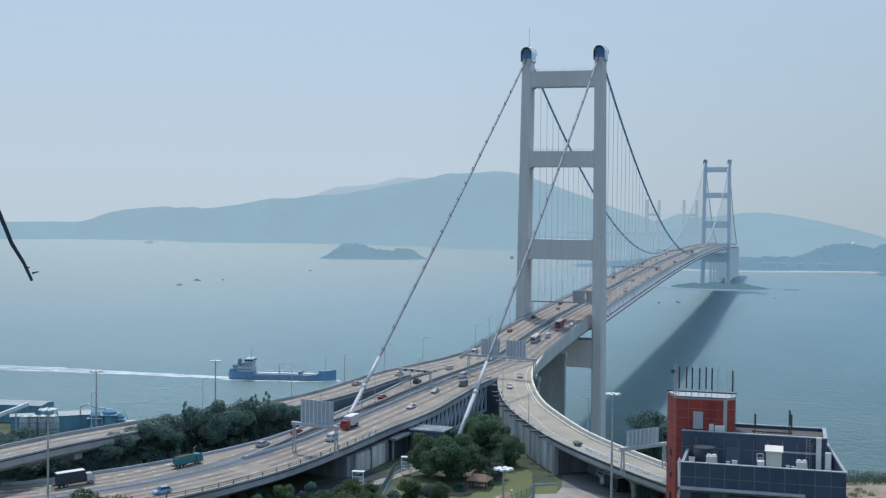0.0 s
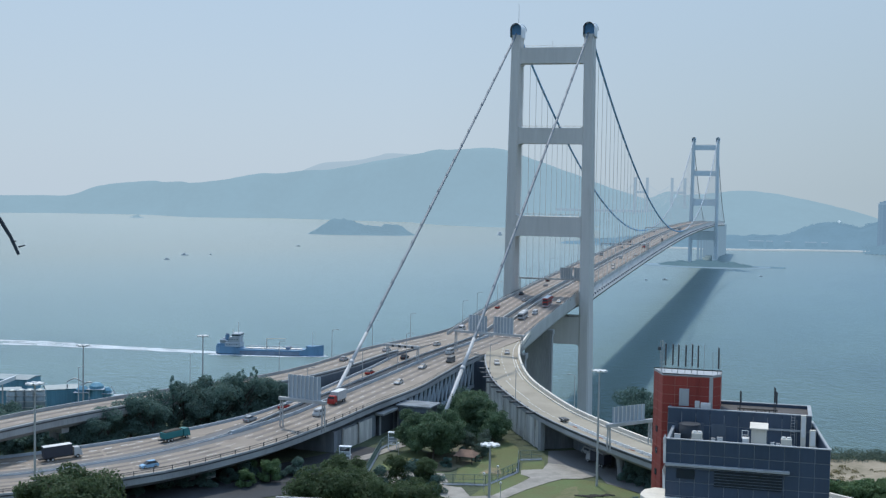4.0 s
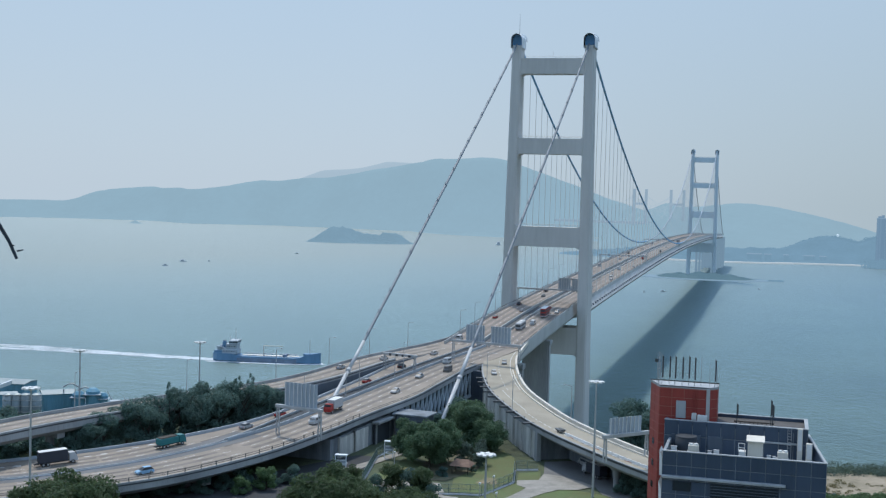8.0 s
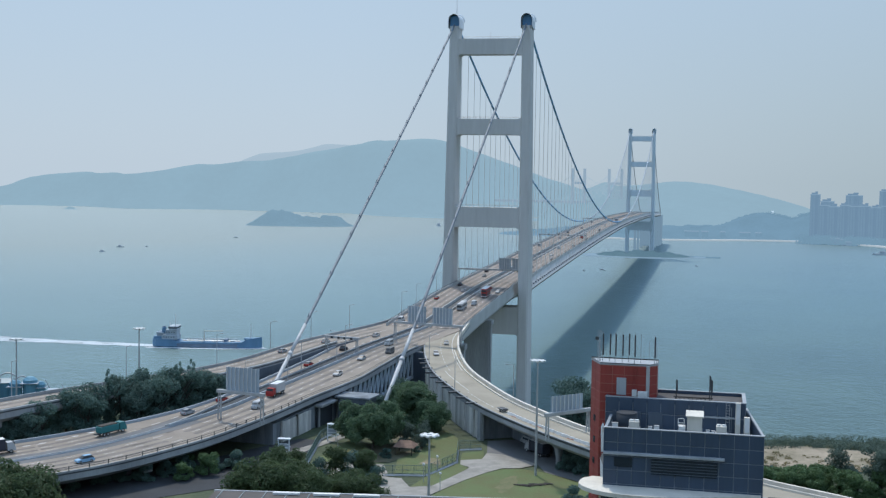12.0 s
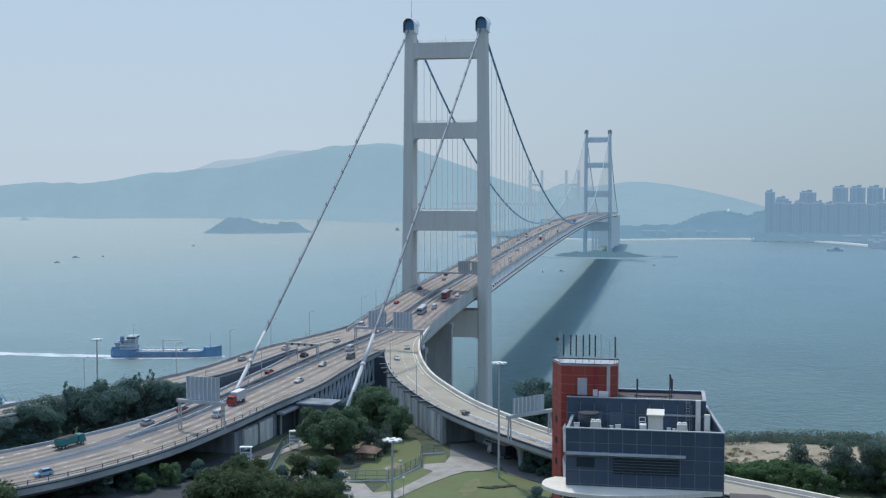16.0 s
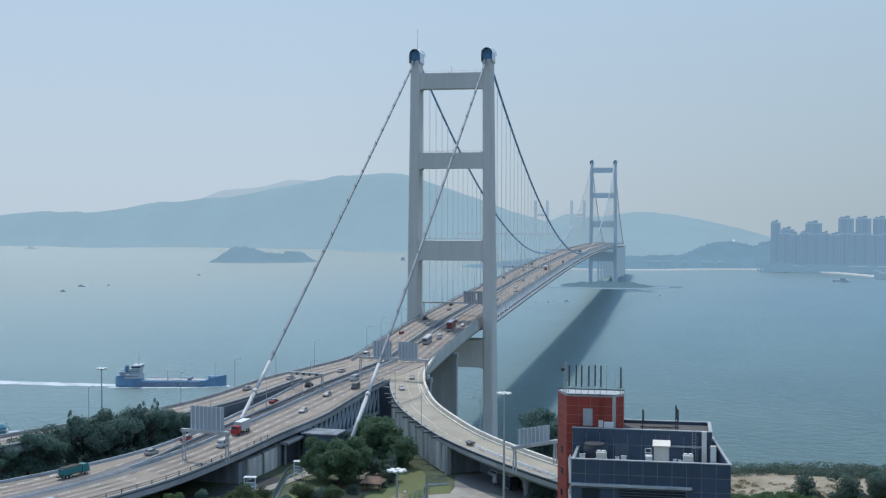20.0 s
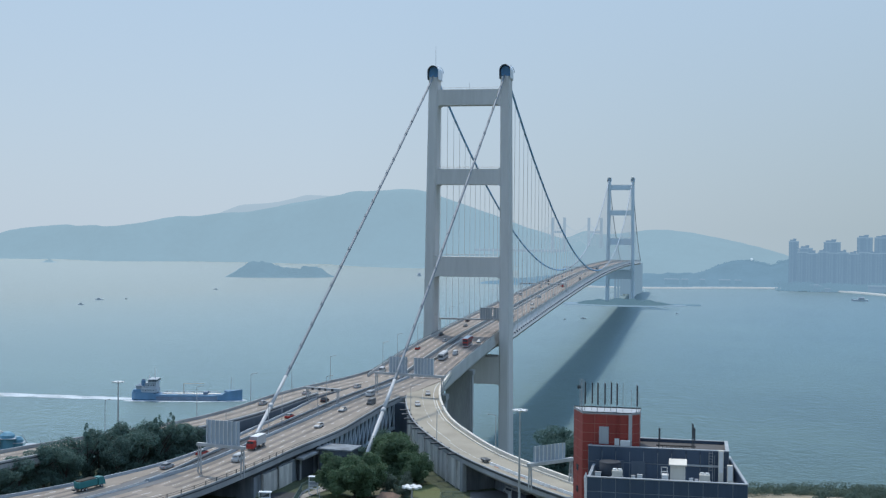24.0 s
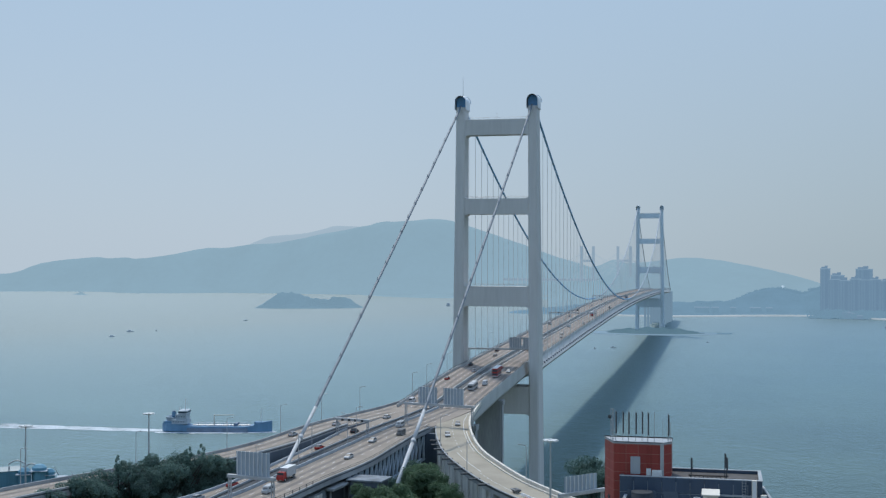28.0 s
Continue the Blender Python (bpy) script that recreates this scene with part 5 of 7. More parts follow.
for x, w in ((101.9, 0.5), (105.2, 1.1), (107.8, 2.0)):
    part("doorway", bbox((w, 0.2, 2.4), (x, -450.15, 88.9)), NAVY, office)
part("pipe_rail", bbox((5.4, 0.2, 0.25), (116.6, -450.3, 89.9)), SIGN_BACK, office)

# the red stair tower, with its courses of tile
red_pts = [(97.9, -443.5), (99.6, -448), (106.6, -448), (107.7, -446.6), (107.7, -442.8), (97.9, -442.8)]
stair = part("stair_tower", prism(red_pts, 62, 96.4), RED_JOINT, office, "red-tiled stair tower")
H0 = 62.9
for (xa, ya), (xb, yb), n in ((red_pts[0], red_pts[1], 2), (red_pts[1], red_pts[2], 4), (red_pts[2], red_pts[3], 1), (red_pts[3], red_pts[4], 3)):
    L = math.hypot(xb - xa, yb - ya)
    ang = math.degrees(math.atan2(yb - ya, xb - xa))
    nx, ny = (yb - ya) / L, -(xb - xa) / L
    me = bpy.data.meshes.new("tile_panel")
    b = bbox((L / n - 0.07, 0.05, 1.25), (0, 0, 0), 0, 0.015)
    b.to_mesh(me)
    b.free()
    me.materials.append(RED)
    for i in range(n):
        for j in range(25):
            t = (i + 0.5) / n
            ob = new("tile_panel", me)
            ob.parent = stair
            ob.matrix_basis = pose(xa + (xb - xa) * t + nx * 0.01, ya + (yb - ya) * t + ny * 0.01, H0 + 0.66 + 1.335 * j, 0, 0, ang)
bm = prism([(x + (x - 102.8) * 0.02, y + (y + 445.4) * 0.03) for x, y in red_pts], 96.35, 96.68)
top = max(bm.faces, key=lambda f: f.calc_center_median().z)
bmesh.ops.inset_region(bm, faces=[top], thickness=0.35)
bmesh.ops.translate(bm, verts=list(top.verts), vec=(0, 0, -0.16))
bmesh.ops.recalc_face_normals(bm, faces=bm.faces[:])
part("stair_coping", bm, SIGN_BACK, stair, "pale weathered coping and roof")
part("stair_door", bbox((1.4, 0.2, 2.5), (102.7, -448.15, 93.3), 0, 0.03), SIGN_BACK, stair, "pale steel door")
part("hatch", bbox((0.7, 0.2, 1.0), (104.6, -448.15, 92.4), 0, 0.02), WHITE, stair)
part("cabinet", bbox((1.4, 0.7, 0.9), (105.8, -448.6, 92.3), 0, 0.05), WHITE, stair)
part("duct", bbox((0.5, 0.3, 5.0), (106.5, -448.2, 93.9)), GALV, stair)
bm = bmesh.new()
for u in (-0.25, 0.25):
    rod(bm, (104.6 + u, -448.3, 93), (104.6 + u, -448.3, 96.2), 0.04, n=4)
for zz in np.arange(93.1, 96.1, 0.35):
    rod(bm, (104.35, -448.3, zz), (104.85, -448.3, zz), 0.03, n=4)
part("ladder", bm, RED, stair)
for z in (88.0, 84.8, 81.6, 78.4):
    part("slit_window", bbox((0.2, 0.9, 0.9), (98.74, -445.72, z), 20.7), GLASS, stair)
# aerials on the red tower
for k, (x, h, thick) in enumerate(((98.9, 3.0, 0.07), (99.4, 4.4, 0.12), (100.4, 4.3, 0.1), (101.3, 4.4, 0.12), (102.3, 4.3, 0.1), (103.2, 4.4, 0.12), (104.1, 4.4, 0.12), (105.0, 4.3, 0.08), (106.2, 3.2, 0.06), (107.0, 4.2, 0.14), (107.3, 3.0, 0.08))):
    e = thing("roof_aerial", "grey aerial pole with a long panel on the stair tower", "antenna", "roof aerials", at=(x + 0.3, -446.8 + (k % 3) * 0.5, 96.5))
    bm = bmesh.new()
    rod(bm, (0, 0, 0), (0, 0, h), thick * 0.5, n=6)
    part("pole", bm, GALV, e)
    if thick > 0.08:
        part("aerial_panel", bbox((0.2, 0.14, h * 0.72), (0.1, -0.1, h * 0.6), 0, 0.03), STEEL_DARK, e)
        part("bracket", bbox((0.4, 0.1, 0.1), (0, 0, h * 0.35)), GALV, e)
mast = thing("lattice_aerial", "short grey lattice mast with cross arms on the stair tower", "antenna", at=(99.3, -447.2, 96.5))
for u, v in ((-0.22, -0.2), (0.22, -0.2), (0, 0.22)):
    part("leg", bbox((0.07, 0.07, 4.8), (u, v, 2.4)), GALV, mast)
for z in (0.8, 1.6, 2.4, 3.2, 4.0, 4.7):
    part("cross_arm", bbox((0.8 if z > 3 else 0.5, 0.08, 0.08), (0, 0, z), 20 * z), GALV, mast)
part("dish", bbox((0.5, 0.2, 0.5), (-0.35, -0.2, 3.6), 0, 0.08), STEEL_DARK, mast)
# roof clutter
for x in (105.2, 117.0):
    e = thing("air_conditioner", "white rooftop air conditioner on the terrace", "air conditioner", "rooftop units", at=(x, -457, 89.05))
    part("case", bbox((1.4, 1.1, 0.9), (0, 0, 0.55), 0, 0.06), CREAM, e)
    part("base", bbox((1.6, 1.2, 1.5), (0, 0, -0.65)), GALV, e)
    for u in (-0.42, 0.42):
        bm = bmesh.new()
        rod(bm, (u * 0.8, 0, 1.0), (u * 0.8, 0, 1.2), 0.3, n=14)
        part("fan_cowl", bm, WHITE, e)
tank = thing("water_tank", "dark round water tank on the terrace", "tank", at=(103.9, -452.6, 87.6))
bm = bmesh.new()
rod(bm, (0, 0, 0), (0, 0, 2.7), 1.5, 1.5, 24)
part("shell", bm, TANK_DARK, tank, "", True)
bm = bmesh.new()
rod(bm, (0, 0, 2.7), (0, 0, 2.8), 1.55, 1.45, 24)
part("lid", bm, TANK_DARK, tank)
shed = thing("roof_shed", "small pale shed with a sloping lid on the terrace", "shed", at=(113.4, -456.5, 89.05))
part("body", bbox((2.0, 2.2, 3.6), (0, 0, 0.3)), CREAM, shed)
bm = prism([(-1.2, -1.4), (1.2, -1.4), (1.2, 1.4), (-1.2, 1.4)], 2.1, 2.25)
for v in bm.verts:
    v.co.z += 0.35 * (v.co.y + 1.6) / 3.1
part("lid", bm, CREAM, shed)
part("side_box", bbox((0.9, 1.4, 2.1), (-1.7, -0.3, -0.35), 0, 0.03), WHITE, shed)
bm = bmesh.new()
for u in (-2.2, -1.4):
    rod(bm, (u, -1.0, 0.7), (u, -1.0, 1.8), 0.05, n=4)
for zz in (1.2, 1.8):
    rod(bm, (-2.2, -1.0, zz), (-1.4, -1.0, zz), 0.05, n=4)
part("guard_rail", bm, WHITE, shed)
for x, y, w, h in ((120.4, -456, 0.8, 2.2), (119.3, -450.7, 0.7, 3.2)):
    e = thing("roof_cabinet", "tall pale rooftop cabinet", "cabinet", "rooftop cabinets", at=(x, y, 89.05))
    part("case", bbox((w, 0.6, h + 1.4), (0, 0, h / 2 - 0.7), 0, 0.05), CREAM, e)
    part("door_panel", bbox((w - 0.2, 0.05, h - 0.3), (0, -0.32, h / 2)), WHITE, e)
for x, s in ((107.4, 0.5), (108.3, 0.7), (115.2, 0.5), (115.9, 0.4), (102.6, 0.8)):
    e = thing("roof_box", "small white box on the terrace", "box", "roof boxes", at=(x, -457.6, 89.05))
    part("case", bbox((s, 0.4, s * 0.9 + 1.4), (0, 0, s * 0.45 - 0.7), 0, 0.03), WHITE, e)
    part("lid", bbox((s + 0.06, 0.46, 0.06), (0, 0, s * 0.92)), GALV, e)
e = thing("wall_ladder", "grey steel ladder on the upper wall", "ladder", at=(117.9, -450.4, 89.05))
for u in (-0.25, 0.25):
    part("rail", bbox((0.06, 0.06, 4.6), (u, 0, 0.9)), GALV, e)
for zz in np.arange(0.3, 3.1, 0.4):
    part("rung", bbox((0.5, 0.05, 0.05), (0, 0, zz)), GALV, e)
for x, h in ((110.6, 3.2), (115.3, 4.0), (115.55, 3.4)):
    e = thing("roof_pole", "dark slim aerial on the upper roof", "antenna", "upper roof aerials", at=(x, -448, 91.5))
    bm = bmesh.new()
    rod(bm, (0, 0, 0), (0, 0, h), 0.08, n=6)
    part("pole", bm, STEEL_DARK, e)
    part("aerial_panel", bbox((0.2, 0.15, h * 0.5), (0.1, 0, h * 0.72), 0, 0.02), STEEL_DARK, e)
e = thing("roof_pipework", "run of brown pipes on the upper roof", "pipes", at=(113, -447, 91.5))
for k in range(9):
    part("support", bbox((0.12, 0.5, 0.5), (-2.5 + k * 0.6, 0, 0.25)), STEEL_DARK, e)
for v in (-0.15, 0.15):
    bm = bmesh.new()
    rod(bm, (-2.8, v, 0.5), (2.8, v, 0.5), 0.09, n=6)
    part("pipe", bm, BARK, e)
# round entrance canopy and the low roofs below the lookout
bm = bmesh.new()
bm.free()
leaf = curve([(98.3, -457.0, 0), (98.0, -460.2, 0), (100.2, -463.2, 0), (104.5, -464.8, 0), (110, -464.6, 0), (116, -462.8, 0), (122.4, -460.3, 0)], 6)
bm = prism([(float(r[0]), float(r[1])) for r in leaf] + [(122.0, -459.0), (99.5, -455.5)], 81.05, 81.6)
bmesh.ops.recalc_face_normals(bm, faces=bm.faces[:])
part("canopy", bm, CREAM, office, "leaf-shaped cream canopy")
bm = bmesh.new()
bmesh.ops.create_cone(bm, cap_ends=True, segments=48, radius1=7.2, radius2=7.6, depth=16, matrix=Matrix.Translation((108.0, -455.6, 73.0)))
part("drum", bm, GLASS, office, "dark glazed drum below the canopy")

low = thing("long_low_building", "long low building with a dark ribbed metal roof", "building", at=(56.4, -488.1, -0.15), rz=9.5)
part("wall", bbox((43, 12, 15), (22.7, -7.3, 77.0)), CREAM, low)
part("roof", bbox((45.5, 14, 0.35), (22.75, -7, 84.5), 0, 0.05), BROWN_ROOF, low, "dark ribbed metal roof")
for k in range(17):
    part("seam", bbox((0.08, 14, 0.1), (1.0 + k * 2.7, -7, 84.72)), GREY_SHED, low)
part("eaves", bbox((45.7, 0.3, 0.3), (22.75, 0.1, 84.6)), SIGN_BACK, low)
for x in (9.0, 13.9, 18.8):
    part("skylight", bbox((3.2, 0.7, 0.25), (x, -0.9, 84.85)), WHITE, low)
annex = thing("annex", "low annex with a dark rounded roof beside the office", "building", at=(0, 0, 0))
part("wall", prism([(123.2, -466), (127.5, -466), (130.5, -470), (131, -480), (123.2, -480)], 66, 82.5), CREAM, annex)
part("roof", prism([(123.0, -465.7), (127.7, -465.7), (130.9, -469.8), (131.4, -480.4), (123.0, -480.4)], 82.5, 82.9), BROWN_ROOF, annex, "dark roof with a rounded corner")
part("wall", prism([(131.6, -468), (139, -472), (139, -484), (131.6, -484)], 66, 81.6), CREAM, annex)
part("roof", prism([(131.5, -467.7), (139.3, -471.8), (139.3, -484.3), (131.5, -484.3)], 81.6, 81.9), PAVING, annex, "pale flat roof")


# ---- tanker and its wake ----
HULL = mat("blue_hull", (0.12, 0.24, 0.37), 0.5, 0, 0.15, 0.15, 1.5, streak=True)
DECK_RED = mat("ship_deck", (0.22, 0.24, 0.25), 0.8, 0, 0.15, 0.3, 2)
HULL_DARK = mat("dark_hull", (0.15, 0.20, 0.27), 0.6, 0, 0.2, 0.2, 1.5)
tanker = thing("tanker", "blue coastal tanker with a pale superstructure under way", "ship", at=(-234, 176, 0), rz=11)
bm = bmesh.new()
secs = [(-38, 3.6, 6.0), (-35, 6.0, 5.8), (-24, 6.6, 5.6), (-19, 6.6, 4.2), (20, 6.6, 4.0), (26, 5.6, 4.4), (29, 4.8, 6.4), (34, 2.8, 7.0), (39.5, 0.3, 7.8)]
prev = None
for x, w, top in secs:
    ring = [bm.verts.new((x, s * k * w, z)) for s, k, z in ((-1, 1, top), (-1, 0.94, 0.8), (-1, 0.5, -2.5), (1, 0.5, -2.5), (1, 0.94, 0.8), (1, 1, top))]
    if prev:
        for j in range(6):
            bm.faces.new((prev[j], prev[(j + 1) % 6], ring[(j + 1) % 6], ring[j]))
    else:
        bm.faces.new(ring[::-1])
    prev = ring
bm.faces.new(prev)
part("hull", bm, HULL, tanker, "blue steel hull")
part("hull_belt", bbox((43, 13.34, 2.6), (1.5, 0, 1.7)), HULL_DARK, tanker, "dull dark side plating")
part("main_deck", bbox((40, 12.4, 0.2), (2, 0, 3.45)), DECK_RED, tanker)
PALE_SHIP = mat("pale_ship_paint", (0.38, 0.43, 0.48), 0.6, 0, 0.15, 0.4, 2, streak=True)
sup = part("superstructure", bbox((11, 11.5, 3.2), (-25.5, 0, 7.0), 0, 0.2), PALE_SHIP, tanker, "pale stepped superstructure")
part("upper_house", bbox((8, 9.5, 3.8), (-24.5, 0, 10.4), 0, 0.2), PALE_SHIP, sup)
part("bridge_deck", bbox((6, 12.4, 2.4), (-23, 0, 13.4), 0, 0.2), PALE_SHIP, sup)
part("bridge_roof", bbox((6.6, 12.8, 0.25), (-23, 0, 14.8)), PALE_SHIP, sup)
part("window_band", bbox((6.1, 12.5, 0.8), (-23, 0, 13.8)), GLASS, sup)
for zz in (7.2, 10.6):
    for x in np.arange(-29.5, -20.5, 1.8):
        part("porthole", bbox((0.6, 0.2, 0.6), (x, -5.8 if zz < 8 else -4.8, zz)), GLASS, sup)
part("aft_house", bbox((10, 10, 2.4), (-32, 0, 6.4), 0, 0.2), HULL, tanker)
part("aft_deckhouse", bbox((5, 8, 2.2), (-32.5, 0, 8.6), 0, 0.2), PALE_SHIP, tanker)
part("funnel", bbox((2.8, 2.6, 4.6), (-30.6, 0, 11.4), 0, 0.4), HULL, tanker, "blue funnel")
part("funnel_cap", bbox((2.2, 2.0, 0.8), (-30.6, 0, 14.0), 0, 0.2), HULL_DARK, tanker)
for y in (-4.6, 4.6):
    part("lifeboat", bbox((4.6, 1.6, 1.4), (-33, y, 10.2), 0, 0.5), PALE_SHIP, tanker, "pale covered lifeboat")
for sd in (-1, 1):
    bm = bmesh.new()
    for x in np.arange(-17, 22, 2.6):
        rod(bm, (x, sd * 6.4, 3.4), (x, sd * 6.4, 4.6), 0.06, n=4)
    for zz in (4.0, 4.6):
        rod(bm, (-18, sd * 6.4, zz), (22, sd * 6.4, zz), 0.06, n=4)
    part("deck_rail", bm, PALE_SHIP, tanker)
part("catwalk", bbox((38, 1.4, 0.25), (3, 2.6, 5.6)), PALE_SHIP, tanker, "raised pale catwalk")
for x in np.arange(-14, 22, 6):
    part("catwalk_leg", bbox((0.3, 1.2, 2.2), (x, 2.6, 4.5)), PALE_SHIP, tanker)
for x, z0, h in ((-22.5, 15.2, 8.0), (-26.5, 12.5, 5.0), (31.5, 6.0, 11)):
    bm = bmesh.new()
    rod(bm, (x, 0, z0), (x, 0, z0 + h), 0.4, 0.16, 8)
    rod(bm, (x, -1.6, z0 + h * 0.7), (x, 1.6, z0 + h * 0.7), 0.12, n=5)
    part("mast", bm, WHITE, tanker)
bm = bmesh.new()
rod(bm, (-2, 0, 3.5), (-2, 0, 11.6), 0.45, 0.35, 8)
rod(bm, (-2, 0, 11.3), (12, 0, 11.6), 0.35, 0.25, 6)
part("deck_crane", bm, CREAM, tanker)
for x, y in ((-12, 2.5), (-12, -2.5), (-4, 2.6), (-4, -2.6), (6, 2.5), (6, -2.5), (15, 2.2), (15, -2.2)):
    part("tank_hatch", bbox((3.2, 2.4, 1.1), (x, y, 4.0), 0, 0.15), GREY_SHED, tanker)
for y in (-1, 0, 1):
    bm = bmesh.new()
    rod(bm, (-17, y * 0.8, 4.5), (24, y * 0.8, 4.5), 0.22, n=6)
    part("deck_pipe", bm, GALV, tanker)
part("manifold", bbox((2.6, 8, 2.2), (14, 0, 5.0), 0, 0.2), HULL_DARK, tanker)
part("forecastle", bbox((6, 5, 1.2), (30, 0, 6.4), 0, 0.2), HULL, tanker)
FOAM = mat("foam", (0.6, 0.66, 0.70), 0.8, 0, 0.1, 0.05, 0.4)
ux, uy = math.cos(radians(11)), math.sin(radians(11))


rw2 = random.Random(12)


def foam(bm, s, o, L, w):
    """One ragged streak of foam, s metres along the ship's line and o to its side."""
    bend = 0.16 * max(0, -36 - s)
    z = 0.10 + rw2.uniform(0, 0.08)
    rim = [(-L, 0), (-L * 0.5, -w), (L * 0.3, -w * rw2.uniform(0.6, 1.1)), (L, 0), (L * 0.5, w), (-L * 0.4, w * rw2.uniform(0.6, 1.1))]
    bm.faces.new([bm.verts.new((-234 + ux * (s + a) - uy * (o + bend + k), 176 + uy * (s + a) + ux * (o + bend + k), z)) for a, k in rim])


bm = bmesh.new()
for k in range(800):
    t = rw2.random() ** 1.3
    s = -36 - 400 * t
    half = 4.2 + 13 * t
    u = rw2.choice((-0.95, -0.35, 0.3, 0.9)) + rw2.gauss(0, 0.16)
    foam(bm, s, u * half - 3 * t, rw2.uniform(3, 9) * (1 + t), rw2.uniform(0.35, 0.9) * (1.2 - 0.5 * t))
for k in range(160):
    t = rw2.random()
    for sd in (-1, 1):
        foam(bm, -38 + 78 * t, sd * (7.4 - 6.6 * max(0, t - 0.6) / 0.4) + rw2.gauss(0, 0.5), rw2.uniform(1.5, 4), rw2.uniform(0.4, 0.9))
for k in range(260):
    t = rw2.random()
    foam(bm, -40 + 80 * t, -8.2 + 6.0 * max(0, t - 0.7) / 0.3 - abs(rw2.gauss(0, 1.6)), rw2.uniform(2, 5), rw2.uniform(0.5, 1.1))
tagged(link("wake", bm, FOAM), "long white foaming wake behind the tanker", "wake", kind="stuff")

# ---- yards on the shore ----
def shed_hall(x, y, w, d, h, rise, material, rz, label):
    e = thing("warehouse", label, "warehouse", "shore sheds", at=(x, y, land(x, y) - 0.5), rz=rz)
    part("wall", prism([(-w / 2, -d / 2), (w / 2, -d / 2), (w / 2, d / 2), (-w / 2, d / 2)], 0, h), material, e)
    bm = bmesh.new()
    q = [bm.verts.new(c) for c in ((-w / 2 - 0.6, -d / 2 - 0.6, h), (w / 2 + 0.6, -d / 2 - 0.6, h), (w / 2 + 0.6, d / 2 + 0.6, h), (-w / 2 - 0.6, d / 2 + 0.6, h), (-w / 2 - 0.6, 0, h + rise), (w / 2 + 0.6, 0, h + rise))]
    for f in ((0, 1, 5, 4), (1, 2, 5), (2, 3, 4, 5), (3, 0, 4), (3, 2, 1, 0)):
        bm.faces.new([q[i] for i in f])
    part("roof", bm, GREY_SHED, e)
    for k in range(int(w / 4)):
        part("cladding_rib", bbox((0.25, 0.3, h), (-w / 2 + 2 + k * 4, -d / 2 - 0.1, h / 2)), material, e)
    return e


shed_hall(-304, -48, 52, 16, 10.2, 0.9, TEAL_SHED, 8, "large dull blue-green shed at the water's edge")
shed_hall(-237.5, -81, 15.5, 14, 13.4, 1.2, TEAL_SHED, 40, "blue sheet-metal shed beside the silos")
shed_hall(-263.5, -88, 11, 9, 11.8, 0.8, TEAL_SHED, 35, "narrow blue sheet-metal block behind the silos")
for x, y in ((-249.6, -105.5), (-246.0, -103.6), (-241.8, -102.0), (-237.2, -100.0)):
    e = thing("silo", "grey ribbed storage silo", "silo", "silos", at=(x, y, 3.6))
    bm = bmesh.new()
    rod(bm, (0, 0, 0), (0, 0, 14.6), 2.5, 2.5, 20)
    part("shell", bm, GREY_SHED, e, "", True)
    bm = bmesh.new()
    rod(bm, (0, 0, 14.6), (0, 0, 15.2), 2.5, 0.8, 20)
    part("cap", bm, GREY_SHED, e)
    for z in (2.9, 5.8, 8.7, 11.6, 14.2):
        bm = bmesh.new()
        rod(bm, (0, 0, z), (0, 0, z + 0.35), 2.68, 2.68, 20)
        part("hoop", bm, GALV, e)
for x, y, L, rz in ((-238, -34, 22, 30), (-222, -44, 18, 25)):
    e = thing("work_boat", "blue work boat moored by the sheds", "boat", "moored boats", at=(x, y, 0), rz=rz)
    bm = prism([(-L / 2, -3.4), (L * 0.35, -3.4), (L / 2, 0), (L * 0.35, 3.4), (-L / 2, 3.4)], -0.5, 3.4)
    part("hull", bm, HULL, e)
    part("cabin", bbox((L * 0.3, 5, 4), (-L * 0.2, 0, 5.4), 0, 0.2), PALE_SHIP, e)
    part("window_band", bbox((L * 0.31, 5.1, 0.9), (-L * 0.2, 0, 6.2)), GLASS, e)
    bm = bmesh.new()
    rod(bm, (L * 0.2, 0, 3.4), (L * 0.05, 0, 10), 0.3, 0.15, 6)
    part("derrick", bm, GALV, e)

for k, (x, y, span, z) in enumerate(((-229, -82, 8, 17.5), (-222, -80, 7, 18.5), (-216.5, -77, 6, 17.5))):
    e = thing("conveyor_pipe", "arched pale conveyor pipe over the shed", "pipe", "conveyor pipes", at=(x, y, land(x, y)), rz=24)
    bm = bmesh.new()
    q = [(span * (i / 10 - 0.5), 0, z - 1.5 + 1.8 * math.sin(math.pi * i / 10)) for i in range(11)]
    for a, b in zip(q, q[1:]):
        rod(bm, a, b, 0.35, n=8)
    part("pipe", bm, GALV, e)
    for u in (-span * 0.45, span * 0.45):
        part("leg", bbox((0.7, 0.7, z - 2.5), (u, 0, (z - 2.5) / 2)), GALV, e)
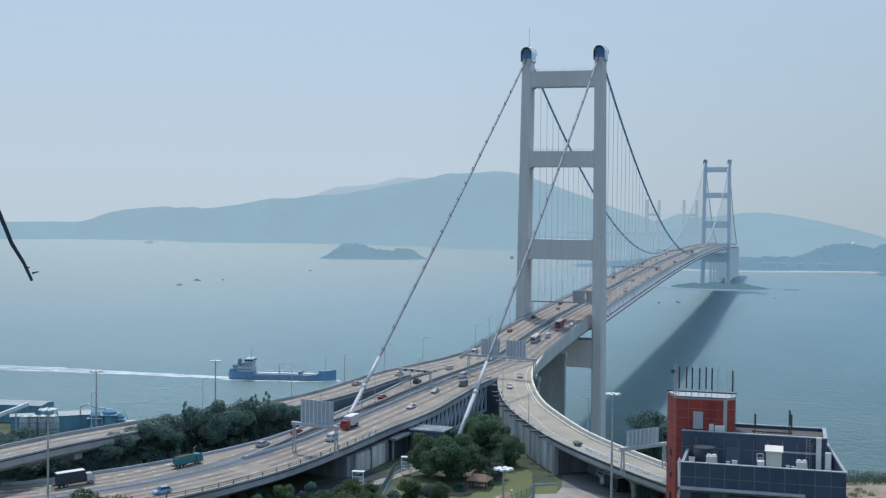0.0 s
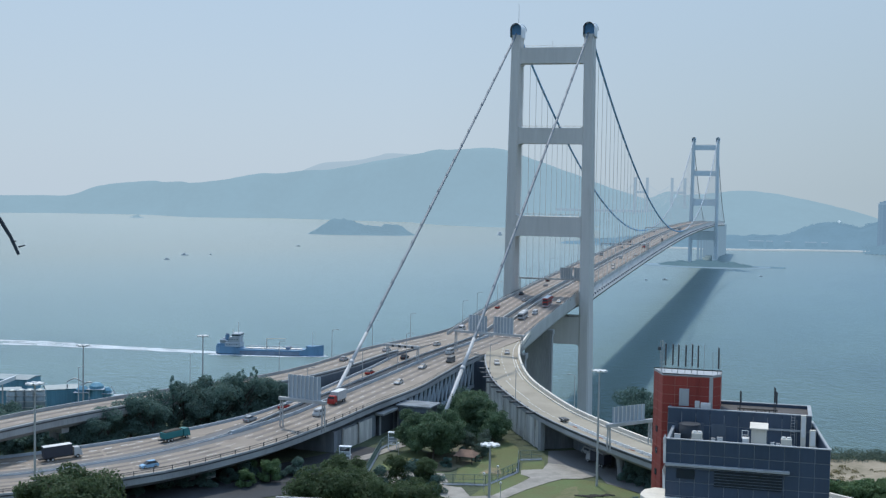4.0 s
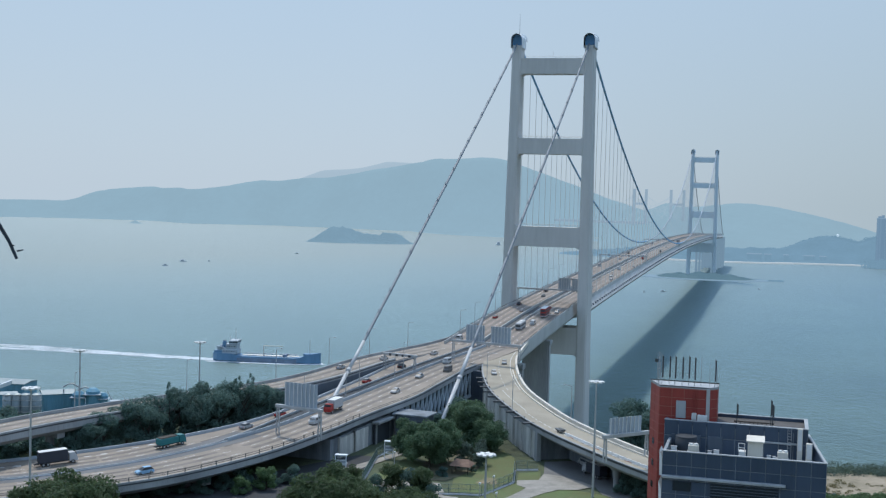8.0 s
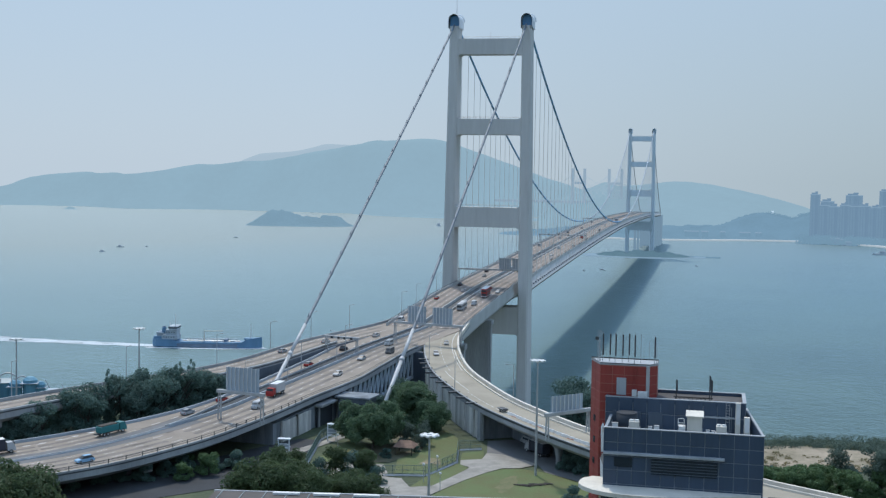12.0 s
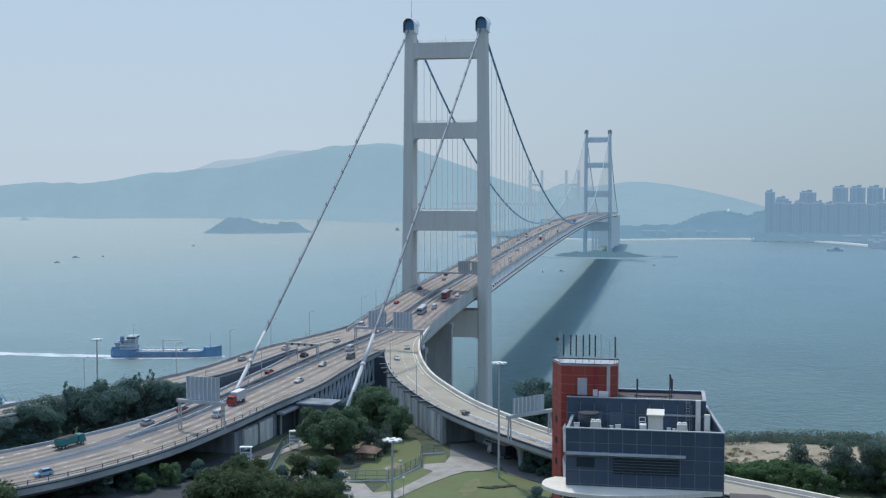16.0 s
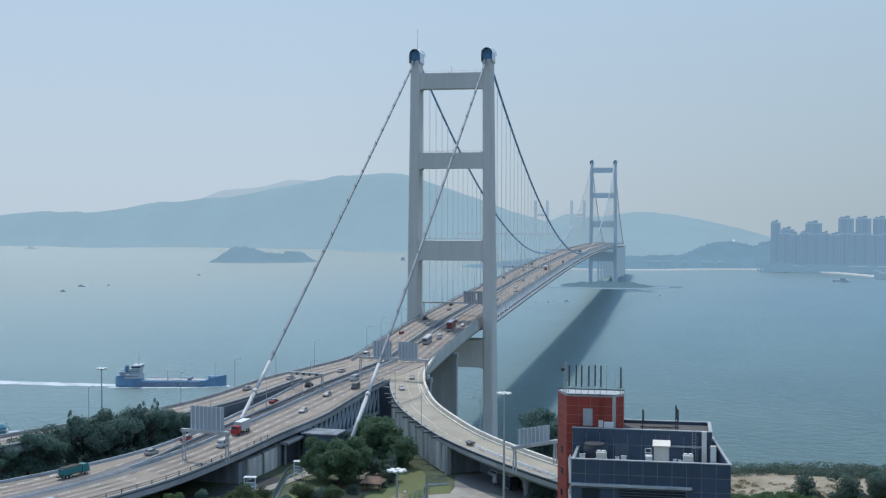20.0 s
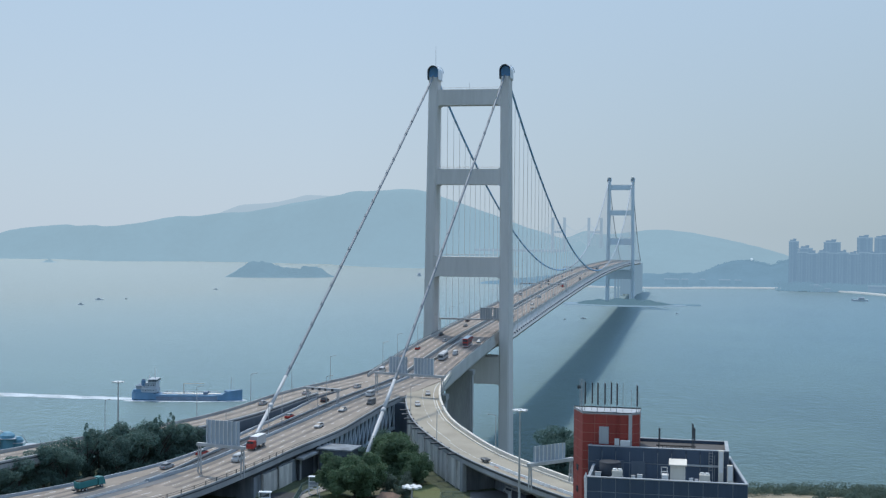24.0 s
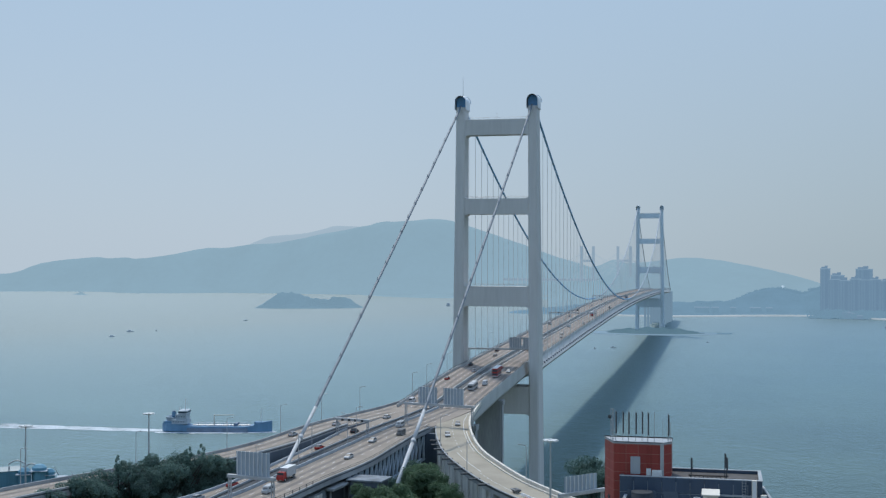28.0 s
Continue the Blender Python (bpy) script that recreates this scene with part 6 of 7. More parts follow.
for x, y, r, top in ((-224.5, -82, 3.2, 18), (-218.5, -78.5, 3.6, 19.5), (-214, -76, 2.4, 17)):
    e = thing("cement_hopper", "blue-grey loading hopper beside the shed", "hopper", "loading hoppers", at=(x, y, 3.5))
    bm = bmesh.new()
    rod(bm, (0, 0, 5.0), (0, 0, top - 5), r, r, 16)
    rod(bm, (0, 0, top - 5), (0, 0, top - 3.5), r, r * 0.5, 16)
    part("drum", bm, TEAL_SHED, e)
    bm = bmesh.new()
    rod(bm, (0, 0, 2.0), (0, 0, 5.0), r * 0.3, r, 16)
    part("cone", bm, GREY_SHED, e, "", True)
    for k in range(4):
        u = math.pi / 4 + k * math.pi / 2
        part("leg", bbox((0.5, 0.5, 6.0), (r * 0.85 * math.cos(u), r * 0.85 * math.sin(u), 3.0)), GALV, e)
    part("platform", bbox((2.4 * r, 2.4 * r, 0.3), (0, 0, top - 6.5), 20), PALE_SHIP, e)
ramp_belt = thing("conveyor_belt_housing", "long sloping pale conveyor housing beside the silos", "conveyor", at=(-256, -128, 3.5), rz=37)
bm = bmesh.new()
boxed(bm, (0, 0, 15.8), (40, 2.6, 1.8))
for v in bm.verts:
    v.co.z += v.co.x * 0.36
part("housing", bm, SADDLE, ramp_belt)
for u in (-14, -4, 6, 14):
    part("trestle", bbox((0.7, 2.0, 15 + u * 0.36), (u, 0, (15 + u * 0.36) / 2)), GALV, ramp_belt)

# hills, islets and shore: haze put in as emission, over dim base colours
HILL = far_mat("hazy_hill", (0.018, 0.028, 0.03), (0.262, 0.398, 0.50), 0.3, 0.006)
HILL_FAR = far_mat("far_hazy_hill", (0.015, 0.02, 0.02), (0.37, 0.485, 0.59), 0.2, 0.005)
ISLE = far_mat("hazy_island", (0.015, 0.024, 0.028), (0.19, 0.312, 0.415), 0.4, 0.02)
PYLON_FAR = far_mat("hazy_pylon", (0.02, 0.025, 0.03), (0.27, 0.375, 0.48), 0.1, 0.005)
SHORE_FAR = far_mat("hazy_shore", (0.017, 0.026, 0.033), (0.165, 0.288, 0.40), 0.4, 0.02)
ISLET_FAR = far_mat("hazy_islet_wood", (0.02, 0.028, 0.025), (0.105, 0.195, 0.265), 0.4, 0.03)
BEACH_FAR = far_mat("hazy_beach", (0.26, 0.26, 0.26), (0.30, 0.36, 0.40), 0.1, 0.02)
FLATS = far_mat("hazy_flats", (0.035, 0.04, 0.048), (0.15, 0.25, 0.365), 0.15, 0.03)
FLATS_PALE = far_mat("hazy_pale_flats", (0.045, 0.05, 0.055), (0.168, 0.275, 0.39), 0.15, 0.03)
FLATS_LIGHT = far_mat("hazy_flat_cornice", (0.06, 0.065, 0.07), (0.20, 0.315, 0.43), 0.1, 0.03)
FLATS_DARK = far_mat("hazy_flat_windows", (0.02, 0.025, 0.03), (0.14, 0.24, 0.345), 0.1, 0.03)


# ---- small craft ----
BOAT_GREY = mat("weathered_boat_paint", (0.48, 0.55, 0.60), 0.7, 0, 0.15, 0.5, 2)
for k, (x, y, L) in enumerate(((-833, 1200, 13), (-803, 1083, 11), (-803, 1233, 8), (-784, 1573, 9), (-53, 1016, 8), (-29, 1037, 9), (95, 1176, 6), (-562, 2370, 30), (406, 1612, 28))):
    e = thing("small_boat", "small dark boat far out on the water", "boat", "distant boats", at=(x, y, 0), rz=k * 67)
    part("hull", prism([(-L / 2, -L * 0.14), (L * 0.3, -L * 0.14), (L / 2, 0), (L * 0.3, L * 0.14), (-L / 2, L * 0.14)], -0.4, L * 0.12), BOAT_GREY, e)
    part("cabin", bbox((L * 0.35, L * 0.2, L * 0.14), (-L * 0.1, 0, L * 0.19), 0, L * 0.02), PALE_SHIP, e)

# ---- distance ----
def far_range(name, crest, depth, material, label, rough=14, seed=0):
    """A ridge through rows of azimuth, distance and height seen from the lookout, falling to the sea on both sides."""
    c = np.array(crest, float)
    t = np.linspace(0, len(c) - 1, 200)
    az, d, h = (np.interp(t, range(len(c)), c[:, k]) for k in range(3))
    k = np.ones(7) / 7
    h = np.convolve(np.pad(h, 3, mode="edge"), k, "valid")
    vs = []
    prof = [(-1.0, -0.03), (-0.86, 0.10), (-0.7, 0.24), (-0.5, 0.46), (-0.3, 0.74), (-0.12, 0.94), (0, 1.0), (0.4, 0.6), (0.9, 0.0)]
    for i in range(len(t)):
        a = radians(az[i])
        for u, v in prof:
            r = d[i] + u * depth
            x, y = EYE[0] + r * math.sin(a), EYE[1] + r * math.cos(a)
            z = h[i] * v + rough * v * noise.fractal((x * 0.004, y * 0.004, seed), 1.0, 2.0, 5) + rough * 0.18 * v * noise.noise((x * 0.03, y * 0.03, seed))
            vs.append((x, y, z if v > 0 else -3))
    m = len(prof)
    fs = [(i * m + k, (i + 1) * m + k, (i + 1) * m + k + 1, i * m + k + 1) for i in range(len(t) - 1) for k in range(m - 1)]
    me = bpy.data.meshes.new(name)
    me.from_pydata(vs, [], fs)
    for f in me.polygons:
        f.use_smooth = True
    me.materials.append(material)
    return tagged(new(name, me), label, "hill", kind="structure")


def hz(el, d):
    return EYE[2] + math.tan(radians(el)) * d


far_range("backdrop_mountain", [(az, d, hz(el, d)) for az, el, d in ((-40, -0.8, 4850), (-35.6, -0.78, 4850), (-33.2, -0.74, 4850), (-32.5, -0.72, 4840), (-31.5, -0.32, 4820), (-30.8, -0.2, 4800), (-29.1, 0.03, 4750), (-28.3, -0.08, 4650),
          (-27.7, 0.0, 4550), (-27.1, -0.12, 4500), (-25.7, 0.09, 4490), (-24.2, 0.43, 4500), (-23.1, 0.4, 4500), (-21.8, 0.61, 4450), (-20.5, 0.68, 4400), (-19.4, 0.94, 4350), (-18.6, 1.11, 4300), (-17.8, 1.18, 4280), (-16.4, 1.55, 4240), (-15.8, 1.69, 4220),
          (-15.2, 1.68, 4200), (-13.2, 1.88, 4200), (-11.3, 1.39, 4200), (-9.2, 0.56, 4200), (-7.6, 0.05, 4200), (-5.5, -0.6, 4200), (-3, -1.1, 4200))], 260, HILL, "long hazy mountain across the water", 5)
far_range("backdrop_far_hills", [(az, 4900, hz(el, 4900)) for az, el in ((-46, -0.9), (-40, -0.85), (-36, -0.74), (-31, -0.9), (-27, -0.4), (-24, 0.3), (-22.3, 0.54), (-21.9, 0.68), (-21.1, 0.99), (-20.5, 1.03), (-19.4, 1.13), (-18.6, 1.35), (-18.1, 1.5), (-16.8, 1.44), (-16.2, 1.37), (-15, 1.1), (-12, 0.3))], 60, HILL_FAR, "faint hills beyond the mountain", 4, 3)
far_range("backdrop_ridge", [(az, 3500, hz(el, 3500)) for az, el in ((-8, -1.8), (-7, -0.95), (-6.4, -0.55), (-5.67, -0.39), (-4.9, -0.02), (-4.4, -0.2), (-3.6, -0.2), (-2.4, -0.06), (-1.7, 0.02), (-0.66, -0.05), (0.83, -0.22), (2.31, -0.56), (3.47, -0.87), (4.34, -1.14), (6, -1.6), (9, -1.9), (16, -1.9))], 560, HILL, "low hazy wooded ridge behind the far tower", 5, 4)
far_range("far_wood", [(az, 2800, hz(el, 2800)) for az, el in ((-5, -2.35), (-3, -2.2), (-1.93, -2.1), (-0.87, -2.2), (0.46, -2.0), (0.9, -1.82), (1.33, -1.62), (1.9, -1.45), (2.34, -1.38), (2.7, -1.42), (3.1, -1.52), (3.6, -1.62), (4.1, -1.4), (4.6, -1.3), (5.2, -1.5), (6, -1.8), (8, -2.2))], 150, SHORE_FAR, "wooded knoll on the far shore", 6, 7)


def mound(name, cx, cy, rx, ry, h, material, label, rz=0.0, seed=0, humps=((0, 0, 1, 1),), clump=0.0):
    """A hilly islet; humps are (x, y, reach, height) in shares of the half sizes."""
    n, m = 18, 56
    ca, sa = math.cos(radians(rz)), math.sin(radians(rz))
    vs, fs = [], []
    for i in range(n + 1):
        r = i / n
        for j in range(m):
            a = 2 * math.pi * j / m
            edge = 1 + 0.16 * noise.noise((math.cos(a) * 1.7, math.sin(a) * 1.7, seed))
            u, v = r * math.cos(a) * edge, r * math.sin(a) * edge
            z = sum(hh * math.exp(-(((u - hx) ** 2 + (v - hy) ** 2) / (0.2 * rr * rr)) ** 1.35) for hx, hy, rr, hh in humps)
            z = h * z * (1 - r ** 6) + clump * (1 - r ** 4) * (0.6 + noise.fractal((u * rx * 0.06, v * ry * 0.06, seed), 0.8, 2.0, 4)) + 2.5 * (1 - r ** 12) - 1.5 * r
            x, y = u * rx, v * ry
            vs.append((cx + x * ca - y * sa, cy + x * sa + y * ca, z))
    for i in range(n):
        for j in range(m):
            fs.append((i * m + j, i * m + (j + 1) % m, (i + 1) * m + (j + 1) % m, (i + 1) * m + j))
    me = bpy.data.meshes.new(name)
    me.from_pydata(vs, [], fs)
    me.materials.append(material)
    return tagged(new(name, me), label, "island", kind="structure")


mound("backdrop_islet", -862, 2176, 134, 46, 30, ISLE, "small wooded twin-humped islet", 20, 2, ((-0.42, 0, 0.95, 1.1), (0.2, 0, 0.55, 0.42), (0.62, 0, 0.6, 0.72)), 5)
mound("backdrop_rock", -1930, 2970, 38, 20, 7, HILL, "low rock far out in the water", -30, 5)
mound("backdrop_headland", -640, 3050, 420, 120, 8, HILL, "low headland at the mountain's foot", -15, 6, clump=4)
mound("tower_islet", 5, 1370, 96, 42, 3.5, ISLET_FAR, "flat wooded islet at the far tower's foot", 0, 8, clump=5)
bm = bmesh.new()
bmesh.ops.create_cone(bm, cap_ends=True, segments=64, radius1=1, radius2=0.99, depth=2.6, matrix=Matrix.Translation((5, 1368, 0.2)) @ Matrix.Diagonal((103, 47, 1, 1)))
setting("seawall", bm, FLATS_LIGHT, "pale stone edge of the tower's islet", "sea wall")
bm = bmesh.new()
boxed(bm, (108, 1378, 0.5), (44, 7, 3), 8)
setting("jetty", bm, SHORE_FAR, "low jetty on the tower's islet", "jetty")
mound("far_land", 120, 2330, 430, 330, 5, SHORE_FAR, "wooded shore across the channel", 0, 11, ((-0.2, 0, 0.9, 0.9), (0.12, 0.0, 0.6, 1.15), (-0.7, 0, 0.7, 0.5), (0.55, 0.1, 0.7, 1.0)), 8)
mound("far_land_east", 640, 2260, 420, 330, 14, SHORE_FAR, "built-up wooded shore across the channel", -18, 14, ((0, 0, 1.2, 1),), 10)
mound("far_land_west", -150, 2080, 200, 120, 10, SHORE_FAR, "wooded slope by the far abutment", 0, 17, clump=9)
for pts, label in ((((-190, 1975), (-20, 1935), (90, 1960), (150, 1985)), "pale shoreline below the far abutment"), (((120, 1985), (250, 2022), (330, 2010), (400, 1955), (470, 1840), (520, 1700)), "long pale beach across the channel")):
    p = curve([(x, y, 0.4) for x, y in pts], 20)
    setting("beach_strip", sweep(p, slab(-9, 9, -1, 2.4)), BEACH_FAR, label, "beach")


# ---- housing estate ----
# walls, bays and windows glow blue-grey, which stands in for haze
def flats(az, d, w, h, base, n_bays=4, floors=None, step=0.0):
    a = radians(az)
    x, y = EYE[0] + d * math.sin(a), EYE[1] + d * math.cos(a)
    e = thing("apartment_tower", "tall pale apartment block in haze on the far shore", "building", "apartment towers", at=(x, y, base), rz=-az)
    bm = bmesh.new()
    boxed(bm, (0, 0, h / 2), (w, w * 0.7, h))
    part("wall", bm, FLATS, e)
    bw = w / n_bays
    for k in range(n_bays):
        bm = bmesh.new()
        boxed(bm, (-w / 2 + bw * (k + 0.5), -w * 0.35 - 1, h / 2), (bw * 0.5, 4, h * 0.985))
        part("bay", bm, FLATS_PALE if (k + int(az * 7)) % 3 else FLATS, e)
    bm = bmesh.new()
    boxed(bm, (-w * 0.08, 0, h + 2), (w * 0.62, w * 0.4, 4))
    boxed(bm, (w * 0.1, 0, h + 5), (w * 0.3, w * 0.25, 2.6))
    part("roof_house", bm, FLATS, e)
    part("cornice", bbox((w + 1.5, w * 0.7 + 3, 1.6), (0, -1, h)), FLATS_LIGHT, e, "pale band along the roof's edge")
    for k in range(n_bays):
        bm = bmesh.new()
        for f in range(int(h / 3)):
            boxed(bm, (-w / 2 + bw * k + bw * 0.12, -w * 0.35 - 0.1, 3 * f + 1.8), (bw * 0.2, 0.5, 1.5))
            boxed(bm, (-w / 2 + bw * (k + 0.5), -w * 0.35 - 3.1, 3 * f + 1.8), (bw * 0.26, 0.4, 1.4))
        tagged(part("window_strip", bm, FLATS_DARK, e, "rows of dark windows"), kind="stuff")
    return e


D = 2650
BLOCKS = [(4.55, -0.50, 20, D), (5.08, -0.80, 27, D + 10), (6.21, -0.52, 34, D + 60)]
BLOCKS += [(7.6 + 0.735 * k, -0.30, 32, D + 120) for k in range(5)]
BLOCKS += [(4.95 + 0.44 * k, (-0.98, -1.03, -0.96, -1.0)[k % 4], 20, D - 30) for k in range(15)]
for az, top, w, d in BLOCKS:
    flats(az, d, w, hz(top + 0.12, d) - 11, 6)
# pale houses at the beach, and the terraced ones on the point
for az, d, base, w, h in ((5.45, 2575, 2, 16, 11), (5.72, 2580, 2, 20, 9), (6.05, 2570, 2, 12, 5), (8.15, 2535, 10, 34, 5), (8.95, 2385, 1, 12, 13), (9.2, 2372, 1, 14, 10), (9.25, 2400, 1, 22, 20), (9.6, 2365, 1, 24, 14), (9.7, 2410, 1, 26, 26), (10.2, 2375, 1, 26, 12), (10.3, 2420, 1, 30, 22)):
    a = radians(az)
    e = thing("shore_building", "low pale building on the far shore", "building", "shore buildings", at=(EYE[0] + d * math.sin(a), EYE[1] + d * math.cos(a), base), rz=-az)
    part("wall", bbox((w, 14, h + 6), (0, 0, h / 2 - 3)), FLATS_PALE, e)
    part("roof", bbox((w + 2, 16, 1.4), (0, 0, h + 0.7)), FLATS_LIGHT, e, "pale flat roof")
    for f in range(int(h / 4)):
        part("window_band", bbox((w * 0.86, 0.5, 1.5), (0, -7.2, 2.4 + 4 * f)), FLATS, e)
# tree-tops along the shore below the estate and on the knoll's crest
rf = random.Random(3)
canopy = []
for k in range(330):
    a, d = rf.uniform(4.0, 11.4), 2590 + rf.uniform(-22, 22)
    r = rf.uniform(5, 10)
    canopy.append((EYE[0] + d * math.sin(radians(a)), EYE[1] + d * math.cos(radians(a)), rf.uniform(1, 12), r * 1.4, r, r * 0.8))
ob = new("shore_trees", crown_mesh("shore_trees", canopy, 26000, 2.2, SHORE_FAR, 79))
tagged(ob, "hazy belt of trees below the apartment towers", "trees", kind="stuff")
canopy = []
for k in range(260):
    a = rf.uniform(-2.5, 4.9)
    el = float(np.interp(a, (-5, -0.87, 0.46, 0.9, 1.33, 1.9, 2.34, 2.7, 3.1, 3.6, 4.1, 4.6, 5.2), (-2.35, -2.2, -2.0, -1.82, -1.62, -1.45, -1.38, -1.42, -1.52, -1.62, -1.4, -1.3, -1.5)))
    r = rf.uniform(3.5, 8)
    canopy.append((EYE[0] + 2795 * math.sin(radians(a)), EYE[1] + 2795 * math.cos(radians(a)), hz(el, 2795) - rf.uniform(1, 9), r * 1.5, r, r * 0.75))
ob = new("crest_trees", crown_mesh("crest_trees", canopy, 20000, 1.9, SHORE_FAR, 80))
tagged(ob, "hazy uneven tree-tops along the knoll's crest", "trees", kind="stuff")
for az, el, w, h in ((-0.9, -2.35, 30, 7), (-0.3, -2.3, 14, 6), (1.5, -2.25, 22, 7), (2.1, -2.4, 12, 5), (0.5, -2.4, 10, 5)):
    a, d, h = radians(az), 2690, 5.0
    e = thing("shore_building", "low pale building on the far shore", "building", "shore buildings", at=(EYE[0] + d * math.sin(a), EYE[1] + d * math.cos(a), 10), rz=-az)
    part("wall", bbox((w, 18, h + 12), (0, 0, h / 2 - 6)), SHORE_FAR, e)
    part("roof", bbox((w + 2, 20, 1.4), (0, 0, h + 0.7)), FLATS_LIGHT, e)
a, d = radians(2.7), 2850
dome = thing("hilltop_dome", "white dome on a short tower above the trees", "tower", at=(EYE[0] + d * math.sin(a), EYE[1] + d * math.cos(a), 47))
bm = bmesh.new()
rod(bm, (0, 0, -44), (0, 0, 8), 2.6, 2.2, 12)
part("shaft", bm, PYLON_FAR, dome)
bm = bmesh.new()
bmesh.ops.create_icosphere(bm, subdivisions=2, radius=3.4, matrix=Matrix.Translation((0, 0, 10)))
part("ball", bm, far_mat("hazy_white_dome", (0.4, 0.42, 0.45), (0.34, 0.44, 0.5)), dome)
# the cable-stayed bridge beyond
# its faintness is haze emitted by the pylon and stay materials
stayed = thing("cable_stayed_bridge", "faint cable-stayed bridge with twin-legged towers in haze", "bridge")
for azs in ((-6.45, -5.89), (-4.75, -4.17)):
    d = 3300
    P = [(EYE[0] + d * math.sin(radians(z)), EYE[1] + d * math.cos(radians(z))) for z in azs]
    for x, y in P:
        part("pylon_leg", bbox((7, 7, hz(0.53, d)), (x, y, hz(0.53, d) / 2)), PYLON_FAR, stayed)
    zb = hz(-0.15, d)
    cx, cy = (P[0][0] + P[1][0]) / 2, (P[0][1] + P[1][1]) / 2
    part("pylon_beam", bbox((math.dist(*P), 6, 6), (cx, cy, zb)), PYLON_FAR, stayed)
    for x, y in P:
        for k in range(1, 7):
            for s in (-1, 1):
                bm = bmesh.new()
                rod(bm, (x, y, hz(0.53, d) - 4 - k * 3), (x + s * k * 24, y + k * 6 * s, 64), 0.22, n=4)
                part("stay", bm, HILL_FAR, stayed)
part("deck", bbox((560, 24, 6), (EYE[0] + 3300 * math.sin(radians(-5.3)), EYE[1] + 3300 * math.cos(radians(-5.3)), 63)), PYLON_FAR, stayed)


# ---- vehicles ----
CAR_GLASS = mat("car_window_glass", (0.03, 0.04, 0.05), 0.45, 0, 0.1, 0.5, 3)
TYRE = mat("tyre", (0.02, 0.02, 0.02), 0.9, 0, 0.1, 2, 9)
LAMP_RED = mat("tail_lamp", (0.35, 0.02, 0.02), 0.3, 0, 0.05, 2, 9)
LAMP_CLEAR = mat("head_lamp", (0.7, 0.7, 0.68), 0.15, 0, 0.05, 2, 9)
COLOURS = {"red": (0.33, 0.025, 0.02), "white": (0.42, 0.43, 0.44), "silver": (0.3, 0.32, 0.34), "black": (0.025, 0.026, 0.03), "blue": (0.22, 0.40, 0.58), "teal": (0.02, 0.16, 0.17), "grey": (0.12, 0.125, 0.13), "orange": (0.50, 0.14, 0.03), "dark": (0.03, 0.035, 0.05)}
BODY = {k: mat("car_paint_" + k, c, 0.65, 0.0, 0.05, 0.8, 6) for k, c in COLOURS.items()}


def wheels(e, xs, ys, r):
    for y in ys:
        for x in xs:
            bm = bmesh.new()
            rod(bm, (x - 0.12, y, r), (x + 0.12, y, r), r, n=14)
            w = part("wheel", bm, TYRE, e)
            bm = bmesh.new()
            s = 1 if x > 0 else -1
            rod(bm, (x + s * 0.1, y, r), (x + s * 0.14, y, r), r * 0.55, n=10)
            part("rim", bm, GALV, w)


def body_shell(w, rows):
    """Cross rows of (y, belt, roof share of the width, z low, z high) along the length."""
    bm = bmesh.new()
    prev = None
    for y, z0, z1, k in rows:
        ring = [bm.verts.new(c) for c in ((-w / 2, y, z0), (w / 2, y, z0), (w / 2 * k, y, z1), (-w / 2 * k, y, z1))]
        if prev:
            for j in range(4):
                bm.faces.new((prev[j], prev[(j + 1) % 4], ring[(j + 1) % 4], ring[j]))
        else:
            bm.faces.new(ring[::-1])
        prev = ring
    bm.faces.new(prev)
    return bm


def car(colour, label, roof=None, tall=0.0):
    e = thing("car", label, "car", "road traffic")
    part("body", body_shell(1.8, [(-2.25, 0.4, 0.75, 0.94), (-2.15, 0.25, 0.95, 0.95), (-1.2, 0.22, 1.0, 0.97), (1.0, 0.22, 0.98, 0.97), (2.0, 0.25, 0.82, 0.94), (2.2, 0.38, 0.65, 0.9)]), BODY[colour], e)
    cab = part("cabin", body_shell(1.68, [(-1.95 - tall, 0.92, 0.96, 0.98), (-1.3 - tall, 0.92, 1.42 + tall, 0.8), (0.2, 0.92, 1.45 + tall, 0.8), (1.15, 0.92, 0.97, 0.95)]), CAR_GLASS, e, "dark glazed cabin")
    part("roof", bbox((1.3, 1.75 + tall, 0.08), (0, -0.55 - tall / 2, 1.46 + tall), 0, 0.03), BODY[roof or colour], cab)
    wheels(e, (-0.82, 0.82), (-1.35, 1.35), 0.32)
    for x in (-0.65, 0.65):
        part("headlight", bbox((0.35, 0.1, 0.15), (x, 2.17, 0.62)), LAMP_CLEAR, e)
        part("tail_light", bbox((0.3, 0.1, 0.2), (x, -2.22, 0.72)), LAMP_RED, e)
    return e


def van(colour, label):
    e = thing("van", label, "van", "road traffic")
    part("body", body_shell(1.9, [(-2.5, 0.3, 2.0, 0.9), (-2.4, 0.28, 2.1, 0.9), (1.2, 0.28, 2.1, 0.9), (1.9, 0.28, 1.3, 0.92), (2.4, 0.3, 1.0, 0.92)]), BODY[colour], e)
    for x in (-0.93, 0.93):
        part("side_window", bbox((0.06, 2.9, 0.55), (x * 0.985, -0.4, 1.5)), CAR_GLASS, e)
    part("rear_window", bbox((1.4, 0.06, 0.6), (0, -2.5, 1.6)), CAR_GLASS, e)
    part("windscreen", bbox((1.5, 0.75, 0.06), (0, 1.58, 1.74)), CAR_GLASS, e)
    wheels(e, (-0.85, 0.85), (-1.6, 1.6), 0.34)
    return e


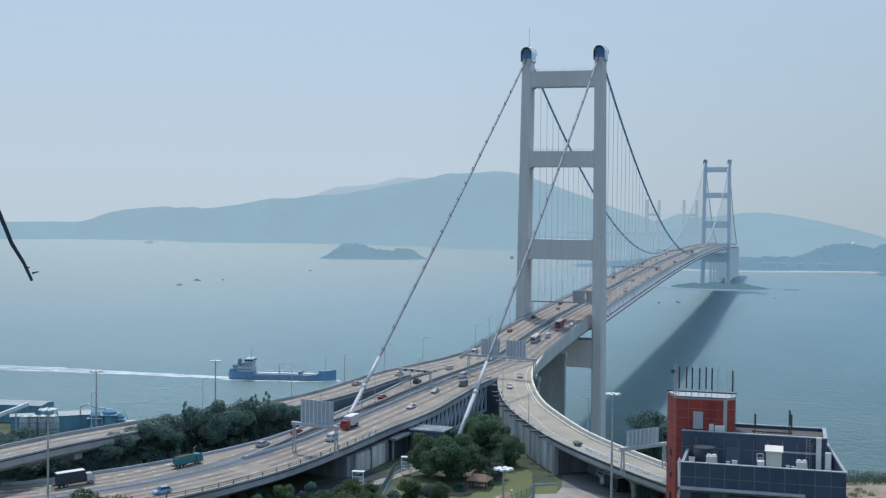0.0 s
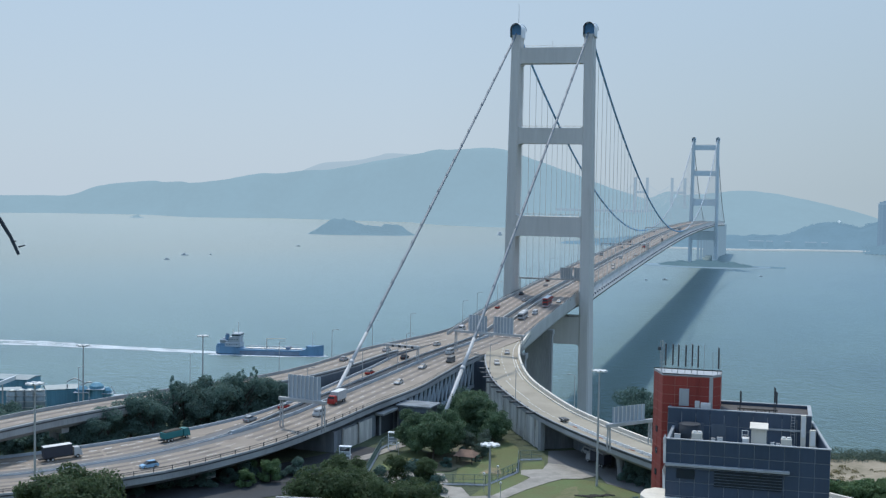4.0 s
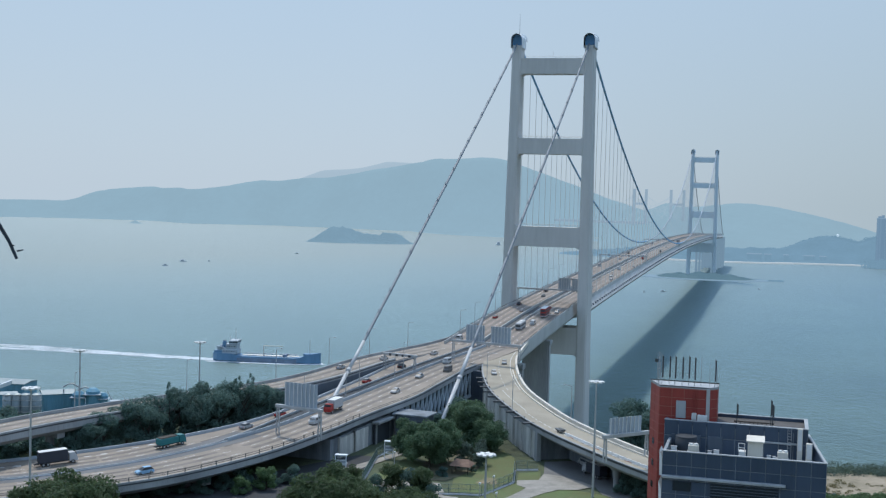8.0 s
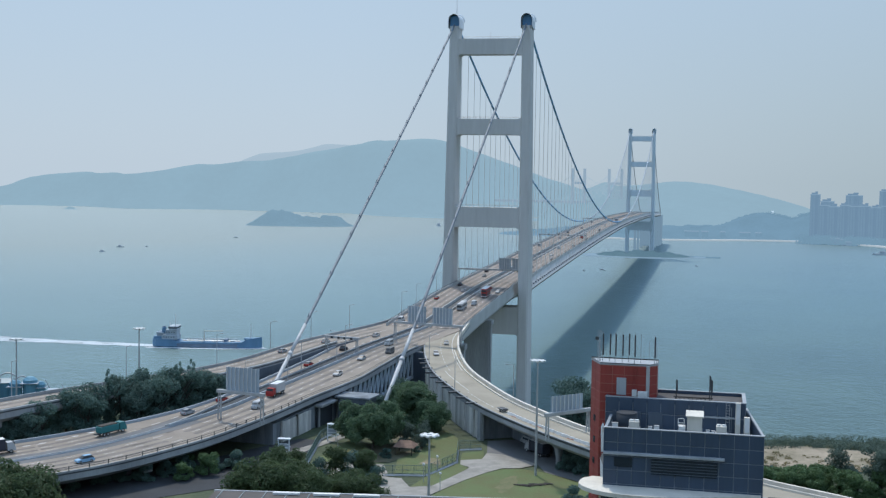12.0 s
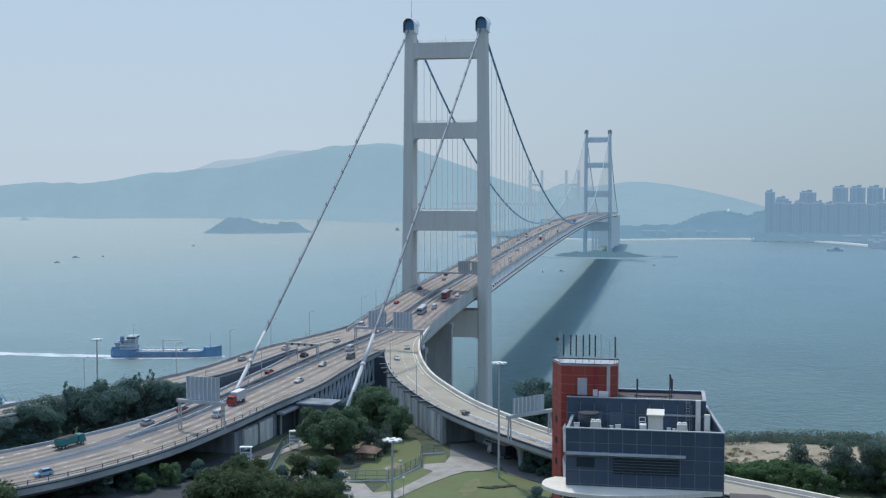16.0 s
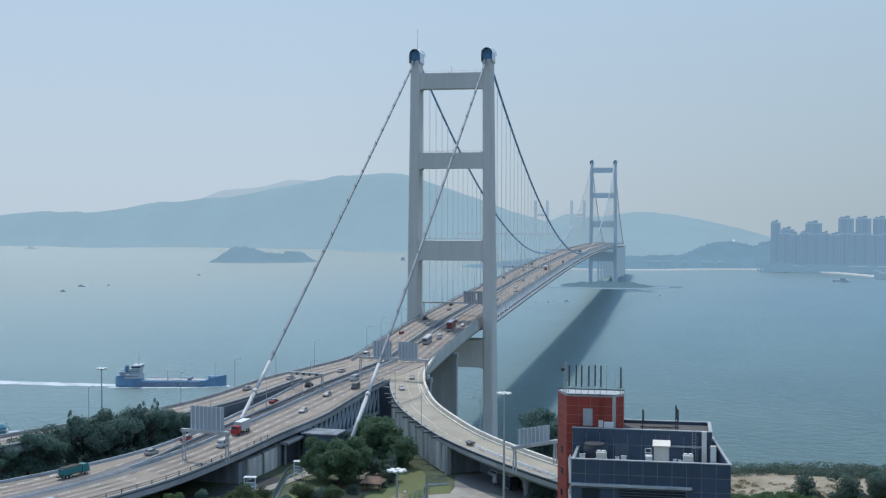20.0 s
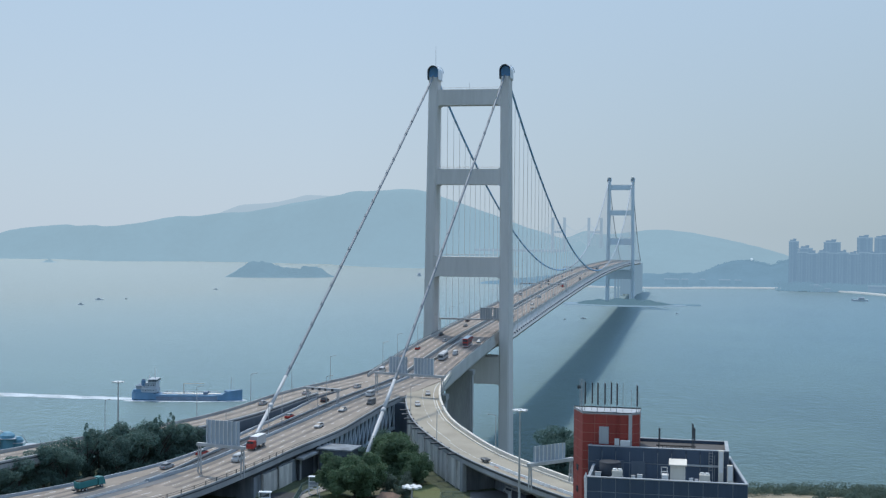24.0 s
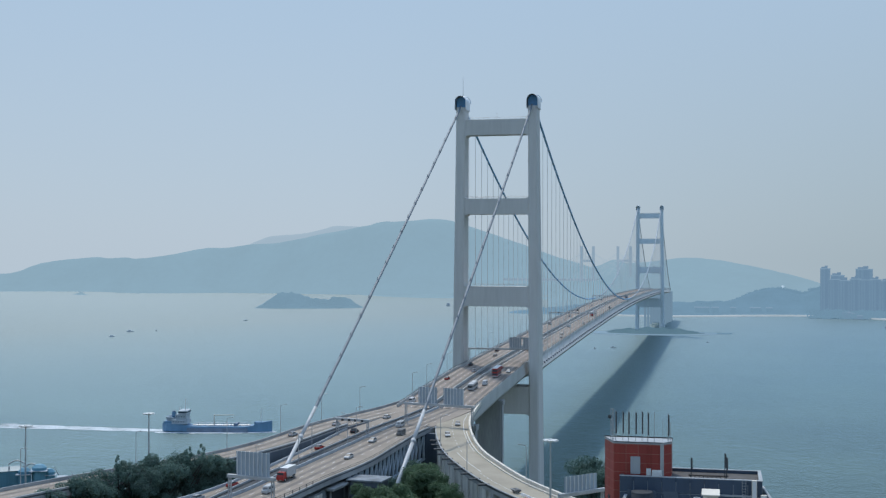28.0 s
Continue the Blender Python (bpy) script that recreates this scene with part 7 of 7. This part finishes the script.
def coach(colour, label, h, band):
    e = thing("bus", label, "bus", "road traffic")
    part("body", bbox((2.5, 11.5, h - 0.4), (0, 0, 0.4 + (h - 0.4) / 2), 0, 0.12), BODY[colour], e)
    for z in ([1.9] if h < 4 else [1.7, 3.4]):
        for x in (-1.26, 1.26):
            part("window_band", bbox((0.05, 10.4, 0.85), (x, 0, z)), CAR_GLASS, e)
        part("front_window", bbox((2.2, 0.06, 1.0), (0, 5.76, z)), CAR_GLASS, e)
        part("rear_window", bbox((2.0, 0.06, 0.8), (0, -5.76, z)), CAR_GLASS, e)
    part("skirt", bbox((2.54, 11.54, 0.5), (0, 0, 0.75)), BODY[band], e)
    part("roof_unit", bbox((1.6, 3, 0.25), (0, -2, h + 0.1), 0, 0.05) if h < 4 else bbox((2.4, 11.2, 0.2), (0, 0, h + 0.06), 0, 0.05), WHITE, e)
    wheels(e, (-1.12, 1.12), (-3.4, 3.6), 0.48)
    return e


def lorry(cab_colour, box_colour, label, L=6.5, h=2.6, open_top=False):
    e = thing("truck", label, "truck", "road traffic")
    part("chassis", bbox((1.1, L + 2.2, 0.35), (0, -0.4, 0.8)), STEEL_DARK, e)
    cab = part("cab", body_shell(2.3, [(L / 2 + 0.0, 0.7, 2.7, 0.94), (L / 2 + 1.4, 0.7, 2.7, 0.92), (L / 2 + 1.9, 0.6, 1.7, 0.96), (L / 2 + 2.0, 0.5, 1.5, 0.96)]), BODY[cab_colour], e)
    part("windscreen", bbox((2.0, 0.1, 0.9), (0, L / 2 + 1.72, 2.15)), CAR_GLASS, cab)
    box = part("cargo_box", bbox((2.45, L, h), (0, -0.4, 1.0 + h / 2), 0, 0.05), BODY[box_colour], e)
    if open_top:
        part("load", bbox((2.1, L - 0.5, 0.3), (0, -0.4, 1.0 + h + 0.1), 0, 0.1), BARK, box)
    else:
        part("box_roof", bbox((2.4, L - 0.1, 0.06), (0, -0.4, 1.04 + h)), WHITE, box)
    wheels(e, (-1.05, 1.05), (-L / 2 + 0.6, -L / 2 + 1.7, L / 2 + 0.8), 0.48)
    return e


SOURCES = {
    "red_car": car("red", "red taxi with a pale roof on the road", "silver"),
    "white_car": car("white", "white saloon car on the road"),
    "silver_car": car("silver", "silver saloon car on the road"),
    "black_car": car("black", "black people carrier on the road", None, 0.25),
    "blue_car": car("blue", "light blue hatchback on the approach road", None, 0.15),
    "white_van": van("white", "white van on the road"),
    "grey_van": van("grey", "dark grey van on the road"),
    "coach": coach("white", "white single-deck coach on the approach", 3.1, "silver"),
    "decker": coach("red", "red double-deck bus on the bridge", 4.4, "white"),
    "box_truck": lorry("white", "dark", "truck with a dark cargo box and pale roof", 7.0, 2.7),
    "tipper": lorry("teal", "teal", "teal tipper truck on the approach road", 5.5, 1.6, True),
    "red_truck": lorry("red", "white", "red lorry with a white box on the approach", 6.0, 2.6),
    "orange_truck": lorry("orange", "grey", "small orange lorry on the bridge deck", 4.5, 1.8, True),
}
USED = set()


def drive(kind, p, y, off, away):
    (px, py, pz), h = along(p, station(p, y), off)
    (ax, ay, az), _ = along(p, station(p, y) + 3, off)
    (bx, by, bz), _ = along(p, station(p, y) - 3, off)
    tilt = math.degrees(math.atan2(az - bz, math.dist((ax, ay), (bx, by))))
    m = pose(px, py, pz + 0.015, 0, 0, h) @ pose(0, 0, 0, tilt, 0, 0)
    if not away:
        m = m @ pose(0, 0, 0, 0, 0, 180)
    if kind in USED:
        copy_thing(SOURCES[kind], m)
    else:
        SOURCES[kind].matrix_basis = m
        USED.add(kind)


for kind, y, off in (("red_car", -397, -8), ("red_car", -391, -12), ("box_truck", -371, -9.5), ("tipper", -343, -7.5), ("silver_car", -318, -5), ("red_car", -300, -4.8), ("red_car", -236, -5.0), ("black_car", -205, -6), ("white_car", -170, -8)):
    drive(kind, MAIN, y, off, True)
for kind, y, off in (("blue_car", -360, 12), ("coach", -389, 13), ("white_van", -305, 9), ("white_car", -250, 11), ("red_truck", -283, 6), ("silver_car", -222, 7.5), ("white_van", -188, 5), ("grey_van", -205, 12)):
    drive(kind, MAIN, y, off, False)
for kind, y, off in (("white_van", -128, -13), ("black_car", -100, -9), ("red_car", -64, -12.5), ("white_car", -40, -5.5), ("black_car", -8, -12), ("silver_car", 34, -8.5), ("black_car", 70, -12.5), ("white_car", 120, -8.5), ("silver_car", 150, -12), ("orange_truck", 215, -8.5), ("white_van", 290, -12),
                     ("white_car", 380, -8.5), ("black_car", 470, -12), ("silver_car", 560, -8.5), ("white_van", 690, -12)):
    drive(kind, DECK, y, off, True)
for kind, y, off in (("coach", -92, 5.5), ("white_van", -72, 8.5), ("decker", -48, 8.8), ("white_car", -36, 12), ("red_car", -20, 5.5), ("silver_car", 30, 12), ("coach", 78, 5.5), ("white_car", 100, 9), ("silver_car", 165, 12), ("white_car", 200, 8.6), ("white_van", 262, 5.5), ("silver_car", 300, 12),
                        ("red_truck", 390, 8.6), ("white_car", 455, 5.5), ("grey_van", 520, 12), ("silver_car", 620, 8.6), ("box_truck", 720, 12)):
    drive(kind, DECK, y, off, False)
for kind, y, off in (("white_car", -205, -2.4), ("silver_car", -180, 1.8)):
    drive(kind, RIGHT, y, off, False)
drive("silver_car", LEFT, -225, -2, True)
drive("white_car", LEFT, -196, 2, True)
for kind in set(SOURCES) - USED:
    drive(kind, LEFT, -345, -2, True)

# parked in the shade of the underpass
for kind, x, y, rz in (("white_van", 65.5, -287, 40), ("silver_car", 68.5, -293, 35), ("box_truck", 70.5, -300, 40)):
    copy_thing(SOURCES[kind], pose(x, y, land(x, y) + 0.2, 0, 0, rz))

# warning trailer and barriers on the curve
spot, h = along(RIGHT, station(RIGHT, -290), -2.7)
sgn = thing("warning_trailer", "low dark warning trailer parked on the curve", "trailer", at=(*spot[:2], spot[2] + 0.02), rz=h)
part("board", bbox((1.7, 3.4, 0.16), (0, 0, 0.95), 0, 0.04), STEEL_DARK, sgn, "dark board folded flat")
for u in (-0.88, 0.88):
    part("frame", bbox((0.08, 3.6, 0.2), (u, 0, 0.95)), GALV, sgn)
part("chassis", bbox((1.5, 3.2, 0.35), (0, 0, 0.66)), BODY["grey"], sgn)
wheels(sgn, (-0.8, 0.8), (0.0,), 0.34)
for k in range(24):
    p, h = along(RIGHT, station(RIGHT, -293.5) - k * 2.7, -2.7)
    e = thing("road_barrier", "low white plastic barrier block on the curve", "barrier", "road barriers", at=p, rz=h)
    part("block", body_shell(0.6, [(-1.25, 0, 0.7, 0.5), (1.25, 0, 0.7, 0.5)]), WHITE, e)
    part("foot", bbox((0.7, 2.3, 0.12), (0, 0, 0.06)), BODY["orange"] if k % 5 == 1 else WHITE, e)

# ---- the bare branch at the lookout ----
branch = thing("bare_branch", "thin dark bare branch at the lookout's edge", "branch", at=(109.4, -622.6, land(109.4, -622.6)))
bx, by, bz = 109.4, -622.6, land(109.4, -622.6)


def limb(pts, r0, r1, name):
    bm = bmesh.new()
    n = len(pts) - 1
    for i in range(n):
        a, b = (Vector(q) - Vector((bx, by, bz)) for q in (pts[i], pts[i + 1]))
        rod(bm, a, b, r0 + (r1 - r0) * i / n, r0 + (r1 - r0) * (i + 1) / n, 6)
    part(name, bm, TWIG, branch)


limb([(bx, by, bz - 0.3), (109.5, -622.6, 120.5), (109.8, -622.4, 122.6), (110.6, -621.9, 123.9), (111.3, -621.45, 124.1)], 0.06, 0.02, "stem")
limb([(111.3, -621.45, 124.075), (111.7, -621.2, 123.725), (111.93, -621.09, 123.36), (112.0, -621.05, 123.15), (112.04, -621.03, 123.075), (112.07, -621.02, 123.005)], 0.010, 0.006, "twig")
limb([(112.05, -621.03, 123.055), (112.066, -621.03, 123.058)], 0.004, 0.002, "bud")
limb([(112.07, -621.02, 123.035), (112.085, -621.0, 123.04)], 0.004, 0.002, "bud")
